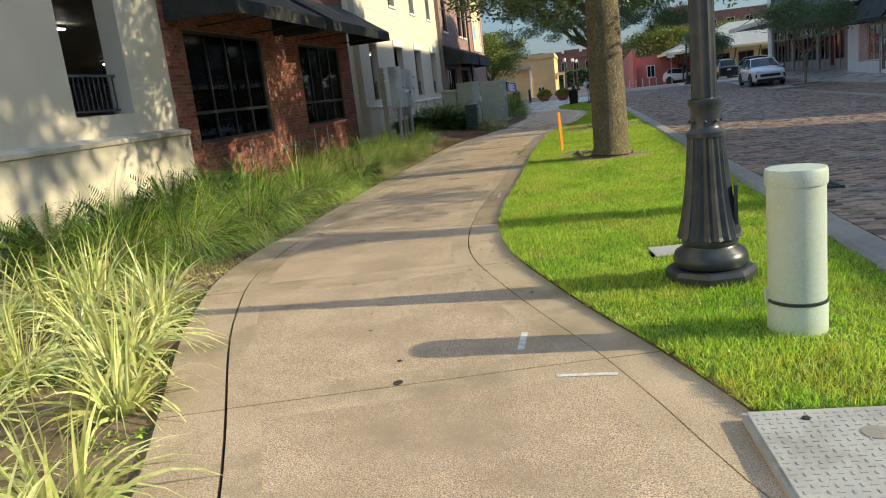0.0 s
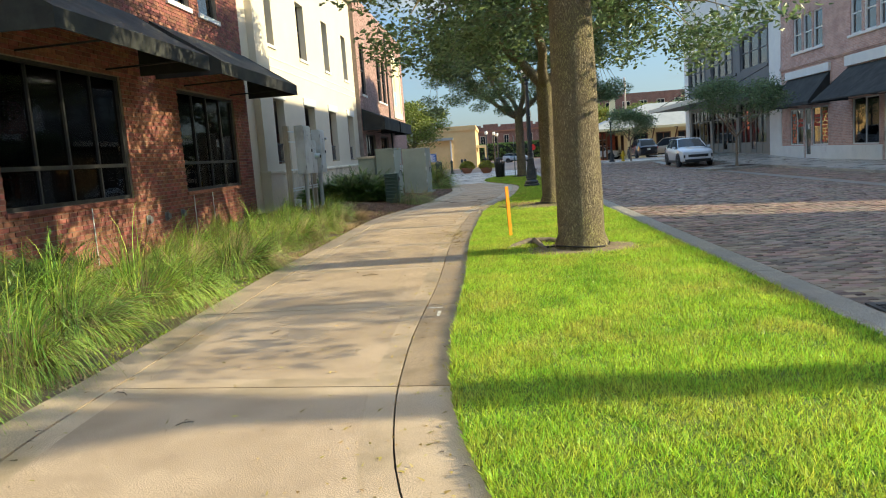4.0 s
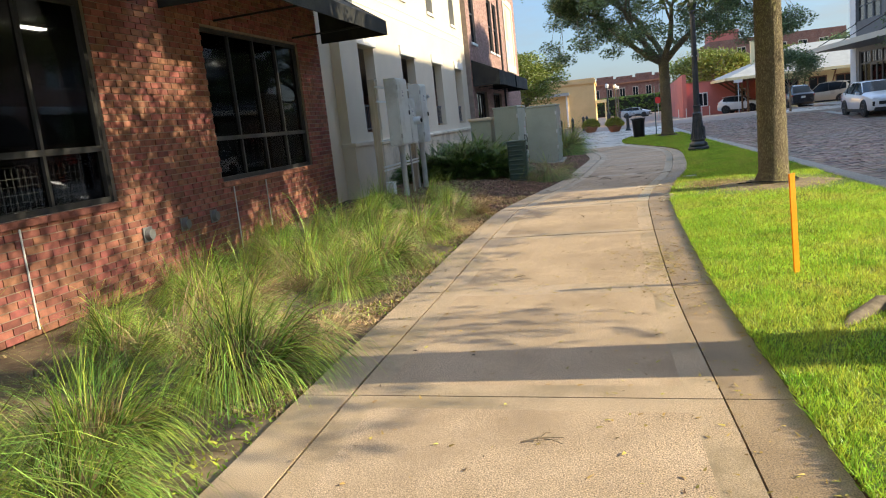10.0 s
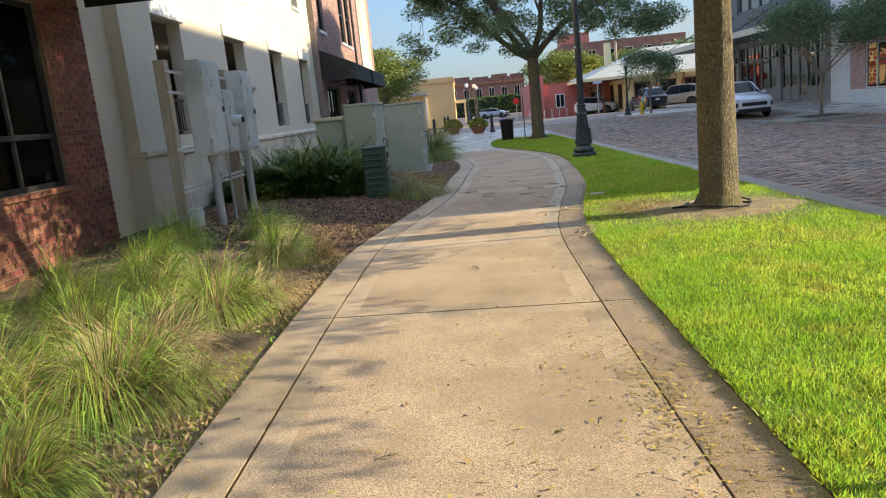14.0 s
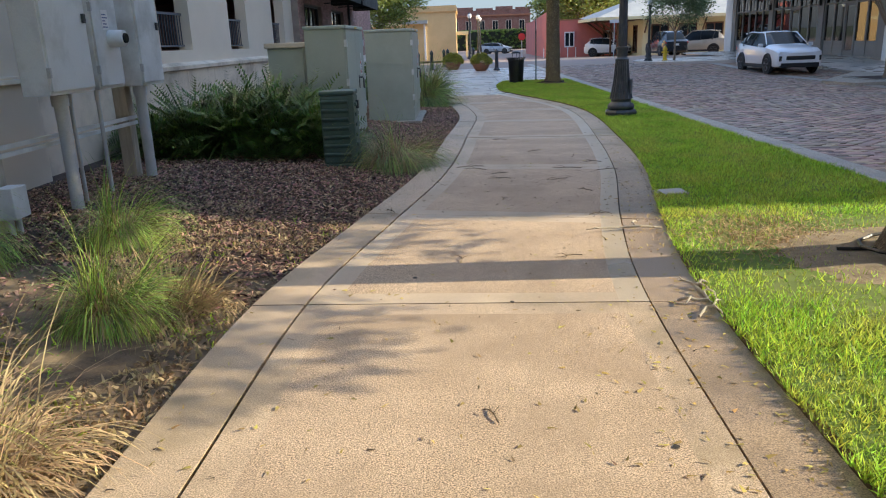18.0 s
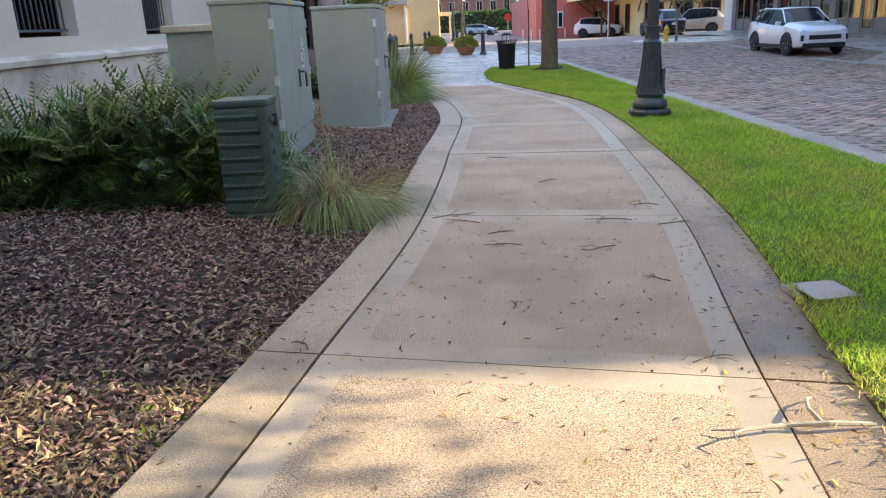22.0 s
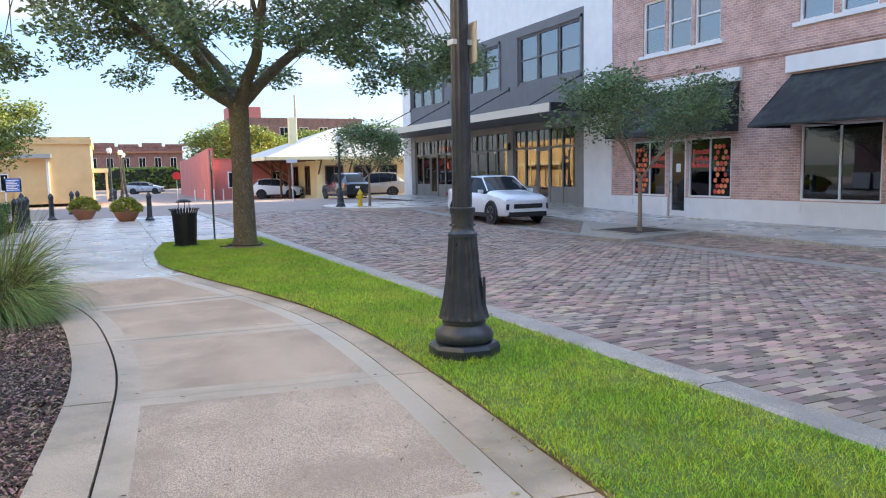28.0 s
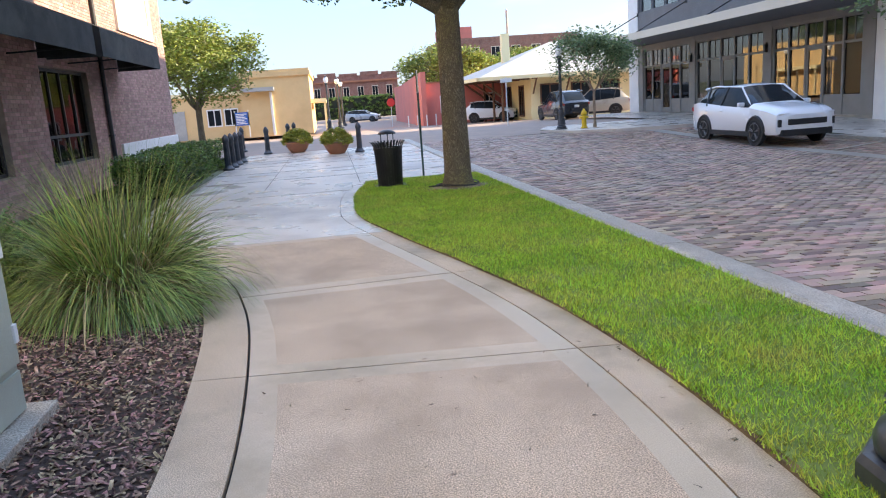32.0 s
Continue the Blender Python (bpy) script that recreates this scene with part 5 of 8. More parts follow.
for ya, yb in zip(COLS, COLS[1:]):
    a, b = ya + 0.6, yb
    n = 5
    w = (b - a) / n
    root = thing("shop_front", "taupe framed glazed shop front with transom lights", "shop front", kind="structure")
    x = XS + 0.1
    for i in range(n + 1):
        yy = min(max(a + i * w, a + 0.05), b - 0.05)
        part("post", boxes((x - 0.06, x + 0.06, yy - 0.05, yy + 0.05, 0.045, 3.45)), M["taupe"], root)
    for z in (2.55, 3.42):
        part("transom_bar", boxes((x - 0.05, x + 0.05, a, b, z - 0.06, z + 0.03)), M["taupe"], root)
    for i in range(n):
        p, q = a + i * w + 0.05, a + (i + 1) * w - 0.05
        part("transom_pane", boxes((x, x + 0.01, p, (p + q) / 2 - 0.015, 2.58, 3.36)), M["shopglass"], root).visible_shadow = False
        part("transom_pane", boxes((x, x + 0.01, (p + q) / 2 + 0.015, q, 2.58, 3.36)), M["shopglass"], root).visible_shadow = False
        part("glazing_bar", boxes((x - 0.02, x + 0.02, (p + q) / 2 - 0.015, (p + q) / 2 + 0.015, 2.58, 3.36)), M["taupe"], root)
        if i in (2,):
            part("door_leaf", boxes((x - 0.03, x + 0.03, p, p + 0.09, 0.05, 2.49), (x - 0.03, x + 0.03, q - 0.09, q, 0.05, 2.49), (x - 0.03, x + 0.03, p + 0.09, q - 0.09, 0.05, 0.3), (x - 0.03, x + 0.03, p + 0.09, q - 0.09, 2.38, 2.49)), M["taupe"], root)
            part("pane", boxes((x, x + 0.01, p + 0.09, q - 0.09, 0.3, 2.38)), M["shopglass"], root).visible_shadow = False
        else:
            part("kick_panel", boxes((x - 0.035, x + 0.035, p, q, 0.045, 0.75), bevel=0.01), M["taupe"], root)
            part("pane", boxes((x, x + 0.01, p, q, 0.75, 2.49)), M["shopglass"], root).visible_shadow = False
for y in (57.85, 64.2):
    sc = thing("wall_lantern", "dark metal wall lantern on a taupe pier", "wall lantern", (XS - 0.03, y, 2.5), group="wall lanterns")
    part("body", boxes((-0.14, 0, -0.07, 0.07, 0, 0.32), bevel=0.01), M["black"], sc)
    part("bracket", boxes((-0.05, 0, -0.03, 0.03, 0.32, 0.4)), M["black"], sc)


# ---- trees ----
def leaf_mesh(name, centres, count, spread, size, material, parent, seed, flat=0.6):
    """Leaf clumps: small bent leaves strewn round branch ends."""
    g = np.random.default_rng(seed)
    c = np.asarray(centres, float)
    idx = g.integers(0, len(c), count)
    off = g.normal(0, 1, (count, 3))
    off /= np.linalg.norm(off, axis=1, keepdims=True)
    off *= (g.random((count, 1)) ** 0.45) * spread
    off[:, 2] *= flat
    p = c[idx] + off
    u = g.normal(0, 1, (count, 3))
    u[:, 2] *= 0.5
    u /= np.linalg.norm(u, axis=1, keepdims=True)
    w = np.cross(u, g.normal(0, 1, (count, 3)))
    w /= np.linalg.norm(w, axis=1, keepdims=True)
    nrm = np.cross(u, w)
    s = size * g.uniform(0.6, 1.25, (count, 1))
    v = np.stack([p - u * s, p + w * s * 0.42 + nrm * s * 0.12, p + u * s, p - w * s * 0.42 + nrm * s * 0.12], 1)
    f = np.arange(count * 4).reshape(-1, 4)
    return arrays(name, v.reshape(-1, 3), f, material, parent)


def oak(at, girth, fork, limbs, crown, seed, label, leaves=26000, leaf=0.075, lean=(0, 0), material="leaf", trunk_mat="bark", clump=0.75, name="oak_tree", sides=18, boughs=()):
    """A street tree: a flared trunk, limbs that fork, and leaf clumps at their ends. crown: radius, low and high z."""
    root = thing(name, label, "tree", at)
    g = random.Random(seed)
    bm = bmesh.new()
    tube(bm, [(0, 0, -0.1), (0, 0, 0.06), (0.01, 0, 0.25), (lean[0] * 0.4, lean[1] * 0.4, fork * 0.5), (lean[0], lean[1], fork)], [girth * 1.55, girth * 1.35, girth * 1.06, girth * 0.95, girth * 0.9], sides)
    for v in bm.verts:
        k = noise.noise(Vector((v.co.x * 6 + seed, v.co.y * 6, v.co.z * 1.2)))
        d = Vector((v.co.x, v.co.y, 0))
        if d.length > 0.01:
            v.co += d.normalized() * k * girth * 0.16
    ends = []
    tips = []

    def grow(p, d, r, length, depth):
        pts, rad = [p], [r]
        n = 4
        for i in range(1, n + 1):
            d = (d + Vector((g.uniform(-0.25, 0.25), g.uniform(-0.25, 0.25), g.uniform(-0.1, 0.18)))).normalized()
            p = p + d * length / n
            pts.append(p)
            rad.append(r * (1 - 0.45 * i / n))
        tube(bm, pts, rad, 10 if depth == 0 else (7 if depth == 1 else 4))
        if depth >= 1:
            ends.extend(pts[2:])
        if depth < 3:
            for k in range(3 if depth < 2 else 3):
                nd = (d + Vector((g.uniform(-1, 1), g.uniform(-1, 1), g.uniform(-0.35, 0.6))) * 0.85).normalized()
                start = pts[-1] if k < 2 else pts[-2]
                grow(start, nd, rad[-1] * 0.7, length * g.uniform(0.55, 0.8), depth + 1)
        else:
            ends.append(p)
    top = Vector((lean[0], lean[1], fork - 0.08))
    for k in range(limbs):
        a = 2 * math.pi * k / limbs + g.uniform(-0.4, 0.4)
        up = g.uniform(0.7, 1.5)
        grow(top, Vector((math.cos(a), math.sin(a), up)).normalized(), girth * 0.62, crown[0] * 0.55, 0)
    part("trunk", bm, M[trunk_mat], root, smooth=60)
    gg = np.random.default_rng(seed)
    cz, hz = (crown[1] + crown[2]) / 2, (crown[2] - crown[1]) / 2
    n = 130
    u = gg.normal(0, 1, (n, 3))
    u /= np.linalg.norm(u, axis=1, keepdims=True)
    u *= gg.uniform(0.55, 1.0, (n, 1))
    lumps = u * (crown[0], crown[0], hz) + (lean[0], lean[1], cz)
    keep = np.array([noise.noise(Vector(q) * (1.6 / clump) * 0.55 + Vector((seed, 0, 0))) > -0.12 for q in lumps])
    lumps = np.concatenate([lumps[keep], np.array(boughs, float).reshape(-1, 3)])
    inside = [tuple(e) for e in ends if ((e.x - lean[0]) / crown[0]) ** 2 + ((e.y - lean[1]) / crown[0]) ** 2 + ((e.z - cz) / hz) ** 2 < 1.1]
    bt = bmesh.new()
    for q in lumps:
        q = Vector(q)
        near = min(ends, key=lambda e: (e - q).length)
        mid = (near + q) / 2 + Vector((0, 0, 0.1))
        tube(bt, [near, mid, q], [girth * 0.09, girth * 0.06, girth * 0.025], 4)
    tagged(part("twig", bt, M[trunk_mat], root), kind="stuff")
    crown_ob = leaf_mesh("crown", [tuple(q) for q in lumps] + inside[::3], leaves, clump, leaf, M[material], root, seed)
    tagged(crown_ob, kind="stuff")
    return root


hang = random.Random(88)
TREE_LABEL = "live oak with furrowed bark in a ring of bare soil"
oak((3.03, 14.4, -0.02), 0.285, 4.4, 4, (4.9, 3.5, 8.6), 4, TREE_LABEL, 50000, clump=0.8, boughs=[(hang.uniform(3.2, 4.7), hang.uniform(-5.5, 3.5), hang.uniform(3.4, 4.1)) for _ in range(9)] + [(-2.5, 1.0, 4.3), (-3.2, 2.5, 4.3), (-1.5, 3.2, 4.1), (-2.2, -0.6, 4.5), (0.6, 3.6, 4.0), (1.9, 2.6, 4.2)])
oak((3.2, 22.4, -0.02), 0.212, 2.9, 4, (4.4, 2.9, 8.0), 9, TREE_LABEL, 70000, clump=0.8, boughs=[(hang.uniform(3.2, 4.6), hang.uniform(-4.0, 1.5), hang.uniform(3.35, 4.0)) for _ in range(6)] + [(-2.2, -2.0, 3.9), (-1.2, -3.0, 3.8), (-2.8, 0.5, 3.8), (0.5, -3.4, 3.9), (-3.2, -1.0, 4.2), (1.5, -2.5, 3.8), (-0.5, 2.0, 3.7), (2.4, -1.0, 3.7)] + [(hang.uniform(-3.6, 2.2), hang.uniform(-3.4, 3.0), hang.uniform(3.6, 4.3)) for _ in range(22)])
oak((3.17, 42.0, -0.02), 0.22, 3.05, 5, (4.7, 3.2, 7.9), 21, "live oak forking low on the lawn by a litter bin", 112000, 0.06, clump=0.56, boughs=[(-3.9, -1.5, 3.5), (-4.3, 0.4, 3.7), (-3.2, -2.9, 3.9), (3.6, -2.4, 3.8), (4.4, 0.6, 3.9), (2.2, -3.6, 4.1), (-1.6, -3.9, 4.0), (4.6, -1.2, 4.2), (-4.6, 1.8, 4.3)] + [(hang.uniform(-3.6, 3.0), hang.uniform(-3.0, 3.4), hang.uniform(3.8, 4.6)) for _ in range(12)] + [(hang.uniform(2.8, 5.2), hang.uniform(-2.6, 2.0), hang.uniform(3.55, 4.3)) for _ in range(12)])
# unseen oak, added with boughs set where their shade meets wall and walk
oak((16.2, 8.6, -0.23), 0.24, 7.2, 5, (3.6, 11.2, 15.4), 27, "unseen oak added across the street to dapple the stucco wall", 8500, 0.17, clump=0.75, boughs=[(hang.uniform(-2.8, 2.8), hang.uniform(-3.4, 4.4), hang.uniform(11.4, 15.0)) for _ in range(46)] + [(hang.uniform(-0.8, 0.8), hang.uniform(2.4, 4.8), hang.uniform(7.0, 7.8)) for _ in range(3)] + [(k * 0.35 - 2.6, hang.uniform(-4.4, 4.0), 9.5 + (k * 0.35 - 2.6) * 0.445 + hang.uniform(0.35, 1.3)) for k in range(16)])


# ---- planting ----
def grass_clump_mesh(name, n, radius, height, seed, width=0.006, droop=1.5, steps=5, spread=0.75, lean=(0, 0), rise=0.0):
    g = np.random.default_rng(seed)
    a = g.uniform(0, 2 * math.pi, n)
    r = radius * 0.22 * np.sqrt(g.random(n))
    roots = np.stack([r * np.cos(a), r * np.sin(a), np.full(n, -0.02)], 1)
    b = a + g.normal(0, 0.5, n)
    t = rise + g.random(n) ** 0.8 * (spread - rise)
    ways = np.stack([np.sin(t) * np.cos(b) + lean[0], np.sin(t) * np.sin(b) + lean[1], np.cos(t)], 1)
    return ribbons(roots, ways, height * g.uniform(0.75, 1.4, n), np.full(n, width) * g.uniform(0.6, 1.3, n), droop * g.uniform(0.7, 1.5, n) * (0.35 + t), steps, seed, 1.2)


def mesh_only(name, v, f, materials):
    ob = arrays(name, v, f, materials)
    me = ob.data
    bpy.data.objects.remove(ob)
    return me


def plant(name, me, piece, m, label, category, group):
    root = thing(name, label, category, group=group)
    root.matrix_basis = m
    ob = new(piece, me)
    ob.parent = root
    tagged(ob, kind="stuff")
    return root


def straw_base(me, steps, share, seed):
    """Straw-coloured feet on all blades of a clump, and some blades dead to the tip."""
    g = np.random.default_rng(seed)
    n = len(me.polygons) // steps
    seg = np.tile(np.arange(steps), n)
    dead = np.repeat(g.random(n) < share, steps)
    me.polygons.foreach_set("material_index", ((seg < 1) | dead | ((seg < 2) & (np.repeat(g.random(n), steps) < 0.5))).astype(np.int32))
    return me


MUHLY = []
for k in range(5):
    v, f = grass_clump_mesh("muhly", 2100, 0.85, 0.82, 100 + k, width=0.0066, droop=4.7, spread=1.2, rise=0.12, steps=6, lean=(0.26 + 0.1 * math.sin(k * 2.2), -0.12 + 0.12 * math.cos(k * 1.7)))
    MUHLY.append(straw_base(mesh_only("ornamental_grass", v, f, [M["muhly"], M["dry"]]), 6, 0.05, 150 + k))
DRY = []
for k in range(3):
    v, f = grass_clump_mesh("dry", 900, 1.1, 0.42, 140 + k, width=0.005, droop=2.4, spread=1.45, rise=0.25)
    DRY.append(mesh_only("dry_thatch", v, f, [M["dry"]]))

gr = random.Random(12)
spots = []
for y, x, s in ((7.7, -2.35, 1.15), (8.6, -1.9, 1.1), (9.7, -1.7, 1.1), (10.8, -1.85, 1.05), (11.95, -1.9, 1.15), (13.3, -2.05, 0.8), (14.4, -1.65, 0.98), (16.15, -3.05, 0.85), (17.05, -3.05, 0.75), (17.65, -2.45, 0.95), (16.75, -1.8, 0.75), (17.85, -1.85, 0.92), (19.55, -1.75, 0.86), (18.8, -3.65, 0.75), (16.8, -3.85, 0.6), (21.65, -1.75, 0.72), (21.2, -3.0, 0.75), (23.2, -2.4, 0.72), (13.2, -3.1, 0.85), (12.2, -2.9, 0.95), (10.7, -2.8, 1.0), (9.4, -2.8, 1.0), (8.2, -3.2, 1.0), (14.7, -2.95, 0.75), (15.4, -2.35, 0.62), (20.2, -2.6, 0.8), (12.6, -1.65, 0.7), (18.2, -3.15, 0.8), (19.2, -2.75, 0.8), (20.3, -3.5, 0.75), (19.5, -3.85, 0.65), (15.6, -3.7, 0.65), (17.5, -3.75, 0.7), (22.4, -3.2, 0.75)):
    spots.append((x + gr.uniform(-0.06, 0.06), y + gr.uniform(-0.08, 0.08), s))
for i, (x, y, s) in enumerate(spots):
    ob = plant("ornamental_grass", MUHLY[i % 5], "foliage", pose(x, y, float(bed_z(x, y)), 0, 0, gr.uniform(-50, 50)) @ Matrix.Diagonal((s * (1.15 if y < 15.5 else 0.98), s * (1.15 if y < 15.5 else 0.98), s * 1.15, 1)), "fine-bladed green ornamental grass clump in the planting bed", "ornamental grass", "ornamental grasses")
    if y > 15.5 and i % 3:
        d = new("dry_thatch", DRY[i % 3])
        d.parent = ob
        d["label"] = "straw-coloured dead blades at the base"
v, f = grass_clump_mesh("fountain", 6400, 1.45, 1.12, 171, width=0.011, droop=3.1, spread=1.25, rise=0.05, steps=6)
big = tagged(arrays("fountain_grass", v, f, [M["olive"], M["dry"]]), "tall arching green fountain grass beside the walk", "ornamental grass")
big.location = (-0.78, 35.75, 0.0)
straw_base(big.data, 6, 0.08, 181)
v, f = grass_clump_mesh("fountain", 1900, 0.9, 1.0, 172, width=0.006, droop=4.2, spread=1.3, rise=0.3, steps=6, lean=(0.22, -0.1))
mid = tagged(arrays("fountain_grass", v, f, [M["olive"], M["dry"]]), "arching green and tan grass clump in the mulch", "ornamental grass")
mid.location = (-0.6, 26.85, 0.02)
straw_base(mid.data, 6, 0.14, 182)
d = new("dry_thatch", DRY[1])
d.parent = mid
d.scale = (1.2, 1.2, 1.3)

for i, (x, y, s) in enumerate(((-2.95, 16.5, 1.5), (-2.35, 17.3, 1.35), (-2.05, 18.7, 1.3), (-1.72, 20.1, 1.35), (-1.6, 17.9, 1.1), (-2.7, 15.1, 1.4), (-1.62, 21.9, 1.25), (-3.2, 18.2, 1.3), (-2.4, 20.6, 1.2), (-1.6, 15.2, 1.1))):
    plant("dead_tuft", DRY[i % 3], "foliage", pose(x, y, float(bed_z(x, y)), 0, 0, 50.0 * i) @ Matrix.Diagonal((s, s, s * 0.95, 1)), "mound of straw-coloured dead grass in the bed", "dead grass", "dead grass tufts")

# striped strap-leaf plants at the start of the bed
FLAX = []
for k in range(4):
    v, f = grass_clump_mesh("flax", 110, 0.5, 0.56, 200 + k, width=0.024, droop=2.1, spread=1.1, steps=6)
    FLAX.append(mesh_only("striped_lily", v, f, [M["variegated"]]))
for i in range(34):
    y = 2.6 + (i // 6) * 0.78 + gr.uniform(-0.2, 0.2)
    x = xl(y) - 0.42 - (i % 6) * 0.62 + gr.uniform(-0.18, 0.18)
    if x < -3.7:
        continue
    s = gr.uniform(0.85, 1.15)
    plant("striped_lily", FLAX[i % 4], "foliage", pose(x, y, -0.03, 0, 0, gr.uniform(0, 360)) @ Matrix.Diagonal((s, s, s, 1)), "strap-leaved lily with cream and green stripes", "striped lily", "striped lilies")


def frond_shrub_mesh(seed, fronds, height):
    """A cycad-like shrub: a mound of arching fronds, the outer ones down to the ground, each a row of flat leaflets on both sides."""
    g = np.random.default_rng(seed)
    rv, rw, rl = [], [], []
    for _ in range(fronds):
        a, q = g.uniform(0, 2 * math.pi), g.random() ** 0.6
        t = 0.15 + 1.3 * q
        d = np.array((math.sin(t) * math.cos(a), math.sin(t) * math.sin(a), math.cos(t)))
        r = 0.16 * q
        p = np.array((r * math.cos(a), r * math.sin(a), g.uniform(0.0, 0.3) * (1 - 0.4 * q)))
        length = height * g.uniform(0.62, 0.95)
        n = 20
        roll = g.normal(0, 0.5)
        for s in range(n):
            p = p + d * length / n
            d = d + np.array((0, 0, -1)) * (0.028 + 0.03 * q) + g.normal(0, 0.01, 3)
            d /= np.linalg.norm(d)
            if p[2] < 0.02:
                break
            if s < 4:
                continue
            side = np.cross(d, (0.02, 0.01, 1.0))
            side /= max(1e-3, np.linalg.norm(side))
            up = np.cross(side, d)
            side = side * math.cos(roll) + up * math.sin(roll)
            for sg in (-1, 1):
                rv.append(p)
                rw.append(side * sg + d * 0.45 + up * 0.3 + g.normal(0, 0.08, 3))
                rl.append(0.125 * math.sin(math.pi * (s - 2.5) / (n - 1.5)) ** 0.6 + 0.02)
    rv, rw, rl = np.array(rv), np.array(rw), np.array(rl)
    return ribbons(rv, rw, rl, np.full(len(rv), 0.023), np.full(len(rv), 0.5), 2, seed)


COONTIE = []
for k in range(4):
    v, f = frond_shrub_mesh(300 + k, 230, 1.0)
    COONTIE.append(mesh_only("frond_shrub", v, f, [M["leaf_dark"]]))
for i, (x, y, s) in enumerate(((-3.3, 27.35, 0.85), (-2.75, 27.3, 0.95), (-2.2, 27.45, 0.95), (-3.05, 27.9, 0.95), (-2.5, 27.95, 1.0), (-1.95, 27.9, 0.95), (-3.6, 28.0, 0.85), (-2.9, 28.6, 0.95), (-2.35, 28.5, 0.98), (-1.75, 27.55, 0.8), (-3.8, 27.3, 0.7), (-3.5, 9.6, 0.85), (-3.55, 10.9, 0.9), (-3.5, 12.0, 0.9), (-3.6, 13.0, 0.8), (-3.5, 8.2, 0.85), (-2.6, 37.2, 0.8), (-2.9, 38.2, 0.8), (-2.2, 36.6, 0.8))):
    plant("frond_shrub", COONTIE[i % 4], "foliage", pose(x, y, float(bed_z(x, y)) - 0.02, 0, 0, 77.0 * i) @ Matrix.Diagonal((s, s, s, 1)), "dark green cycad shrub with feathery fronds", "shrub", "frond shrubs")


def clipped_hedge(name, x0, x1, y0, y1, z1, count, seed, label, leaf=0.035, material="leaf_dark"):
    root = thing(name, label, "hedge")
    g = np.random.default_rng(seed)
    c = np.stack([g.uniform(x0, x1, 500), g.uniform(y0, y1, 500), g.uniform(0.05, z1, 500)], 1)
    face = g.integers(0, 4, 500)
    c[face == 0, 2] = z1
    c[face == 1, 0] = x1
    c[face == 2, 1] = y0
    leaf_mesh("foliage", c, count, max(0.14, leaf * 3), leaf, M[material], root, seed, 0.7)
    # solid near-black box that stands in for the shade between the leaves
    part("inner_branch", boxes((x0 + 0.15, x1 - 0.15, y0 + 0.15, y1 - 0.15, -0.03, z1 - 0.15)), M["hedge_dark"], root)
    return root


# colour of the hedge core, darkened as the inner shade
M["hedge_dark"] = mat("hedge_inner_shade", (0.03, 0.035, 0.02), (0.015, 0.02, 0.012), 0.95, scale=9)
clipped_hedge("clipped_hedge", -3.2, -2.1, 44.5, 51.5, 0.8, 22000, 31, "clipped dark green hedge along the brick wall")

# the lawn
g = np.random.default_rng(77)


def lawn_blades(count, ya, yb, steps):
    n = count
    y = g.uniform(ya, yb, n)
    a = spline(WALK_R, np.minimum(y, 43.6)) - 0.01
    b = spline(KERB_IN, y) - 0.03
    x = a + (b - a) * g.random(n)
    keep = g.random(n) < (b - a) / 3.1
    end = y > 43.4
    keep &= ~(end & (np.hypot(x - 2.9, y - 43.2) > 1.35))
    for cx, cy, r in ((3.03, 14.4, 0.85), (3.2, 22.4, 1.55), (3.17, 42.0, 0.62)):
        d = np.hypot((x - cx) / 1.25, y - cy)
        keep &= g.random(n) < np.clip((d / r - 0.5) * 1.8, 0.12, 1)
    worn = np.hypot((x - 2.45) / 0.9, y - 23.05) + 0.25 * np.sin(x * 7 + y * 3) * np.sin(y * 6)
    keep &= g.random(n) < np.clip(worn * 1.15 - 0.1, 0.28, 1)
    for cx, cy, w, h in ((3.38, 6.08, 0.22, 0.22), (3.65, 5.0, 0.13, 0.13), (3.23, 6.95, 0.2, 0.2), (3.18, 31.62, 0.22, 0.22), (2.08, 43.1, 0.3, 0.3), (3.64, 3.46, 0.46, 0.54), (2.2, 24.6, 0.12, 0.12)):
        keep &= ~((abs(x - cx) < w) & (abs(y - cy) < h))
    x, y = x[keep], y[keep]
    n = len(x)
    patch = 0.5 + 0.5 * np.sin(x * 9.1 + 2.0 * np.sin(y * 3.7)) * np.sin(y * 7.9 + 2.3 * np.sin(x * 4.3 + 1.0))
    patch = np.clip(0.65 + 0.6 * patch * g.uniform(0.5, 1.5, n), 0.65, 1.4)
    roots = np.stack([x, y, np.full(n, 0.02)], 1)
    ways = np.stack([g.normal(0, 0.6, n), g.normal(0, 0.6, n), np.full(n, 1.0)], 1)
    return ribbons(roots, ways, g.uniform(0.032, 0.065, n) * patch, g.uniform(0.006, 0.0105, n), g.uniform(0.3, 1.8, n), steps, 5, 1.5)


v, f = lawn_blades(560000, 2.2, 20.0, 1)
v2, f2 = lawn_blades(430000, 20.0, LAWN_END - 0.15, 1)
tagged(arrays("lawn_grass", v2, f2, M["blade"]), "short green coarse-bladed lawn grass in building shade", "lawn", kind="stuff")
tagged(arrays("lawn_grass", v, f, M["blade"]), "short bright green coarse-bladed lawn grass", "lawn", kind="stuff")

# mulch chips and weeds in the bed
n = 84000
y = g.uniform(21.5, 37.5, n)
b = spline(WALK_L, y) + 0.02
x = b - g.random(n) ** 1.1 * (b + 4.1)
keep = (y > 23.3) | (g.random(n) < np.clip((y - 21.5) / 1.8, 0, 1) * 0.8)
x, y = x[keep], y[keep]
n = len(x)
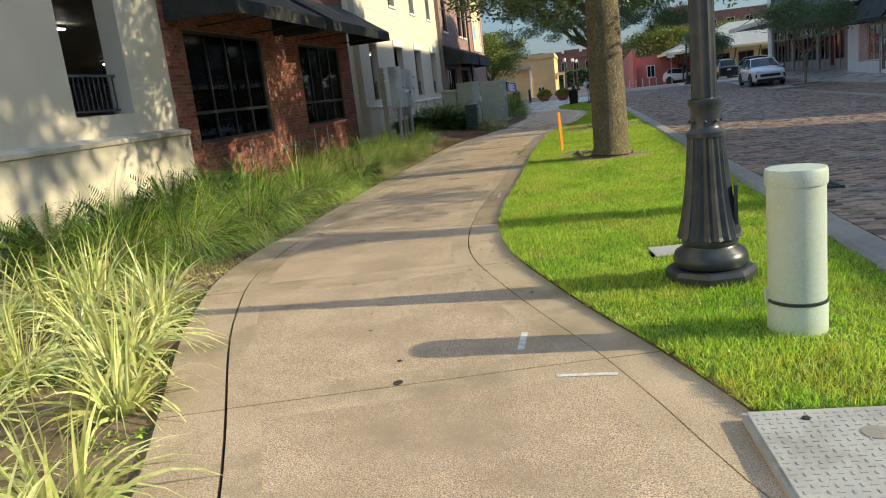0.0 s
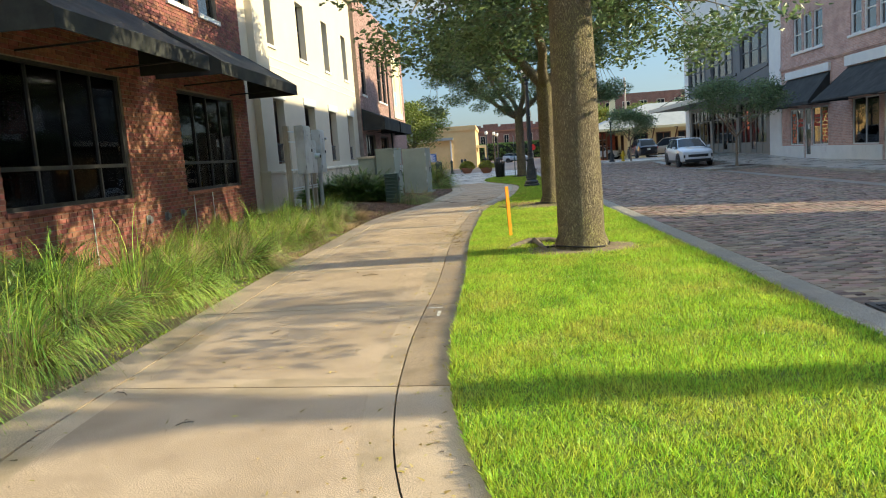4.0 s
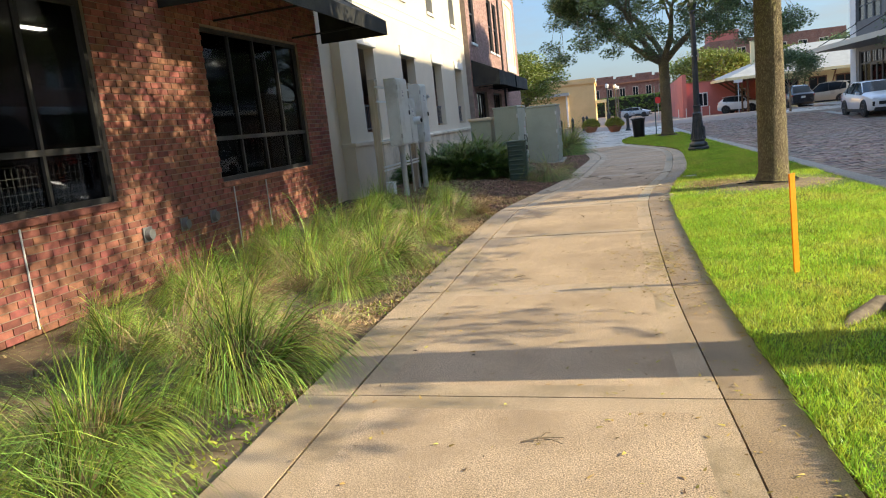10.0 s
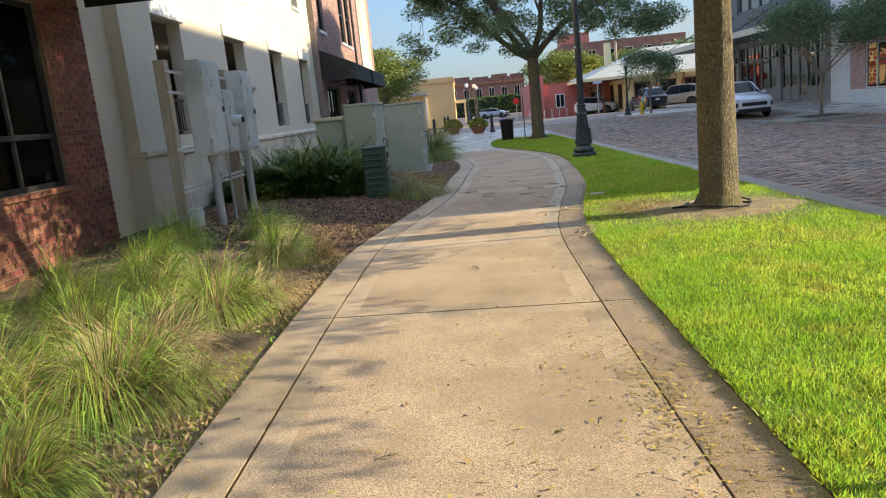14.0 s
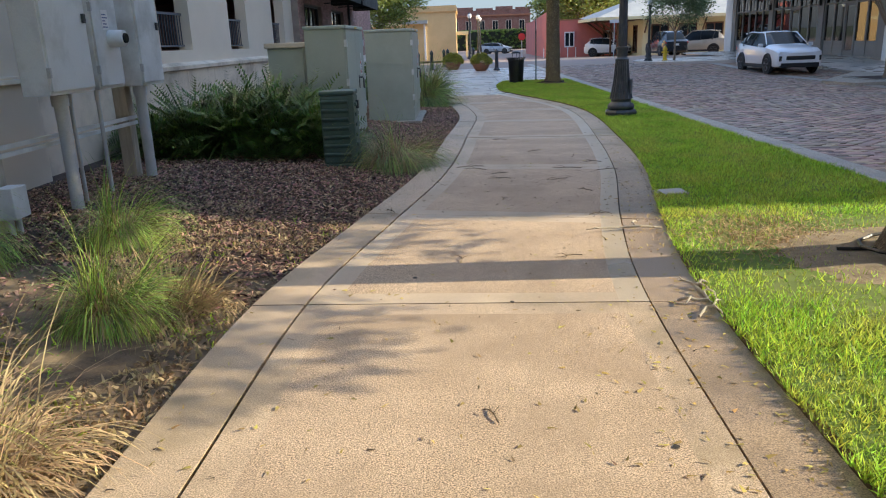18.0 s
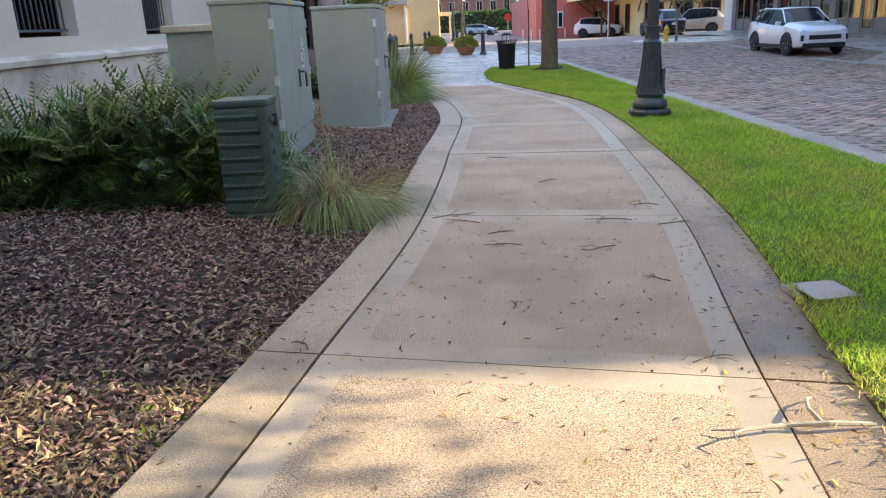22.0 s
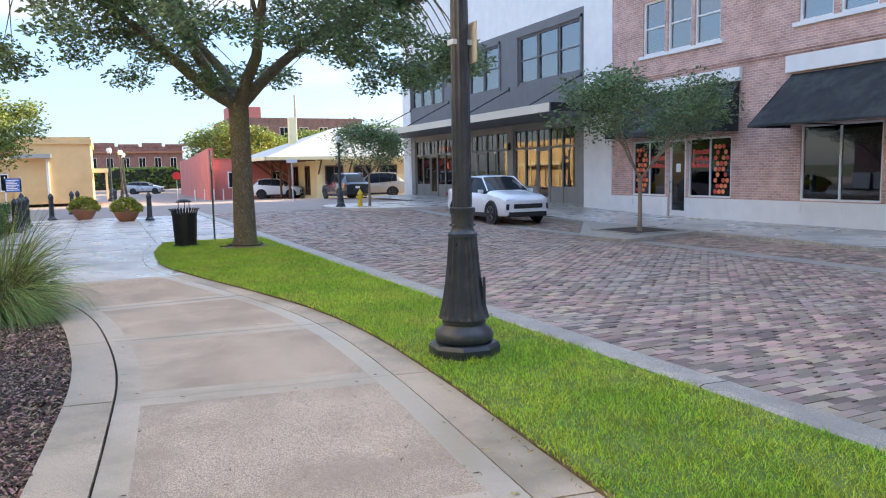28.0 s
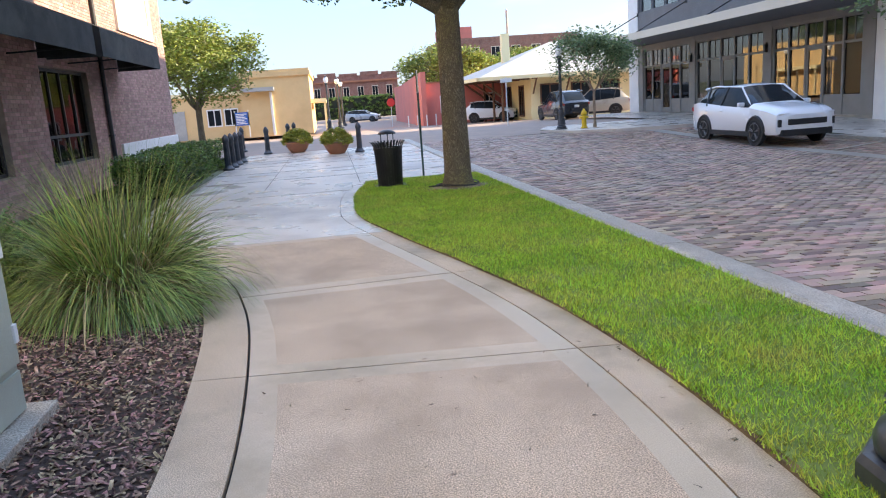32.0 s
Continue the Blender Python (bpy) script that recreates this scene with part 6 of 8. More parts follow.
roots = np.stack([x, y, bed_z(x, y) + g.uniform(0.0, 0.023, n)], 1)
a = g.uniform(0, 2 * math.pi, n)
d = np.stack([np.cos(a), np.sin(a), g.normal(0, 0.45, n)], 1)
d /= np.linalg.norm(d, axis=1, keepdims=True)
side = np.cross(d, np.stack([g.normal(0, 0.3, n), g.normal(0, 0.3, n), np.ones(n)], 1))
side /= np.linalg.norm(side, axis=1, keepdims=True)
up = np.cross(side, d)
ln, wd, th = g.uniform(0.008, 0.034, n)[:, None], g.uniform(0.004, 0.012, n)[:, None], g.uniform(0.003, 0.009, n)[:, None]
v = np.stack([roots - d * ln - side * wd, roots - d * ln * 0.8 + side * wd, roots + d * ln + side * wd * 0.6, roots + d * ln * 0.9 - side * wd, roots + up * th - d * ln * 0.5, roots + up * th + d * ln * 0.5], 1)
quads = np.array([(0, 3, 5, 4), (1, 4, 5, 2), (0, 4, 4, 1), (2, 5, 5, 3)])
tri = np.array([(0, 3, 5), (0, 5, 4), (1, 4, 5), (1, 5, 2), (0, 4, 1), (2, 5, 3)])
f = (tri[None] + 6 * np.arange(n)[:, None, None]).reshape(-1, 3)
tagged(arrays("bark_mulch", v.reshape(-1, 3), f, M["chip"]), "dark reddish-brown bark mulch chips", "mulch", kind="stuff")


def ground_cover(name, n, xs, ys, size, material, label, seed):
    g = np.random.default_rng(seed)
    y = g.uniform(*ys, n)
    b = spline(WALK_L, y) - 0.02
    x = b - np.abs(g.normal(0, xs, n))
    patch = np.array([noise.noise(Vector((px * 1.3, py * 1.3, seed))) for px, py in zip(x, y)])
    x, y = x[patch > -0.02], y[patch > -0.02]
    n = len(x)
    roots = np.stack([x, y, bed_z(x, y)], 1)
    ways = np.stack([g.normal(0, 0.7, n), g.normal(0, 0.7, n), np.full(n, 0.8)], 1)
    v, f = ribbons(roots, ways, g.uniform(0.5, 1.3, n) * size, g.uniform(0.25, 0.4, n) * size, g.uniform(0.5, 1.5, n), 2, seed, 1.0)
    return tagged(arrays(name, v, f, material), label, "ground cover", kind="stuff")


ground_cover("bed_weeds", 9000, 0.55, (3.5, 24), 0.042, M["blade"], "low green weeds along the bed edge", 41)
ground_cover("bed_litter", 34000, 1.0, (7, 24.5), 0.05, M["dry"], "straw litter on the bare bed", 42)

# bare soil rings and root mulch at the trees
for cx, cy, r in ((3.03, 14.4, 0.8), (3.2, 22.4, 0.95), (3.17, 42.0, 0.55)):
    bm = bmesh.new()
    lathe([(r * 1.15, -0.02), (r * 0.95, 0.012), (r * 0.6, 0.045), (0.25, 0.06)], 28, bm, (cx, cy, 0))
    for vv in bm.verts:
        vv.co.z += 0.02 * noise.noise(vv.co * 4)
        vv.co.x = cx + (vv.co.x - cx) * (1.25 + 0.2 * noise.noise(vv.co * 2))
    tagged(part("tree_ring", bm, M["dry_soil"], smooth=True), "mound of bare tan soil round the trunk", "soil mound")
    hose = thing("drip_hose", "black drip hose looped round the trunk", "hose")
    bm = bmesh.new()
    rr = 0.37
    tube(bm, [(cx + rr * math.cos(a_ * 0.5), cy + rr * math.sin(a_ * 0.5), 0.09 + 0.015 * math.sin(a_)) for a_ in range(13)] + [(cx - 0.5, cy + 0.1, 0.06)], 0.012, 6)
    part("pipe", bm, M["black"], hose)

n = 3200
roots = np.stack([2.45 + g.normal(0, 0.36, n), 23.05 + g.normal(0, 0.4, n), np.full(n, 0.03)], 1)
ways = np.stack([g.normal(0, 0.8, n), g.normal(0, 0.8, n), np.full(n, 0.5)], 1)
v, f = ribbons(roots, ways, g.uniform(0.03, 0.06, n), g.uniform(0.005, 0.01, n), g.uniform(0.5, 1.5, n), 2, 77, 1.0)
tagged(arrays("dry_patch", v, f, M["dry"]), "thin straw-coloured grass on a worn spot of the lawn", "dry grass", kind="stuff")

# litter on the walk
n = 2400
y = np.concatenate([g.uniform(6, 22, n // 2), g.normal(16.8, 1.2, n // 4), g.uniform(20, 30, n // 4)])
n = len(y)
a, b = spline(WALK_L, y), spline(WALK_R, y)
u = np.where(g.random(n) < 0.55, 1 - np.abs(g.normal(0, 0.16, n)), g.random(n))
x = a + (b - a) * np.clip(u, 0.02, 0.98)
roots = np.stack([x, y, np.full(n, 0.006)], 1)
t_ = g.uniform(0, 2 * math.pi, n)
ways = np.stack([np.cos(t_), np.sin(t_), g.uniform(0.0, 0.35, n)], 1)
v, f = ribbons(roots, ways, g.uniform(0.015, 0.045, n), g.uniform(0.005, 0.016, n), g.uniform(0.0, 0.6, n), 2, 8, 0.5)
tagged(arrays("leaf_litter", v, f, M["fallen"]), "small yellow and brown fallen leaves on the walk", "leaf litter", kind="stuff")
for i, (x, y, rz, s) in enumerate(((0.25, 13.3, 10, 0.2), (1.05, 22.7, 190, 0.2), (1.3, 23.9, 12, 0.2), (0.75, 25.7, 170, 0.26), (0.55, 26.0, 20, 0.2), (1.35, 25.6, 200, 0.22), (0.2, 22.6, 80, 0.18), (-0.2, 16.8, 25, 0.12), (1.9, 26.6, 160, 0.22), (0.0, 10.5, 70, 0.1), (0.15, 26.5, 15, 0.34), (0.5, 26.3, 150, 0.3), (1.6, 26.2, 165, 0.34), (1.75, 26.05, 10, 0.25), (0.6, 24.6, 75, 0.1), (1.5, 24.9, 140, 0.16), (1.1, 27.6, 30, 0.2), (0.9, 28.9, 170, 0.22), (-0.4, 24.2, 120, 0.14), (0.35, 20.4, 100, 0.14), (0.1, 8.4, 30, 0.1), (-0.5, 9.0, 140, 0.12))):
    tw = thing("fallen_twig", "dry forked grey-brown twig lying on the walk", "twig", (x, y, 0.006), rz, group="fallen twigs")
    rg = random.Random(i)
    bm = bmesh.new()
    tube(bm, [(0, 0, 0.003), (s * 0.4, s * rg.uniform(-0.1, 0.1), 0.009), (s * 0.75, s * rg.uniform(-0.15, 0.15), 0.006), (s, s * 0.05, 0.003)], [0.004, 0.0035, 0.003, 0.0015], 5)
    tube(bm, [(s * 0.4, 0, 0.008), (s * 0.6, s * 0.2, 0.02), (s * 0.75, s * 0.34, 0.008)], [0.003, 0.0025, 0.0012], 5)
    tube(bm, [(s * 0.55, 0, 0.008), (s * 0.7, -s * 0.16, 0.018), (s * 0.92, -s * 0.26, 0.004)], [0.0025, 0.002, 0.0012], 5)
    part("stick", bm, M["twig"], tw)

# pale broken branches
for i, (x, y, rz, s) in enumerate(((1.55, 23.35, 168, 0.42), (1.55, 21.55, 35, 0.22), (1.6, 21.8, 80, 0.15), (1.5, 21.7, 330, 0.14), (1.62, 21.95, 120, 0.15))):
    tw = thing("broken_branch", "bleached forked branch lying at the lawn edge", "branch", (x, y, 0.006), rz, group="broken branches")
    bm = bmesh.new()
    tube(bm, [(-s * 0.5, -s * 0.12, 0.01), (-s * 0.1, 0.0, 0.03), (s * 0.25, s * 0.04, 0.02), (s * 0.6, s * 0.2, 0.03), (s * 0.85, s * 0.17, 0.012)], [0.008, 0.011, 0.009, 0.006, 0.003], 7)
    part("stick", bm, M["bleached"], tw)
    bm = bmesh.new()
    tube(bm, [(-s * 0.05, 0.0, 0.03), (s * 0.02, -s * 0.16, 0.045), (-s * 0.02, -s * 0.4, 0.03), (-s * 0.1, -s * 0.52, 0.012)], [0.010, 0.008, 0.006, 0.003], 7)
    part("side_twig", bm, M["bleached"], tw)
    bm = bmesh.new()
    tube(bm, [(s * 0.6, s * 0.2, 0.03), (s * 0.7, s * 0.34, 0.05), (s * 0.68, s * 0.44, 0.035)], [0.005, 0.004, 0.002], 5)
    part("side_twig", bm, M["bleached"], tw)

# dark leaf bits on the shaded slabs
n = 1200
y = np.concatenate([g.normal(25.6, 1.2, n // 2), g.uniform(22, 34, n // 3), g.uniform(6, 22, n // 6)])
n = len(y)
a, b = spline(WALK_L, y), spline(WALK_R, y)
x = a + (b - a) * np.clip(g.random(n) * 1.1, 0.02, 0.98)
t_ = g.uniform(0, 2 * math.pi, n)
ways = np.stack([np.cos(t_), np.sin(t_), g.uniform(0.0, 0.3, n)], 1)
v, f = ribbons(np.stack([x, y, np.full(n, 0.005)], 1), ways, g.uniform(0.012, 0.05, n), g.uniform(0.004, 0.012, n), g.uniform(0.0, 0.6, n), 2, 9, 0.5)
tagged(arrays("leaf_crumbs", v, f, M["leafbit"]), "dark shrivelled leaf crumbs strewn on the walk", "leaf litter", kind="stuff")

# marks on the slabs
def splash(name, cx, cy, rx, ry, seed, material, label, category, z=0.0045, n=26, kind="structure"):
    rg = random.Random(seed)
    ph = [rg.uniform(0, 6.28) for _ in range(4)]
    bm = bmesh.new()
    ring = []
    for i in range(n):
        a_ = 2 * math.pi * i / n
        k = 1 + 0.12 * math.sin(2 * a_ + ph[0]) + 0.06 * math.sin(3 * a_ + ph[1])
        ring.append(bm.verts.new((cx + rx * k * math.cos(a_), cy + ry * k * math.sin(a_), z)))
    bm.faces.new(ring)
    return tagged(part(name, bm, material), label, category, kind=kind)


for i, (x0, x1, y0, y1) in enumerate(((2.135, 2.175, 4.92, 5.22), (2.37, 2.68, 4.505, 4.54), (1.26, 1.39, 11.19, 11.22), (1.36, 1.39, 10.85, 11.05))):
    part_ob = tagged(part("chalk_mark", boxes((x0, x1, y0, y1, 0.0035, 0.0048), bevel=0.0), M["chalk"]), "short worn stroke of white marking paint", "marking", kind="structure")
for i, (x, y, r) in enumerate(((1.53, 4.5, 0.03), (1.46, 4.82, 0.017), (1.12, 5.39, 0.012), (0.62, 6.62, 0.014), (1.02, 5.77, 0.01), (0.3, 9.9, 0.012), (0.6, 12.2, 0.011), (-0.2, 14.6, 0.013), (0.9, 15.4, 0.01), (0.5, 21.8, 0.015), (-0.1, 22.3, 0.018), (0.95, 22.9, 0.012), (0.45, 19.1, 0.012), (1.0, 20.2, 0.014), (0.2, 17.2, 0.01))):
    splash("dark_spot", x, y, r, r * 1.1, 500 + i, M["gum"], "small dark gum spot on the walk", "spot", z=0.004, n=12)

# old surface root and edging by the large oak
rt = thing("surface_root", "grey weathered root breaking the soil beside the oak", "root", (2.04, 14.75, 0.03))
bm = bmesh.new()
tube(bm, [(-0.1, -0.1, -0.07), (0.08, 0.16, -0.01), (0.3, 0.4, 0.02), (0.62, 0.45, 0.025), (0.9, 0.15, -0.01), (1.0, -0.1, -0.07)], [0.03, 0.05, 0.06, 0.06, 0.05, 0.03], 10)
for vv in bm.verts:
    vv.co += Vector((1, 1, 0.6)) * 0.03 * noise.noise(vv.co * 7)
part("main_root", bm, M["root"], rt, smooth=50)
bm = bmesh.new()
tube(bm, [(0.40, 0.42, 0.05), (0.46, 0.0, 0.03), (0.52, -0.35, 0.0), (0.54, -0.5, -0.05)], [0.045, 0.04, 0.03, 0.015], 8)
for vv in bm.verts:
    vv.co += Vector((1, 1, 0.5)) * 0.02 * noise.noise(vv.co * 9)
part("side_root", bm, M["root"], rt, smooth=50)

# heap of clipped grass on the edge band
n = 260
y = 17.2 + g.normal(0, 0.45, n)
x = 1.16 + g.normal(0, 0.09, n)
t_ = g.uniform(0, 2 * math.pi, n)
v, f = ribbons(np.stack([x, y, g.uniform(0.004, 0.02, n)], 1), np.stack([np.cos(t_), np.sin(t_), g.uniform(0, 0.3, n)], 1), g.uniform(0.03, 0.08, n), g.uniform(0.004, 0.01, n), g.uniform(0.1, 0.8, n), 2, 10, 0.5)
tagged(arrays("grass_clippings", v, f, M["fallen"]), "small heap of yellowing clippings on the walk edge", "leaf litter", kind="stuff")


# ---- street furniture and utilities ----
def street_lamp(at, rz=0.0, label="black fluted cast-iron street lamp with a frosted globe", full=True):
    root = thing("street_lamp", label, "street lamp", at, rz, group="street lamps")
    part("plinth", lathe([(0.30, -0.03), (0.30, 0.10), (0.28, 0.13), (0.25, 0.135)], 8), M["iron"], root)
    part("base_ring", lathe([(0.21, 0.13), (0.24, 0.15), (0.245, 0.19), (0.23, 0.235), (0.18, 0.27), (0.175, 0.285), (0.185, 0.30), (0.18, 0.325), (0.15, 0.335)], 28), M["iron"], root, smooth=50)
    part("fluted_skirt", lathe([(0.215, 0.335), (0.205, 0.36), (0.18, 0.47), (0.155, 0.62), (0.135, 0.80), (0.122, 0.96), (0.118, 1.02)], 40, flute=0.085), M["iron"], root)
    part("collar", lathe([(0.098, 1.0), (0.125, 1.01), (0.125, 1.04), (0.10, 1.06), (0.092, 1.08), (0.095, 1.20), (0.108, 1.22), (0.108, 1.25), (0.085, 1.26)], 24), M["iron"], root, smooth=50)
    for i in range(8):
        a = math.pi * i / 4
        bm = bmesh.new()
        bmesh.ops.create_uvsphere(bm, u_segments=6, v_segments=4, radius=0.012, matrix=Matrix.Translation((0.098 * math.cos(a), 0.098 * math.sin(a), 1.11)))
        part("bolt", bm, M["iron"], root)
    part("hatch", boxes((-0.07, 0.07, -0.185, -0.16, 0.42, 0.68), bevel=0.004), M["iron"], root)
    part("shaft", lathe([(0.082, 1.25), (0.075, 2.4), (0.062, 3.7)], 24, flute=0.07), M["iron"], root)
    part("capital", lathe([(0.06, 3.68), (0.085, 3.72), (0.085, 3.76), (0.065, 3.8), (0.10, 3.86), (0.13, 3.92), (0.13, 3.97), (0.10, 3.98)], 20), M["iron"], root, smooth=50)
    globe = part("globe", lathe([(0.10, 3.98), (0.16, 4.08), (0.185, 4.2), (0.17, 4.33), (0.12, 4.43)], 20), M["globe"], root, "frosted white globe", smooth=True)
    part("finial", lathe([(0.14, 4.42), (0.13, 4.46), (0.05, 4.51), (0.03, 4.55), (0.035, 4.58), (0.012, 4.65), (0.004, 4.7)], 14), M["iron"], globe, smooth=50)
    return root


lampA = street_lamp((3.38, 6.08, 0.0))
lampA.matrix_basis = pose(3.38, 6.08, 0.0, 0, -0.7, 80)
lampB = street_lamp((3.18, 31.62, 0.0), 62)
street_lamp((10.1, 57.8, 0.0), label="black cast-iron street lamp at the street corner").scale = (0.8, 0.8, 0.72)
for p in ((1.0, 79, 0), (1.75, 83, 0), (2.1, 90, 0)):
    street_lamp(p, label="distant black street lamp with a white globe").scale = (0.9, 0.9, 0.78)
sg = thing("parking_sign", "back of a tan metal sign clamped to the lamp post", "sign", (3.18, 31.62, 2.58))
part("plate", boxes((0.09, 0.098, -0.12, 0.12, -0.16, 0.16), bevel=0.003), M["stucco"], sg)
part("clamp", boxes((-0.085, 0.09, -0.05, 0.05, -0.02, 0.02)), M["galv"], sg)

post = thing("utility_post", "pale green plastic utility marker post with a cap", "utility post", (3.65, 5.0, -0.04))
part("lower_sleeve", lathe([(0.15, 0), (0.15, 0.24), (0.146, 0.25)], 28), M["palegreen"], post, smooth=40)
part("body", lathe([(0.145, 0.25), (0.143, 0.86)], 28), M["palegreen"], post, smooth=40)
part("cap", lathe([(0.15, 0.86), (0.152, 0.87), (0.152, 0.925), (0.146, 0.945), (0.05, 0.95)], 28), M["palegreen"], post, smooth=40)
part("band", lathe([(0.1535, 0.235), (0.1535, 0.25), (0.148, 0.252)], 28), M["iron"], post, "dark joint band")
part("seam_clip", boxes((-0.16, -0.14, -0.02, 0.02, 0.22, 0.3)), M["palegreen"], post)

vault = thing("vault_cover", "grey diamond-plate utility vault cover set in the grass", "vault cover", (3.64, 3.46, 0.03), 3)
part("collar", boxes((-0.45, 0.45, -0.54, 0.54, -0.12, 0.004)), M["lidgrey"], vault)
part("lid", boxes((-0.435, 0.435, -0.525, 0.525, 0.004, 0.018), bevel=0.004), M["lidgrey"], vault)
bm = bmesh.new()
for i in range(22):
    for j in range(26):
        x, y = -0.41 + i * 0.039, -0.49 + j * 0.039
        o = 0.011
        if (i + j) % 2:
            box(bm, x - o, x + o, y - 0.003, y + 0.003, 0.017, 0.0205)
        else:
            box(bm, x - 0.003, x + 0.003, y - o, y + o, 0.017, 0.0205)
tagged(part("tread", bm, M["lidgrey"], vault), kind="stuff")
part("lift_hole", lathe([(0.055, 0.0185), (0.055, 0.0215), (0.03, 0.022)], 16, at=(-0.02, 0.3, 0)), M["gutter"], vault)
for x in (-0.38, 0.38):
    part("bolt", lathe([(0.018, 0.018), (0.018, 0.024), (0.008, 0.025)], 6, at=(x * 0.6, 0.44, 0)), M["alloy"], vault)
for x, y, s, label in ((3.23, 6.95, 0.17, "small grey square valve cover in the grass"), (2.2, 24.6, 0.12, "small tan valve cover beside the walk")):
    vb = thing("valve_cover", label, "valve cover", (x, y, 0.01), 8)
    part("frame", boxes((-s - 0.03, s + 0.03, -s - 0.03, s + 0.03, -0.05, 0.02)), M["lidgrey"], vb)
    part("lid", boxes((-s, s, -s, s, 0.02, 0.03), bevel=0.005), M["lidgrey"], vb)

stake = thing("marker_stake", "thin bright orange fibreglass marker stake in the lawn", "marker stake", (2.12, 16.25, -0.06), 42)
bm = boxes((-0.032, 0.032, -0.006, 0.006, 0, 0.89), bevel=0.002)
bmesh.ops.rotate(bm, verts=bm.verts, matrix=Matrix.Rotation(radians(-2.5), 3, "Y"))
part("strip", bm, M["orange"], stake)

# meters on a post frame
mf = thing("meter_stand", "weathered posts and struts carrying electric cabinets", "meter stand")
for y, w in ((23.2, 0.07), (25.6, 0.07)):
    part("post", boxes((-3.44, -3.44 + 2 * w, y - w, y + w, -0.1, 2.42), bevel=0.006), M["timber"], mf)
for z in (0.74, 0.80, 1.28, 2.0, 2.26):
    part("strut", boxes((-3.31, -3.285, 23.12, 25.7, z, z + 0.035)), M["galv"], mf)


def cabinet(name, y0, y1, z0, z1, label, x0=-3.29, x1=-3.06):
    c = thing(name, label, "electric cabinet", group="electric cabinets")
    part("body", boxes((x0, x1, y0, y1, z0, z1), bevel=0.008), M["galv"], c)
    d = part("door", boxes((x1, x1 + 0.02, y0 + 0.02, y1 - 0.02, z0 + 0.03, z1 - 0.03), bevel=0.006), M["galv"], c)
    part("latch", boxes((x1 + 0.02, x1 + 0.045, y1 - 0.09, y1 - 0.05, (z0 + z1) / 2 - 0.06, (z0 + z1) / 2 + 0.02), bevel=0.005), M["alloy"], d)
    for z in (z0 + 0.18, z1 - 0.18):
        part("hinge", boxes((x1, x1 + 0.03, y0 - 0.004, y0 + 0.02, z - 0.04, z + 0.04)), M["pipe"], d)
    part("placard", boxes((x1 + 0.02, x1 + 0.023, (y0 + y1) / 2 - 0.07, (y0 + y1) / 2 + 0.06, z1 - 0.38, z1 - 0.2)), M["sticker"], d)
    part("placard_bars", boxes(*[(x1 + 0.023, x1 + 0.025, (y0 + y1) / 2 - 0.055, (y0 + y1) / 2 + 0.04 - 0.02 * (i % 3), z1 - 0.36 + i * 0.028, z1 - 0.35 + i * 0.028) for i in range(5)]), M["ink"], d)
    return c


cabinet("electric_cabinet", 23.68, 24.42, 1.17, 2.44, "large grey steel electric cabinet on the post frame")
mb = cabinet("meter_box", 24.66, 25.18, 1.16, 2.08, "grey meter box with a round glass meter", x1=-3.13)
meter = bmesh.new()
bmesh.ops.create_cone(meter, cap_ends=True, segments=20, radius1=0.085, radius2=0.075, depth=0.16, matrix=Matrix.Translation((-3.05, 24.98, 1.62)) @ Matrix.Rotation(radians(90), 4, "Y"))
mm = part("meter", meter, M["galv"], mb, smooth=40)
meter = bmesh.new()
bmesh.ops.create_cone(meter, cap_ends=True, segments=16, radius1=0.05, radius2=0.045, depth=0.03, matrix=Matrix.Translation((-2.965, 24.98, 1.62)) @ Matrix.Rotation(radians(90), 4, "Y"))
part("dial", meter, M["carglass"], mm)
cabinet("electric_cabinet", 25.44, 26.0, 1.15, 2.38, "grey steel disconnect cabinet with a side lever")
lever = thing("switch_lever", "grey switch lever on the cabinet side", "lever")
bm = bmesh.new()
tube(bm, [(-3.12, 26.01, 1.9), (-3.08, 26.05, 2.0), (-3.05, 26.06, 2.1)], 0.018, 8)
tube(bm, [(-3.12, 26.0, 1.7), (-3.1, 26.03, 1.62), (-3.1, 26.04, 1.5)], 0.012, 8)
tube(bm, [(-3.08, 26.06, 2.1), (-3.0, 26.06, 2.13)], 0.035, 10)
part("handle", bm, M["pipe"], lever)
for name, x, y, z1, r in (("conduit", -3.16, 23.98, 1.17, 0.055), ("conduit", -3.2, 24.22, 1.17, 0.018), ("conduit", -3.2, 24.72, 1.16, 0.02), ("conduit", -3.16, 25.58, 1.15, 0.055)):
    c = thing(name, "grey plastic conduit rising into a cabinet", "conduit", group="conduits")
    bm = bmesh.new()
    tube(bm, [(x, y, -0.06), (x, y, z1)], r, 12)
    part("pipe", bm, M["pipe"], c, smooth=40)
    part("coupling", lathe([(r * 1.25, z1 - 0.1), (r * 1.25, z1 - 0.01)], 14, at=(x, y, 0)), M["pipe"], c, smooth=40)
jb = thing("junction_box", "small grey junction box at the foot of a post", "junction box", (-3.22, 23.15, 0.3))
part("body", boxes((-0.06, 0.08, -0.1, 0.1, 0.0, 0.24), bevel=0.008), M["galv"], jb)
part("stub", lathe([(0.022, -0.2), (0.022, 0.0)], 10, at=(0, -0.05, 0)), M["pipe"], jb)
part("stub", lathe([(0.022, -0.2), (0.022, 0.0)], 10, at=(0, 0.05, 0)), M["pipe"], jb)


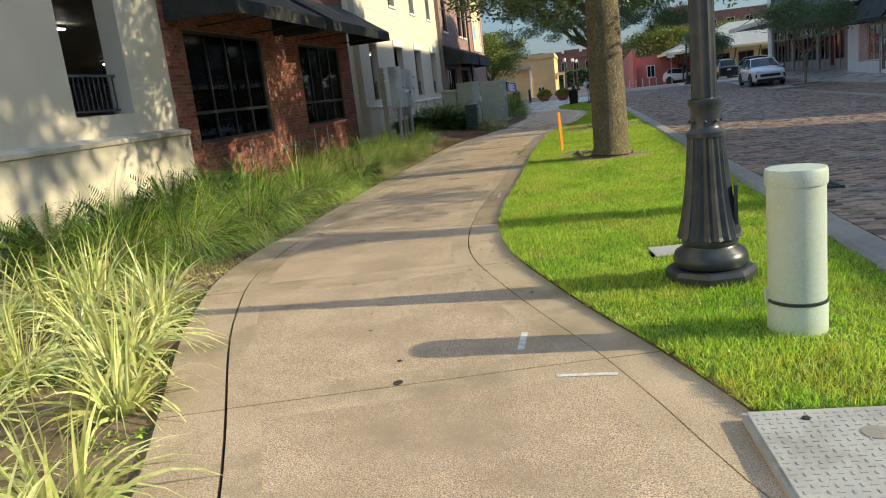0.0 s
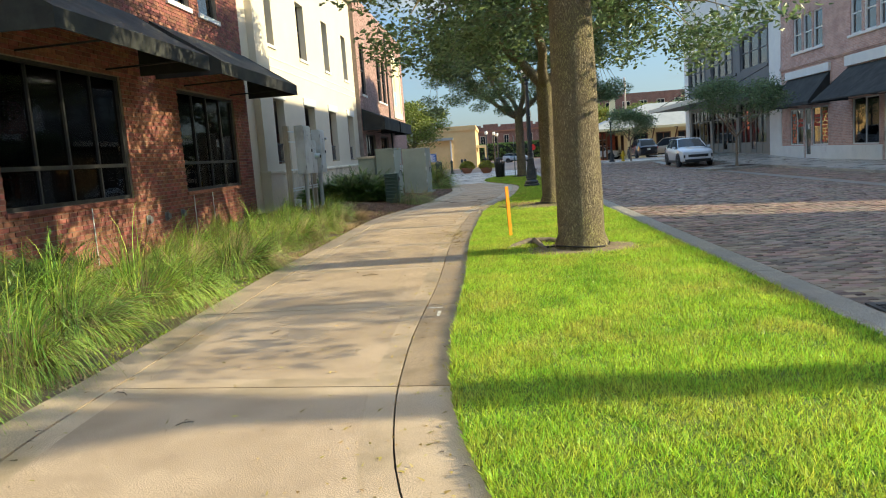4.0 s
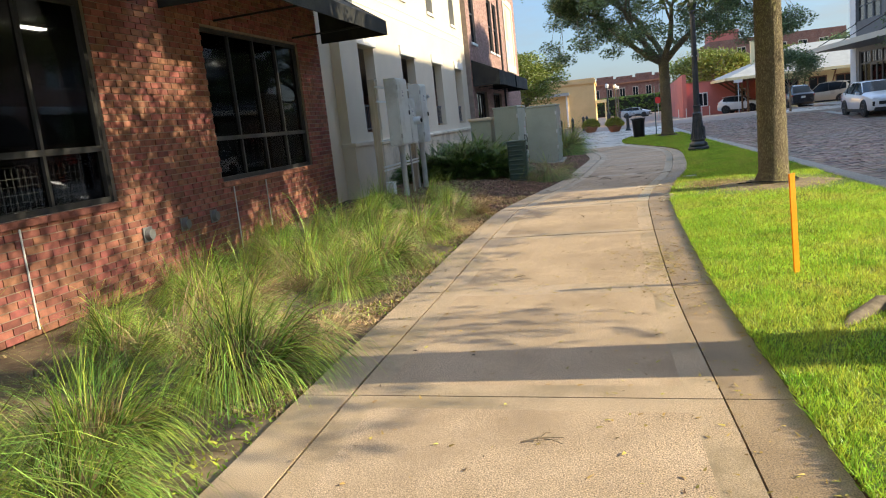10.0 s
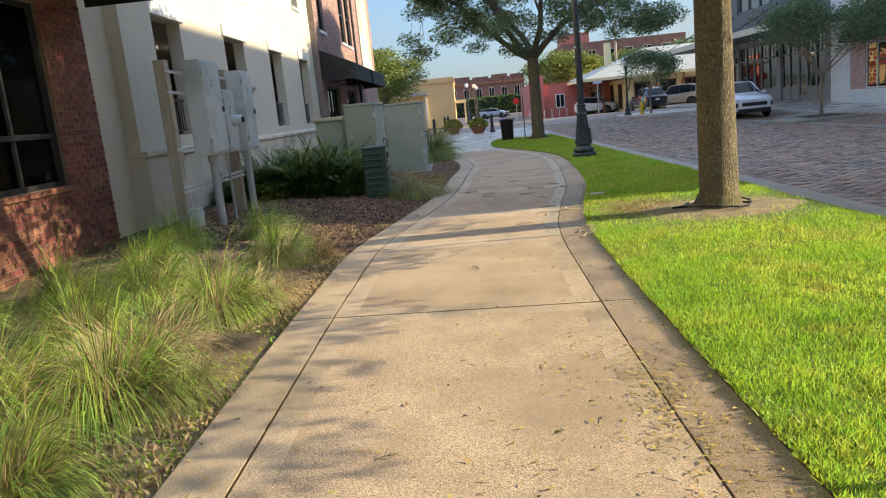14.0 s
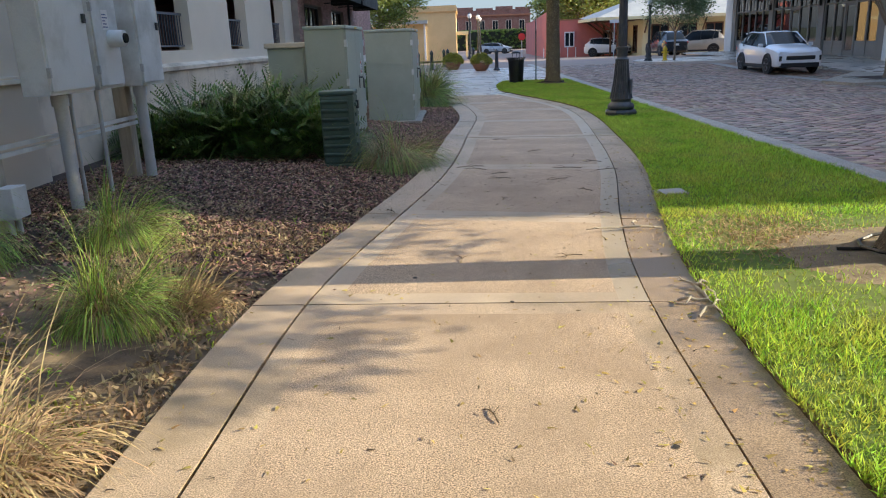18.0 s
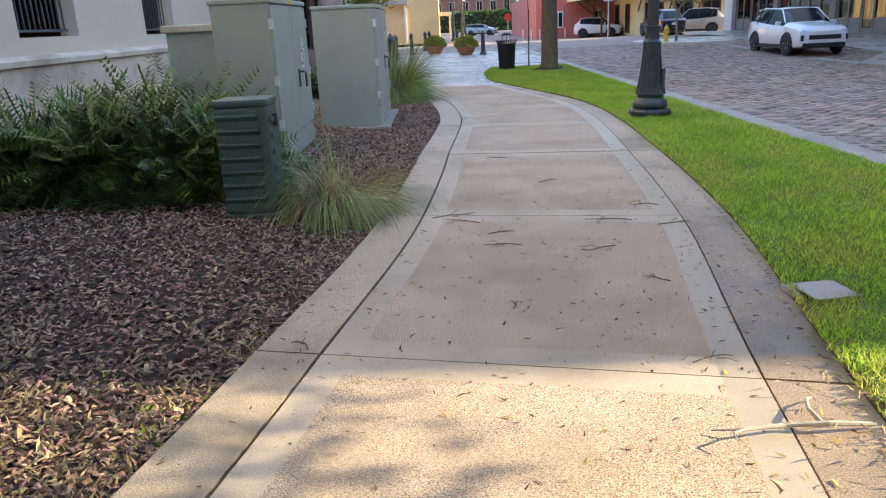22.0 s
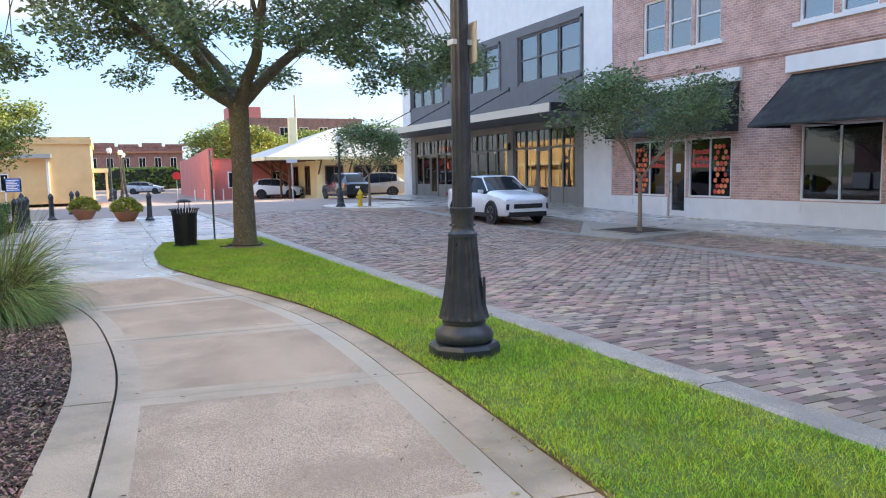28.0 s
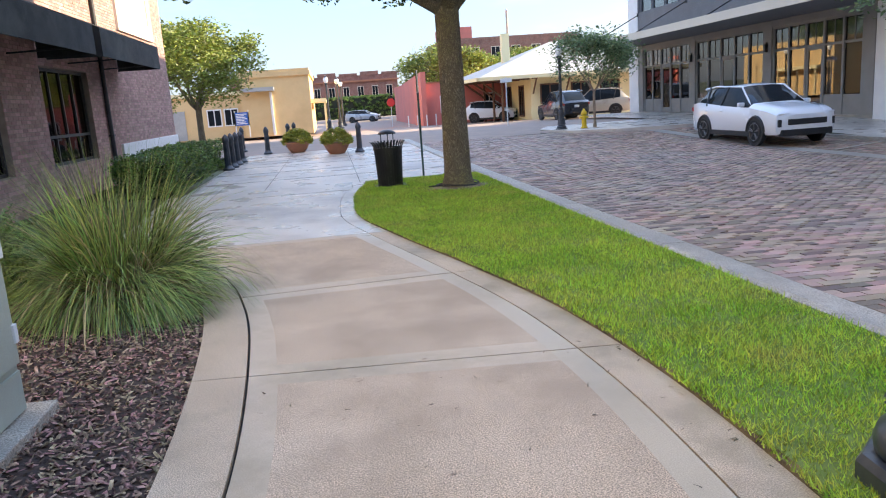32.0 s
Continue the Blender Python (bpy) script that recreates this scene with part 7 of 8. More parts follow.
def transformer(x0, x1, y0, y1, z1, label, sticker=True):
    t = thing("utility_cabinet", label, "utility cabinet", group="utility cabinets")
    part("pad", boxes((x0 - 0.12, x1 + 0.13, y0 - 0.12, y1 + 0.1, -0.08, 0.075), bevel=0.012), M["kerb"], t)
    part("body", boxes((x0, x1, y0, y1, 0.075, z1 - 0.05), bevel=0.012), M["utility"], t)
    part("lid", boxes((x0 - 0.015, x1 + 0.03, y0 - 0.015, y1 + 0.015, z1 - 0.05, z1), bevel=0.012), M["utility"], t)
    part("skirt", boxes((x1 - 0.01, x1 + 0.012, y0 + 0.01, y1 - 0.01, 0.085, 0.30), bevel=0.004), M["utility"], t)
    ym = y0 + (y1 - y0) * 0.52
    for i, (a, b) in enumerate(((y0 + 0.012, ym - 0.004), (ym + 0.004, y1 - 0.012))):
        d = part("door", boxes((x1, x1 + 0.022, a, b, 0.34, z1 - 0.07), bevel=0.006), M["utility"], t)
        yh = a if i == 0 else b
        for z in (0.5, 0.95, z1 - 0.25):
            part("hinge", boxes((x1 - 0.01, x1 + 0.035, yh - 0.03, yh + 0.012, z - 0.05, z + 0.05), bevel=0.004), M["galv"], d)
        if i == 1:
            bm = bmesh.new()
            tube(bm, [(x1 + 0.02, a + 0.16, 0.97), (x1 + 0.07, a + 0.16, 0.97), (x1 + 0.075, a + 0.3, 0.955), (x1 + 0.075, a + 0.31, 0.79)], 0.012, 8)
            part("handle", bm, M["alloy"], d, "worn metal swing handle")
            part("handle_plate", boxes((x1 + 0.022, x1 + 0.032, a + 0.13, a + 0.2, 0.8, 1.0), bevel=0.004), M["iron"], d)
            part("number_label", boxes((x1 + 0.022, x1 + 0.0245, a + 0.47, a + 0.55, 1.24, 1.34)), M["sticker"], d)
            if sticker:
                part("warning_label", boxes((x1 + 0.022, x1 + 0.0245, a + 0.38, a + 0.58, 1.0, 1.22)), M["sticker"], d, "white warning label with red header")
                part("label_bars", boxes((x1 + 0.0245, x1 + 0.026, a + 0.385, a + 0.475, 1.175, 1.215), (x1 + 0.0245, x1 + 0.026, a + 0.385, a + 0.46, 1.03, 1.07)), M["stickerink"], d)
                part("label_text", boxes(*[(x1 + 0.0245, x1 + 0.026, a + 0.48, a + 0.57 - 0.015 * (k % 3), 1.015 + k * 0.026, 1.027 + k * 0.026) for k in range(7)]), M["ink"], d)
    if sticker:
        part("lid_label", boxes((x1 + 0.03, x1 + 0.033, ym - 0.1, ym + 0.14, z1 - 0.045, z1 - 0.01)), M["yellow"], t, "yellow number strip on the lid")
    for z in (0.6, 1.1):
        part("side_seam", boxes((x0 + 0.02, x1 - 0.02, y0 - 0.004, y0, z, z + 0.003)), M["utility"], t)
    return t


transformer(-2.0, -1.42, 28.62, 30.45, 1.75, "tall sage-green steel utility cabinet on a concrete pad")
transformer(-1.5, -0.66, 31.5, 33.42, 1.72, "sage-green steel transformer cabinet on a concrete pad")
tb = thing("utility_cabinet", "smaller sage-green cabinet with a tan lid by the wall", "utility cabinet", group="utility cabinets")
part("body", boxes((-2.75, -2.2, 29.4, 30.1, -0.05, 1.46), bevel=0.01), M["utility"], tb)
part("lid", boxes((-2.79, -2.16, 29.36, 30.14, 1.46, 1.54), bevel=0.015), M["stucco_base"], tb)

pd = thing("cable_pedestal", "dark green ribbed plastic cable pedestal in the mulch", "cable pedestal", (-1.26, 26.78, 0.03))
part("base", boxes((-0.225, 0.225, -0.2, 0.2, -0.06, 0.05), bevel=0.01), M["pedestal"], pd)
part("body", boxes((-0.205, 0.205, -0.17, 0.17, 0.05, 0.87), bevel=0.03), M["pedestal"], pd)
part("cap", boxes((-0.213, 0.213, -0.178, 0.178, 0.87, 0.925), bevel=0.022), M["pedestal"], pd)
for k in range(7):
    bm = bmesh.new()
    z = 0.14 + k * 0.105
    prism(bm, [(-0.168, z - 0.006), (-0.2, z + 0.03), (-0.196, z + 0.042), (-0.168, z + 0.05)], "x", -0.185, 0.13)
    part("rib", bm, M["pedestal"], pd)
part("corner_channel", boxes((0.14, 0.2, -0.186, -0.166, 0.07, 0.87), bevel=0.004), M["pedestal"], pd)
for k in range(6):
    part("side_tab", boxes((0.2, 0.222, -0.12, 0.1, 0.14 + k * 0.12, 0.18 + k * 0.12), bevel=0.004), M["pedestal"], pd)
part("lock", boxes((0.205, 0.24, -0.02, 0.03, 0.7, 0.8), bevel=0.006), M["iron"], pd)

# brick wall fittings
for y in (17.4, 18.15, 18.85):
    vn = thing("wall_vent", "round grey vent cap on the brick wall", "wall vent", (XB + 0.015, y, 0.62), group="wall vents")
    bm = bmesh.new()
    bmesh.ops.create_cone(bm, cap_ends=True, segments=18, radius1=0.075, radius2=0.06, depth=0.06, matrix=Matrix.Translation((0.03, 0, 0)) @ Matrix.Rotation(radians(90), 4, "Y"))
    part("hood", bm, M["vent_grey"], vn, smooth=40)
    part("flange", boxes((-0.003, 0.006, -0.085, 0.085, -0.085, 0.085), bevel=0.002), M["vent_grey"], vn)
for y, z in ((15.6, 0.97), (19.5, 0.95), (20.5, 0.95)):
    wp = thing("weep_pipe", "thin pale drain line down the brick sill", "drain line", group="drain lines")
    bm = bmesh.new()
    tube(bm, [(XB + 0.012, y, 0.05), (XB + 0.012, y, z)], 0.009, 6)
    part("pipe", bm, M["galv"], wp)

# litter bin
lb = thing("litter_bin", "black slatted steel litter bin with a domed rain cap", "litter bin", (2.08, 43.1, 0.0))
part("liner", lathe([(0.2, 0.05), (0.235, 0.72)], 24), M["black"], lb, smooth=40)
for k in range(30):
    a = 2 * math.pi * k / 30
    c_, s_ = math.cos(a), math.sin(a)
    bm = bmesh.new()
    pts = [(0.22, 0.04), (0.245, 0.5), (0.255, 0.72), (0.285, 0.8), (0.325, 0.85)]
    vs = [bm.verts.new((r * c_ - w * s_, r * s_ + w * c_, z)) for r, z in pts for w in (-0.017, 0.017)]
    vo = [bm.verts.new(((r + 0.006) * c_ - w * s_, (r + 0.006) * s_ + w * c_, z)) for r, z in pts for w in (-0.017, 0.017)]
    for i in range(4):
        for q in ((vs[2 * i], vs[2 * i + 1], vs[2 * i + 3], vs[2 * i + 2]), (vo[2 * i], vo[2 * i + 2], vo[2 * i + 3], vo[2 * i + 1]), (vs[2 * i], vs[2 * i + 2], vo[2 * i + 2], vo[2 * i]), (vs[2 * i + 1], vo[2 * i + 1], vo[2 * i + 3], vs[2 * i + 3])):
            bm.faces.new(q)
    part("slat", bm, M["black"], lb)
for r, z in ((0.225, 0.05), (0.262, 0.72)):
    part("band", lathe([(r, z - 0.02), (r + 0.012, z - 0.02), (r + 0.012, z + 0.02), (r, z + 0.02)], 28, cap=False), M["black"], lb)
cap_ = part("rain_cap", lathe([(0.17, 0.98), (0.165, 1.0), (0.12, 1.035), (0.05, 1.055)], 22), M["black"], lb, smooth=True)
for a in (0.5, 2.6, 4.7):
    bm = bmesh.new()
    tube(bm, [(0.13 * math.cos(a), 0.13 * math.sin(a), 0.72), (0.13 * math.cos(a), 0.13 * math.sin(a), 0.99)], 0.008, 6)
    part("cap_rod", bm, M["black"], cap_)


def bollard(at, label="black cast-iron bollard with a domed cap", h=1.0):
    root = thing("bollard", label, "bollard", at, group="bollards")
    part("base", lathe([(0.16, 0), (0.16, 0.05), (0.12, 0.09), (0.1, 0.14)], 16), M["iron"], root, smooth=40)
    part("shaft", lathe([(0.095, 0.1), (0.08, h - 0.2)], 18, flute=0.06), M["iron"], root)
    part("cap", lathe([(0.095, h - 0.21), (0.1, h - 0.17), (0.085, h - 0.1), (0.05, h - 0.04), (0.01, h)], 16), M["iron"], root, smooth=40)
    return root


b0_ = bollard((1.95, 54.2, 0))
for p in ((-1.85, 50.6, 0), (-1.83, 51.5, 0), (-1.82, 52.5, 0), (-1.8, 53.5, 0), (-1.3, 57.2, 0), (-0.75, 61.4, 0), (-0.55, 62.6, 0), (-2.5, 60.0, 0), (1.0, 64.5, 0)):
    copy_thing(b0_, pose(*p))
for x, y, s in ((-0.2, 56.9, 1.0), (1.2, 54.4, 0.95)):
    pl = thing("planter", "terracotta bowl planter full of yellow-green foliage", "planter", (x, y, -0.004), group="planters")
    pot = part("pot", lathe([(0.24, 0), (0.34, 0.12), (0.42, 0.3), (0.46, 0.34), (0.46, 0.38), (0.4, 0.38)], 24), M["terracotta"], pl, smooth=40)
    gp = np.random.default_rng(int(x * 10) + 50)
    q_ = gp.normal(0, 1, (90, 3))
    q_ /= np.linalg.norm(q_, axis=1, keepdims=True)
    cc = np.abs(q_) * np.sign(q_ + [0, 0, 9]) * (0.48, 0.48, 0.42) + (0, 0, 0.36)
    leaf_mesh("foliage", cc, 5200, 0.13, 0.04, M["planting"], pl, 61, 0.8)
sp = thing("sign_post", "thin green metal sign post at the lawn end", "sign post", (2.9, 44.7, -0.05))
part("post", boxes((-0.02, 0.02, -0.02, 0.02, 0, 2.2)), M["pedestal"], sp)
part("sign_edge", boxes((-0.005, 0.005, -0.15, 0.15, 1.75, 2.2)), M["galv"], sp)

# storm inlet at the kerb
si = thing("storm_grate", "iron storm drain grate set at the kerb", "storm grate", (5.05, 10.0, 0.004))
part("frame", boxes((-0.28, 0.28, -0.45, 0.45, -0.03, 0.006)), M["iron"], si)
for k in range(9):
    part("bar", boxes((-0.24, 0.24, -0.4 + k * 0.09, -0.36 + k * 0.09, 0.006, 0.016)), M["alloy"], si)


# ---- vehicles ----
def car(name, at, rz, paint, label, length=4.35, width=1.8, height=1.62, style="suv"):
    """A car whose nose points to its own -y; wheels on the ground at z 0."""
    root = thing(name, label, "car", at, rz, group="parked cars")
    L, W, H = length, width / 2, height
    # stations along the car: share of length from the nose, sill z, belt z, belt half width, top z, top half width
    if style == "suv":
        st = [(0.0, 0.34, 0.66, 0.74, 0.76, 0.66), (0.022, 0.27, 0.76, 0.90, 0.87, 0.78), (0.09, 0.25, 0.86, 0.98, 0.96, 0.82), (0.25, 0.25, 0.96, 1.0, 1.06, 0.83), (0.275, 0.25, 0.975, 1.0, 1.08, 0.81), (0.45, 0.25, 1.0, 1.0, H - 0.06, 0.68), (0.54, 0.22, 1.02, 1.0, H, 0.68), (0.70, 0.22, 1.07, 1.0, H - 0.03, 0.665), (0.86, 0.24, 1.13, 0.98, H - 0.13, 0.63), (0.965, 0.28, 1.08, 0.93, 1.12, 0.72), (1.0, 0.36, 0.95, 0.82, 0.99, 0.70)]
    else:
        st = [(0.0, 0.30, 0.56, 0.72, 0.64, 0.60), (0.03, 0.22, 0.64, 0.88, 0.76, 0.74), (0.10, 0.20, 0.78, 0.97, 0.88, 0.80), (0.22, 0.20, 0.90, 1.0, 0.99, 0.80), (0.25, 0.20, 0.92, 1.0, 1.03, 0.78), (0.46, 0.20, 0.95, 1.0, H - 0.06, 0.66), (0.58, 0.20, 0.97, 1.0, H, 0.66), (0.80, 0.22, 1.02, 1.0, H - 0.03, 0.64), (0.93, 0.25, 1.06, 0.97, H - 0.12, 0.60), (0.975, 0.28, 1.02, 0.93, 1.10, 0.70), (1.0, 0.34, 0.92, 0.84, 0.96, 0.70)]
    bm = bmesh.new()
    rings = []
    for s, zs, zb, wb, zt, wt in st:
        y = -L / 2 + s * L
        half = [(W * wb * 0.93, zs), (W * wb * 0.99, zs + 0.1), (W * wb, zs + (zb - zs) * 0.55), (W * wb * 0.975, zb), (W * wt, zt - 0.02 if zt - zb > 0.3 else zt - 0.01), (W * wt * 0.55, zt + 0.01)]
        ring = [bm.verts.new((-x, y, z)) for x, z in half] + [bm.verts.new((x, y, z)) for x, z in half[::-1]]
        rings.append(ring)
    for i, (p, q) in enumerate(zip(rings, rings[1:])):
        for k in range(11):
            f = bm.faces.new((p[k], p[k + 1], q[k + 1], q[k]))
            if k in (3, 7) and 4 <= i <= 7:
                f.material_index = 1
            if k in (4, 5, 6) and i in (4, 8) or (k in (3, 7) and i == 8 and style != "suv"):
                f.material_index = 1
        bm.faces.new((p[11], p[0], q[0], q[11])).material_index = 2
    bm.faces.new(rings[0])
    bm.faces.new(rings[-1][::-1])
    body = part("body", bm, [paint, M["carglass"], M["cartrim"]], root, smooth=38)
    # pillars across the side glass
    for sg in (-1, 1):
        for s, lean in ((0.585, 0.0), (0.76, 0.05)):
            y = -L / 2 + s * L
            bm = bmesh.new()
            tube(bm, [(sg * W * 0.985, y, 1.03), (sg * W * 0.685, y + lean * L, H - 0.05)], 0.03, 6)
            part("pillar", bm, M["cartrim"], body)
        bm = bmesh.new()
        tube(bm, [(sg * W * 0.86, -L / 2 + 0.285 * L, 1.03), (sg * W * 0.69, -L / 2 + 0.44 * L, H - 0.07), (sg * W * 0.68, -L / 2 + 0.74 * L, H - 0.03), (sg * W * 0.66, -L / 2 + 0.89 * L, H - 0.1)], 0.028, 6)
        part("roof_rail", bm, paint, body)
        part("sill_trim", boxes((min(sg * W * 0.9, sg * W * 1.005), max(sg * W * 0.9, sg * W * 1.005), -L * 0.27, L * 0.27, 0.2, 0.34), bevel=0.02), M["cartrim"], root)
        part("mirror", boxes((min(sg * W * 0.98, sg * W * 1.16), max(sg * W * 0.98, sg * W * 1.16), -L / 2 + 0.31 * L, -L / 2 + 0.34 * L, 1.0, 1.12), bevel=0.03), paint, root)
        for s in (0.6, 0.79):
            part("door_handle", boxes((min(sg * W * 0.99, sg * W * 1.015), max(sg * W * 0.99, sg * W * 1.015), -L / 2 + s * L - 0.16, -L / 2 + s * L, 0.86, 0.90), bevel=0.006), paint, root)
        part("headlight", boxes((min(sg * W * 0.52, sg * W * 0.84), max(sg * W * 0.52, sg * W * 0.84), -L / 2 + 0.03, -L / 2 + 0.2, 0.775, 0.815), bevel=0.012), M["lamp_clear"], root)
        part("side_intake", boxes((min(sg * W * 0.70, sg * W * 0.86), max(sg * W * 0.70, sg * W * 0.86), -L / 2 + 0.02, -L / 2 + 0.16, 0.46, 0.66), bevel=0.03), M["cartrim"], root)
        part("tail_light", boxes((min(sg * W * 0.6, sg * W * 0.9), max(sg * W * 0.6, sg * W * 0.9), L / 2 - 0.12, L / 2 - 0.01, 0.86, 0.98), bevel=0.02), M["lamp_red"], root)
        for yw in (-L / 2 + 0.195 * L, -L / 2 + 0.79 * L):
            r = 0.335
            arch = bmesh.new()
            tube(arch, [(sg * W * 0.985, yw + (r + 0.06) * math.cos(a), r + (r + 0.06) * math.sin(a)) for a in [math.pi * k / 10 for k in range(11)]], 0.05, 6)
            part("wheel_arch", arch, M["cartrim"] if style == "suv" else paint, root)
            well = bmesh.new()
            bmesh.ops.create_cone(well, cap_ends=True, segments=22, radius1=r + 0.05, radius2=r + 0.05, depth=0.1, matrix=Matrix.Translation((sg * (W * 0.955), yw, r)) @ Matrix.Rotation(radians(90), 4, "Y"))
            part("wheel_well", well, M["cartrim"], root)
            wh = bmesh.new()
            bmesh.ops.create_cone(wh, cap_ends=True, segments=26, radius1=r, radius2=r, depth=0.2, matrix=Matrix.Translation((sg * (W * 0.915), yw, r)) @ Matrix.Rotation(radians(90), 4, "Y"))
            bmesh.ops.bevel(wh, geom=[e for e in wh.edges if abs(e.verts[0].co.x - e.verts[1].co.x) < 1e-4], offset=0.03, segments=2, affect="EDGES")
            tyre = part("tyre", wh, M["tyre"], root, smooth=40)
            rim = bmesh.new()
            xo = sg * (W * 0.915 + 0.101)
            for k in range(5):
                a = 2 * math.pi * k / 5 + 0.3
                for da in (-0.13, 0.13):
                    tube(rim, [(xo, yw + 0.05 * math.cos(a), r + 0.05 * math.sin(a)), (xo, yw + 0.235 * math.cos(a + da), r + 0.235 * math.sin(a + da))], 0.02, 5)
            tube(rim, [(xo, yw + 0.235 * math.cos(a), r + 0.235 * math.sin(a)) for a in [2 * math.pi * k / 20 for k in range(21)]], 0.014, 5)
            part("rim", rim, M["alloy"], tyre)
    part("grille", boxes((-W * 0.60, W * 0.60, -L / 2 - 0.012, -L / 2 + 0.1, 0.50, 0.66), bevel=0.03), M["cartrim"], root)
    part("lower_bumper", boxes((-W * 0.78, W * 0.78, -L / 2 - 0.01, -L / 2 + 0.2, 0.22, 0.40), bevel=0.04), M["cartrim"], root)
    part("number_plate", boxes((-0.15, 0.15, L / 2 - 0.02, L / 2 + 0.012, 0.72, 0.87)), M["sticker"], root)
    return root


car("parked_suv", (13.25, 49.3, fall(13.2, 49.3)), 0, M["carwhite"], "white compact crossover parked at the kerb facing down the street", 4.6, 1.85, 1.6)
car("dark_suv", (15.4, 74.2, -0.19), 184, M["cargrey"], "dark sport utility car parked by the depot", 4.6, 1.85, 1.75)
car("sand_suv", (18.0, 75.6, -0.21), 250, M["cartan"], "sand-coloured sport utility car parked by the depot", 4.5, 1.85, 1.75)
car("white_van", (13.3, 85.2, -0.39), 62, M["carwhite"], "white sport utility car parked before the red wall", 4.0, 1.75, 1.6)
car("silver_car", (4.9, 117.0, -0.44), 75, M["galvcar"], "silver saloon car parked by the distant hedge", 4.0, 1.7, 1.4, "hatch")
car("garage_car", (-7.2, 14.9, 0.0), 85, M["galvcar"], "silver car parked inside the dim garage", 4.4, 1.8, 1.5, "hatch")
car("garage_car", (-7.4, 19.4, 0.0), 94, M["cargrey"], "dark car parked inside the dim garage", 4.5, 1.8, 1.6)

# ---- the far side of the street ----
oak((13.8, 42.1, -0.2), 0.06, 1.5, 5, (2.6, 2.3, 4.3), 33, "small multi-stemmed street tree in a kerbed bed", 11000, 0.065, material="leaf", trunk_mat="crape", clump=0.5, name="street_tree", sides=10)
oak((11.4, 57.6, 0.0), 0.055, 1.5, 4, (1.9, 1.6, 3.8), 35, "small street tree at the corner", 8000, 0.07, material="leaf", trunk_mat="crape", clump=0.5, name="street_tree", sides=10)
bm = bmesh.new()
prism(bm, [(12.05, 40.5), (15.04, 41.2), (15.04, 46.4), (13.4, 44.2), (11.8, 42.1)], "z", -0.45, -0.2)
tagged(part("kerb_ramp", bm, M["kerb"]), "pale concrete bulb-out with a worn kerb", "kerb", kind="structure")
tbed = thing("tree_bed", "square mulched tree bed in the kerbed bulb-out", "tree bed")
part("bed_soil", boxes((13.1, 14.7, 41.45, 43.1, -0.21, -0.18)), M["mulch_bed"], tbed)
part("bed_kerb", boxes((13.0, 13.1, 41.35, 43.2, -0.21, -0.17), (14.7, 14.8, 41.35, 43.2, -0.21, -0.17), (13.1, 14.7, 41.35, 41.45, -0.21, -0.17), (13.1, 14.7, 43.1, 43.2, -0.21, -0.17)), M["gutter"], tbed)
bm = bmesh.new()
prism(bm, [(9.5, 58.8), (9.8, 56.4), (11.2, 55.2), (15.1, 54.6), (15.1, 61.0), (10.4, 61.0)], "z", -0.3, 0.05)
tagged(part("corner_pavement", bm, M["plaza"]), "pale concrete corner pavement with a curved kerb", "pavement", kind="structure")
hy = thing("hydrant", "yellow fire hydrant on the corner pavement", "hydrant", (10.75, 57.0, 0.07))
part("barrel", lathe([(0.13, 0), (0.13, 0.05), (0.095, 0.06), (0.09, 0.5), (0.12, 0.52), (0.12, 0.56), (0.1, 0.62), (0.05, 0.68), (0.03, 0.74)], 14), M["yellow"], hy, smooth=40)
for sgn in (-1, 1):
    bm = bmesh.new()
    tube(bm, [(0, 0, 0.42), (sgn * 0.17, 0, 0.42)], 0.05, 10)
    part("nozzle", bm, M["yellow"], hy)
for i in range(3):
    bm = bmesh.new()
    z_ = fall(14, 46.4 + i * 2.2)
    prism(bm, [(12.9, 45.4 + i * 2.2), (15.0, 46.4 + i * 2.2), (15.0, 46.5 + i * 2.2), (12.9, 45.5 + i * 2.2)], "z", z_ + 0.003, z_ + 0.02)
    tagged(part("bay_line", bm, M["kerb"]), "faded painted parking bay line", "road marking", kind="structure")

# posters and lettering in the shop windows
for k, (ya, yb) in enumerate(((47.8, 48.5), (43.9, 44.6))):
    ps = thing("window_poster", "red and orange honeycomb poster inside the shop window", "poster")
    part("backing", boxes((XS + 0.12, XS + 0.125, ya, yb, 0.6, 2.3)), M["terracotta"], ps)
    for i in range(4):
        for j in range(9):
            y_, z_ = ya + 0.1 + i * 0.17 + (j % 2) * 0.08, 0.7 + j * 0.185
            if (i * 7 + j * 3) % 4 and y_ < yb - 0.05:
                bm = bmesh.new()
                prism(bm, [(y_ + 0.085 * math.cos(math.pi / 3 * q), z_ + 0.085 * math.sin(math.pi / 3 * q)) for q in range(6)], "x", XS + 0.068, XS + 0.074)
                part("hexagon", bm, M["posterorange"] if (i + j) % 3 else M["posterred"], ps)
ws = thing("window_lettering", "red lettering on the shop window glass", "window sign")
for k, (ya, yb, z) in enumerate(((44.8, 45.55, 1.95), (44.75, 45.5, 1.72), (44.85, 45.58, 1.5), (46.95, 47.62, 1.78), (46.92, 47.66, 1.52))):
    rr_ = random.Random(k)
    y_ = yb
    while y_ > ya:
        w_ = rr_.uniform(0.07, 0.14)
        h_ = rr_.uniform(0.1, 0.2)
        part("letter_shape", boxes((XS + 0.055, XS + 0.06, y_ - w_, y_ - 0.02, z, z + h_), bevel=0.0), M["posterred"], ws)
        y_ -= w_
nt = thing("door_notice", "white paper notice on the shop door", "notice")
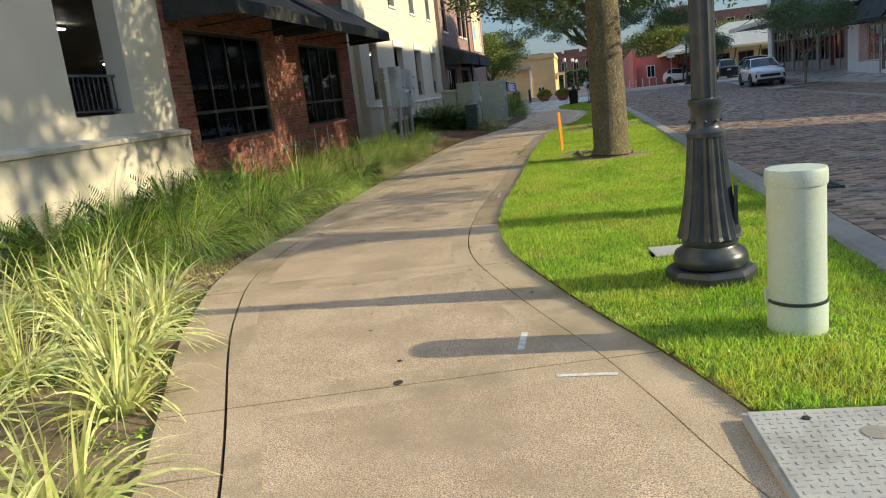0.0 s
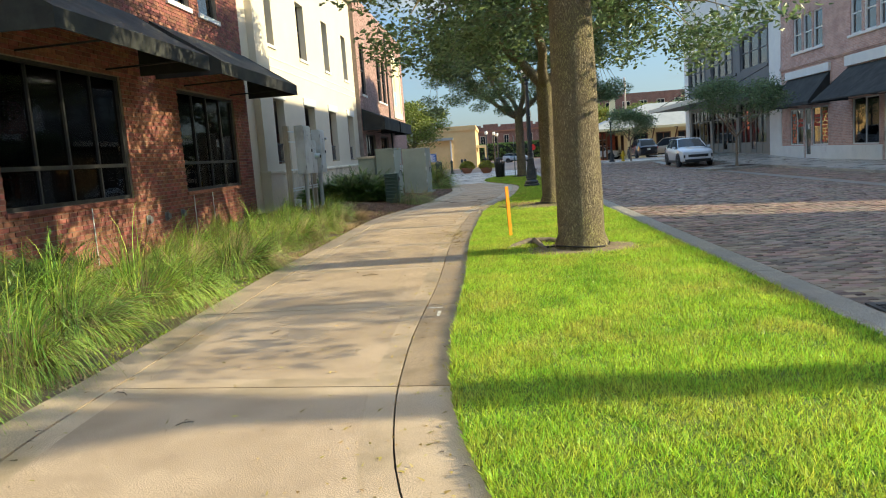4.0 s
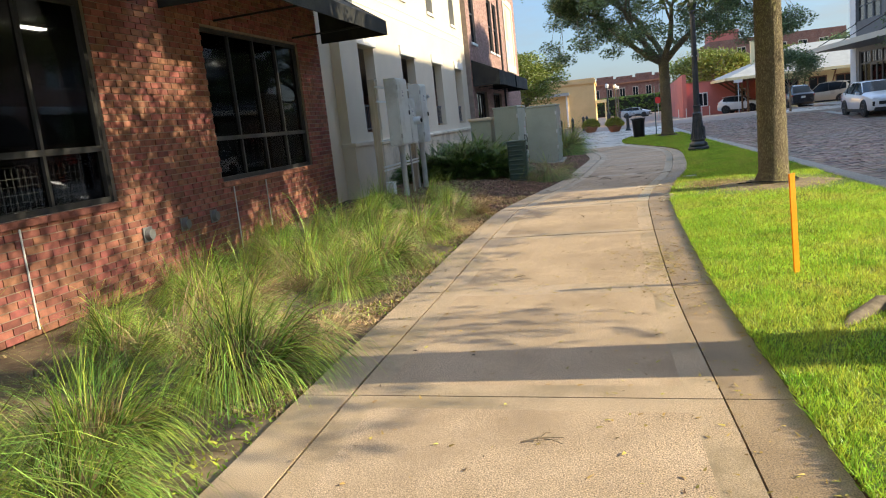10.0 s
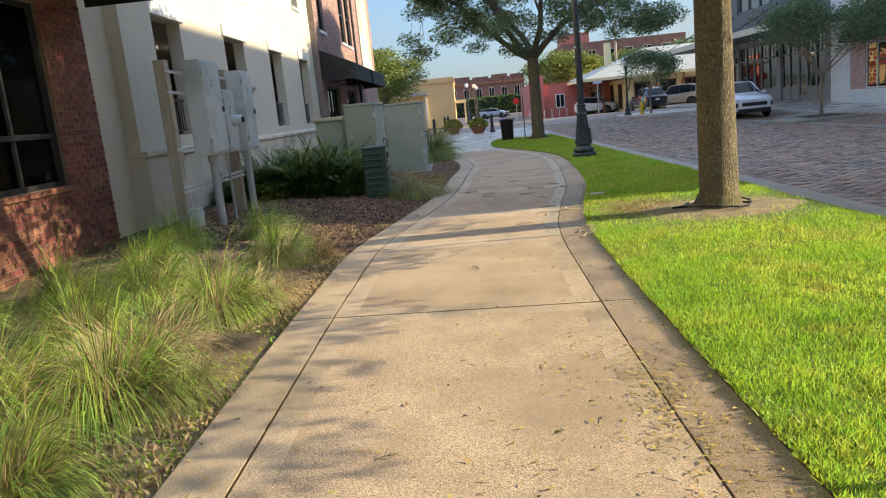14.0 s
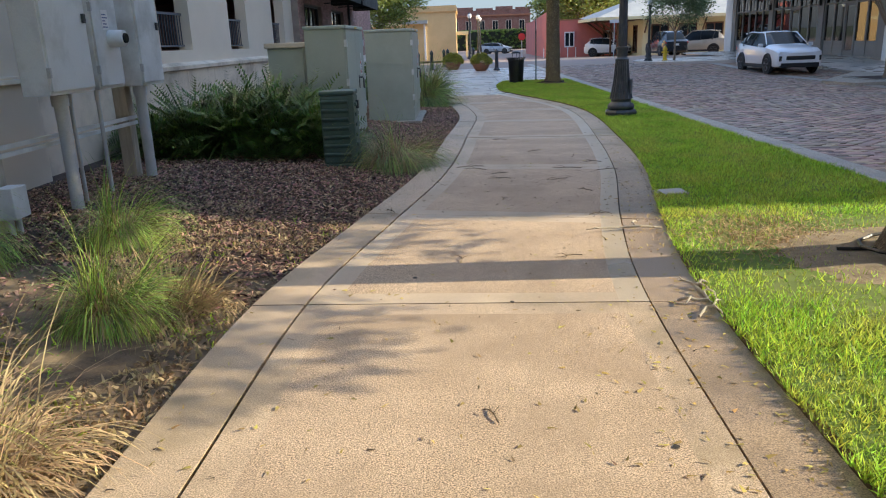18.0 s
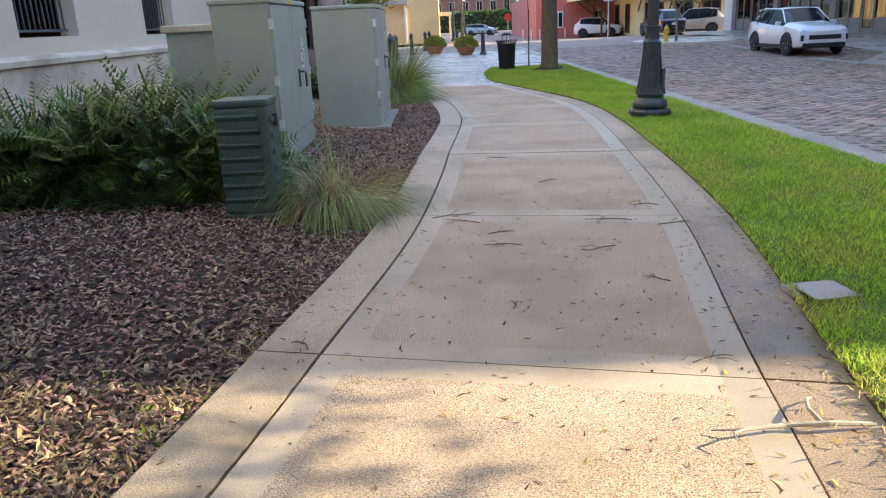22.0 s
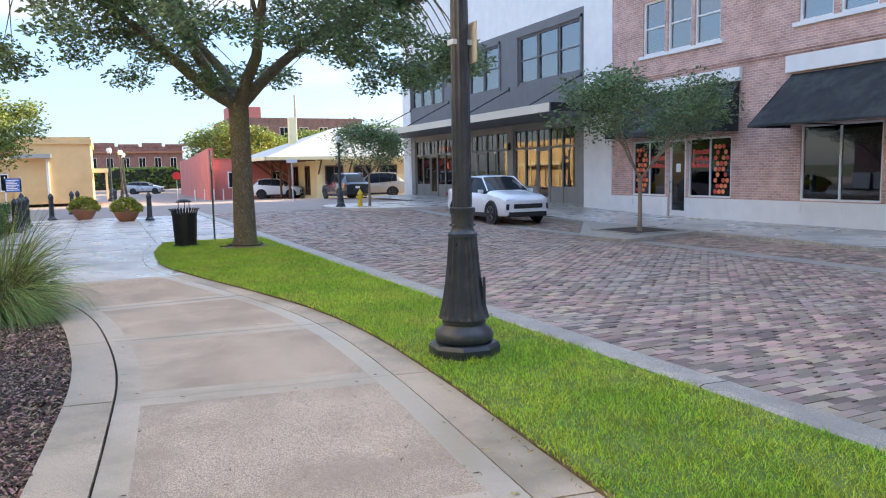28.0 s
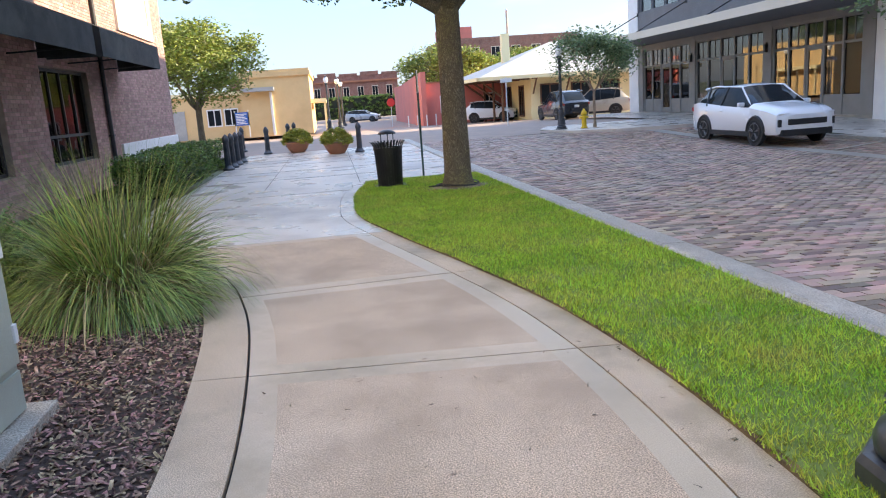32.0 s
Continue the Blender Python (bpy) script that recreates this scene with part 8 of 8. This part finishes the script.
part("sheet", boxes((XS + 0.045, XS + 0.049, 46.1, 46.32, 1.35, 1.65)), M["sticker"], nt)
for ya, z in ((38.85, 1.5), (38.8, 1.05)):
    nt = thing("window_notice", "white paper notice inside the dark shop window", "notice", group="notices")
    part("sheet", boxes((XS + 0.12, XS + 0.124, ya, ya + 0.3, z, z + 0.3)), M["sticker"], nt)

# ---- the end of the street ----
def far_window(parent, plane, a, b, z0, z1, axis="y", frame="white", glass="skyglass", out=-1):
    """A window on a far wall in the plane y (or x): frame and glazing as parts."""
    if axis == "y":
        fr = boxes((a, b, plane + out * 0.06, plane, z0, z0 + 0.08), (a, b, plane + out * 0.06, plane, z1 - 0.08, z1), (a, a + 0.07, plane + out * 0.06, plane, z0 + 0.08, z1 - 0.08), (b - 0.07, b, plane + out * 0.06, plane, z0 + 0.08, z1 - 0.08), ((a + b) / 2 - 0.03, (a + b) / 2 + 0.03, plane + out * 0.05, plane, z0 + 0.08, z1 - 0.08))
        gl = boxes((a + 0.07, b - 0.07, plane + out * 0.02, plane, z0 + 0.08, z1 - 0.08))
    else:
        fr = boxes((plane + out * 0.06, plane, a, b, z0, z0 + 0.08), (plane + out * 0.06, plane, a, b, z1 - 0.08, z1), (plane + out * 0.06, plane, a, a + 0.07, z0 + 0.08, z1 - 0.08), (plane + out * 0.06, plane, b - 0.07, b, z0 + 0.08, z1 - 0.08), (plane + out * 0.05, plane, (a + b) / 2 - 0.03, (a + b) / 2 + 0.03, z0 + 0.08, z1 - 0.08))
        gl = boxes((plane + out * 0.02, plane, a + 0.07, b - 0.07, z0 + 0.08, z1 - 0.08))
    w = part("window", gl, M["carglass"], parent)
    part("window_frame", fr, M[frame], w)
    return w


ochre = thing("ochre_building", "ochre stucco corner building with a stepped parapet", "building")
part("wall", boxes((-4.6, -0.1, 80, 92, -0.1, 3.75)), M["ochre"], ochre)
part("parapet", boxes((-4.75, 0.0, 79.85, 92.1, 3.75, 4.05), (-4.7, -0.05, 79.9, 92.05, 4.05, 4.2)), M["ochre"], ochre)
part("roof_hood", boxes((-4.5, -2.4, 79.3, 80, 2.85, 3.1)), M["roofmetal"], ochre)
part("wing_wall", boxes((-14, -4.6, 80.6, 92, -0.1, 2.75)), M["ochre"], ochre)
part("wing_cornice", boxes((-14.1, -4.6, 80.45, 92, 2.75, 3.0)), M["cream"], ochre)
part("downpipe", boxes((-2.75, -2.6, 79.85, 80, -0.05, 2.8)), M["white"], ochre)
for a in (-7.0, -5.9, -10.4):
    far_window(ochre, 80.6, a, a + 0.95, 0.75, 1.9)
part("door", boxes((-9.2, -8.4, 80.52, 80.6, -0.02, 1.9)), M["roofmetal"], ochre)
part("porch_roof", boxes((-0.1, 0.9, 80.5, 88, 1.9, 2.15)), M["cream"], ochre)
for y in (80.8, 83, 85.5, 87.7):
    part("porch_post", boxes((0.72, 0.84, y - 0.06, y + 0.06, -0.02, 1.9)), M["cream"], ochre)
pn = thing("notice_board", "blue notice board on white posts by the ochre wall", "notice board", (-4.55, 78.6, 0))
part("board", boxes((-0.45, 0.45, -0.03, 0.03, 0.75, 1.6)), M["bluesign"], pn)
part("board_bars", boxes(*[(-0.36, 0.34 - 0.1 * (k % 3), -0.04, -0.03, 0.85 + k * 0.1, 0.9 + k * 0.1) for k in range(7)]), M["sticker"], pn)
for x in (-0.42, 0.42):
    part("post", boxes((x - 0.03, x + 0.03, -0.03, 0.03, 0, 1.7)), M["white"], pn)

clipped_hedge("tall_hedge", -1.2, 11.5, 124, 126, 2.55, 30000, 33, "tall dense green hedge across the road", leaf=0.09)
oldb = thing("brick_block", "long two-storey dark brick building with a notched parapet", "building")
part("wall", boxes((-14, 12.3, 150, 165, -0.5, 6.2)), M["brick_old"], oldb)
for i in range(8):
    x = -14 + i * 3.4
    part("parapet_step", boxes((x, x + 2.9, 149.9, 150.4, 6.2, 6.75 - 0.2 * (i % 2))), M["brick_old"], oldb)
part("cornice", boxes((-14.2, 12.5, 149.7, 150, 5.2, 5.45)), M["terracotta"], oldb)
for i in range(11):
    x = -12.6 + i * 2.3
    far_window(oldb, 150, x, x + 1.0, 2.6, 4.5, frame="stucco")

red = thing("red_building", "low red painted building with a sloping parapet", "building")
bm = bmesh.new()
prism(bm, [(73.6, -0.05), (92, -0.05), (92, 2.75), (86, 2.75), (73.6, 3.2)], "x", 6.55, 6.85)
part("side_parapet_wall", bm, M["redwall"], red)
part("long_wall", boxes((6.85, 15, 74.0, 90, -0.05, 2.5)), M["redwall"], red)
part("coping", boxes((6.85, 15, 73.94, 74.3, 2.5, 2.58)), M["terracotta"], red)
for a in (7.7, 10.4):
    far_window(red, 74.0, a, a + 0.7, 0.7, 1.75)
red.matrix_basis = Matrix.Translation((-0.27, -8.55, -0.45)) @ Matrix.Diagonal((1.3, 1.3, 1.3, 1))
for k in range(6):
    fp = thing("white_bollard", "thin white post before the red wall", "post", (7.0 + k * 0.72, 86.4, -0.42), group="white posts")
    part("post", lathe([(0.04, 0), (0.04, 0.85), (0.02, 0.88)], 10), M["white"], fp)
st_ = thing("stop_sign", "red octagonal stop sign on a post", "road sign", (6.2, 92.0, -0.44))
part("post", boxes((-0.03, 0.03, -0.03, 0.03, 0, 1.9)), M["galv"], st_)
bm = bmesh.new()
prism(bm, [(0.36 * math.cos(math.pi / 8 + q * math.pi / 4), 2.0 + 0.36 * math.sin(math.pi / 8 + q * math.pi / 4)) for q in range(8)], "y", -0.045, -0.03)
part("plate", bm, M["redsign"], st_)

depot = thing("depot", "yellow railway depot with a broad metal roof on timber brackets", "building")
part("wall", boxes((12.2, 22, 69.5, 78, -0.05, 2.6)), M["cream"], depot)
part("wainscot", boxes((12.15, 22, 69.44, 69.5, -0.05, 0.7)), M["cream"], depot)
bm = bmesh.new()
vs = [bm.verts.new(p) for p in ((9.0, 68.4, 2.5), (23, 68.4, 2.5), (23, 80, 2.5), (9.0, 80, 2.5), (14.6, 73.5, 4.5), (23, 73.5, 4.5), (9.0, 68.4, 2.38), (23, 68.4, 2.38), (23, 80, 2.38), (9.0, 80, 2.38))]
for q in ((0, 1, 5, 4), (2, 3, 4, 5), (3, 0, 4), (0, 6, 7, 1), (3, 9, 6, 0), (2, 8, 9, 3), (6, 9, 8, 7)):
    bm.faces.new([vs[i] for i in q])
part("roof", bm, M["roofmetal"], depot)
part("eave", boxes((8.95, 23, 68.3, 68.4, 2.33, 2.52), (8.9, 9.0, 68.3, 80, 2.33, 2.52)), M["cream"], depot)
for x in (12.3, 14.2, 16.0, 18.0):
    bm = bmesh.new()
    tube(bm, [(x, 69.4, 1.5), (x, 68.6, 2.34)], 0.05, 6)
    tube(bm, [(x, 69.42, 2.33), (x, 68.5, 2.33)], 0.05, 6)
    part("bracket", bm, M["brownwood"], depot)
for y in (69.7, 72, 74.5, 77):
    bm = bmesh.new()
    tube(bm, [(10.6, y, 1.4), (9.4, y, 2.34)], 0.06, 6)
    tube(bm, [(12.2, y, 2.33), (9.05, y, 2.33)], 0.05, 6)
    tube(bm, [(10.6, y, -0.05), (10.6, y, 2.33)], 0.07, 8)
    part("bracket", bm, M["brownwood"], depot)
part("chimney", boxes((11.5, 11.95, 73, 73.45, 2.5, 5.1)), M["cream"], depot)
for a in (12.7, 14.5, 16.2, 18.2):
    far_window(depot, 69.44, a, a + 1.15, 0.85, 2.0, frame="brownwood")
far_window(depot, 12.2, 71, 72.1, 0.2, 2.0, axis="x", frame="brownwood")
far_window(depot, 12.2, 74, 75.1, 0.2, 2.0, axis="x", frame="brownwood")
depot.matrix_basis = Matrix.Translation((-0.17, -6.75, -0.375)) @ Matrix.Diagonal((1.25, 1.25, 1.25, 1))
ds = thing("street_sign", "small white street sign on a post by the depot", "road sign", (10.0, 66.4, 0))
part("post", boxes((-0.025, 0.025, -0.025, 0.025, 0, 2.4)), M["galv"], ds)
part("plate", boxes((-0.3, 0.3, -0.035, -0.025, 2.15, 2.35)), M["sticker"], ds)
up_ = thing("utility_pole", "weathered timber utility pole above the roofs", "utility pole", (18.5, 100, -0.2))
part("pole", lathe([(0.16, 0), (0.11, 9.5)], 10), M["timber"], up_)
part("cap", lathe([(0.13, 9.5), (0.13, 9.62), (0.02, 9.7)], 10), M["galv"], up_)
tb_ = thing("brick_tower", "red brick building top behind the depot roof", "building")
part("wall", boxes((16, 34, 125, 140, -0.2, 9.0)), M["brick_old"], tb_)
part("stair_head", boxes((16, 20, 125, 130, 9.0, 10.4)), M["redwall"], tb_)
for i in range(6):
    far_window(tb_, 125, 17 + i * 2.7, 18.2 + i * 2.7, 6.3, 7.8, frame="stucco")

FAR_TREE = "broad green tree with a dense crown beyond the crossing"
oak((-5.3, 67.5, 0), 0.16, 1.9, 5, (3.3, 1.9, 5.9), 51, "round-crowned oak on the far corner", 16000, 0.11, material="leaf_far", clump=0.8, name="street_tree", sides=10)
for x, y, s, sd, mt in ((13.2, 108, 4.6, 61, "leaf_far"), (16.5, 112, 4.0, 62, "leaf_far"), (24, 116, 4.4, 63, "leaf_far"), (30, 108, 4.6, 65, "leaf"), (-22, 110, 6, 66, "leaf"), (40, 96, 6, 67, "leaf_far"), (-30, 92, 5, 68, "leaf_far")):
    oak((x, y, -0.1), 0.3, 2.2, 5, (s, 2.0, s * 1.45), sd, FAR_TREE, 9000, 0.2, material=mt, clump=1.5, name="distant_tree", sides=8)
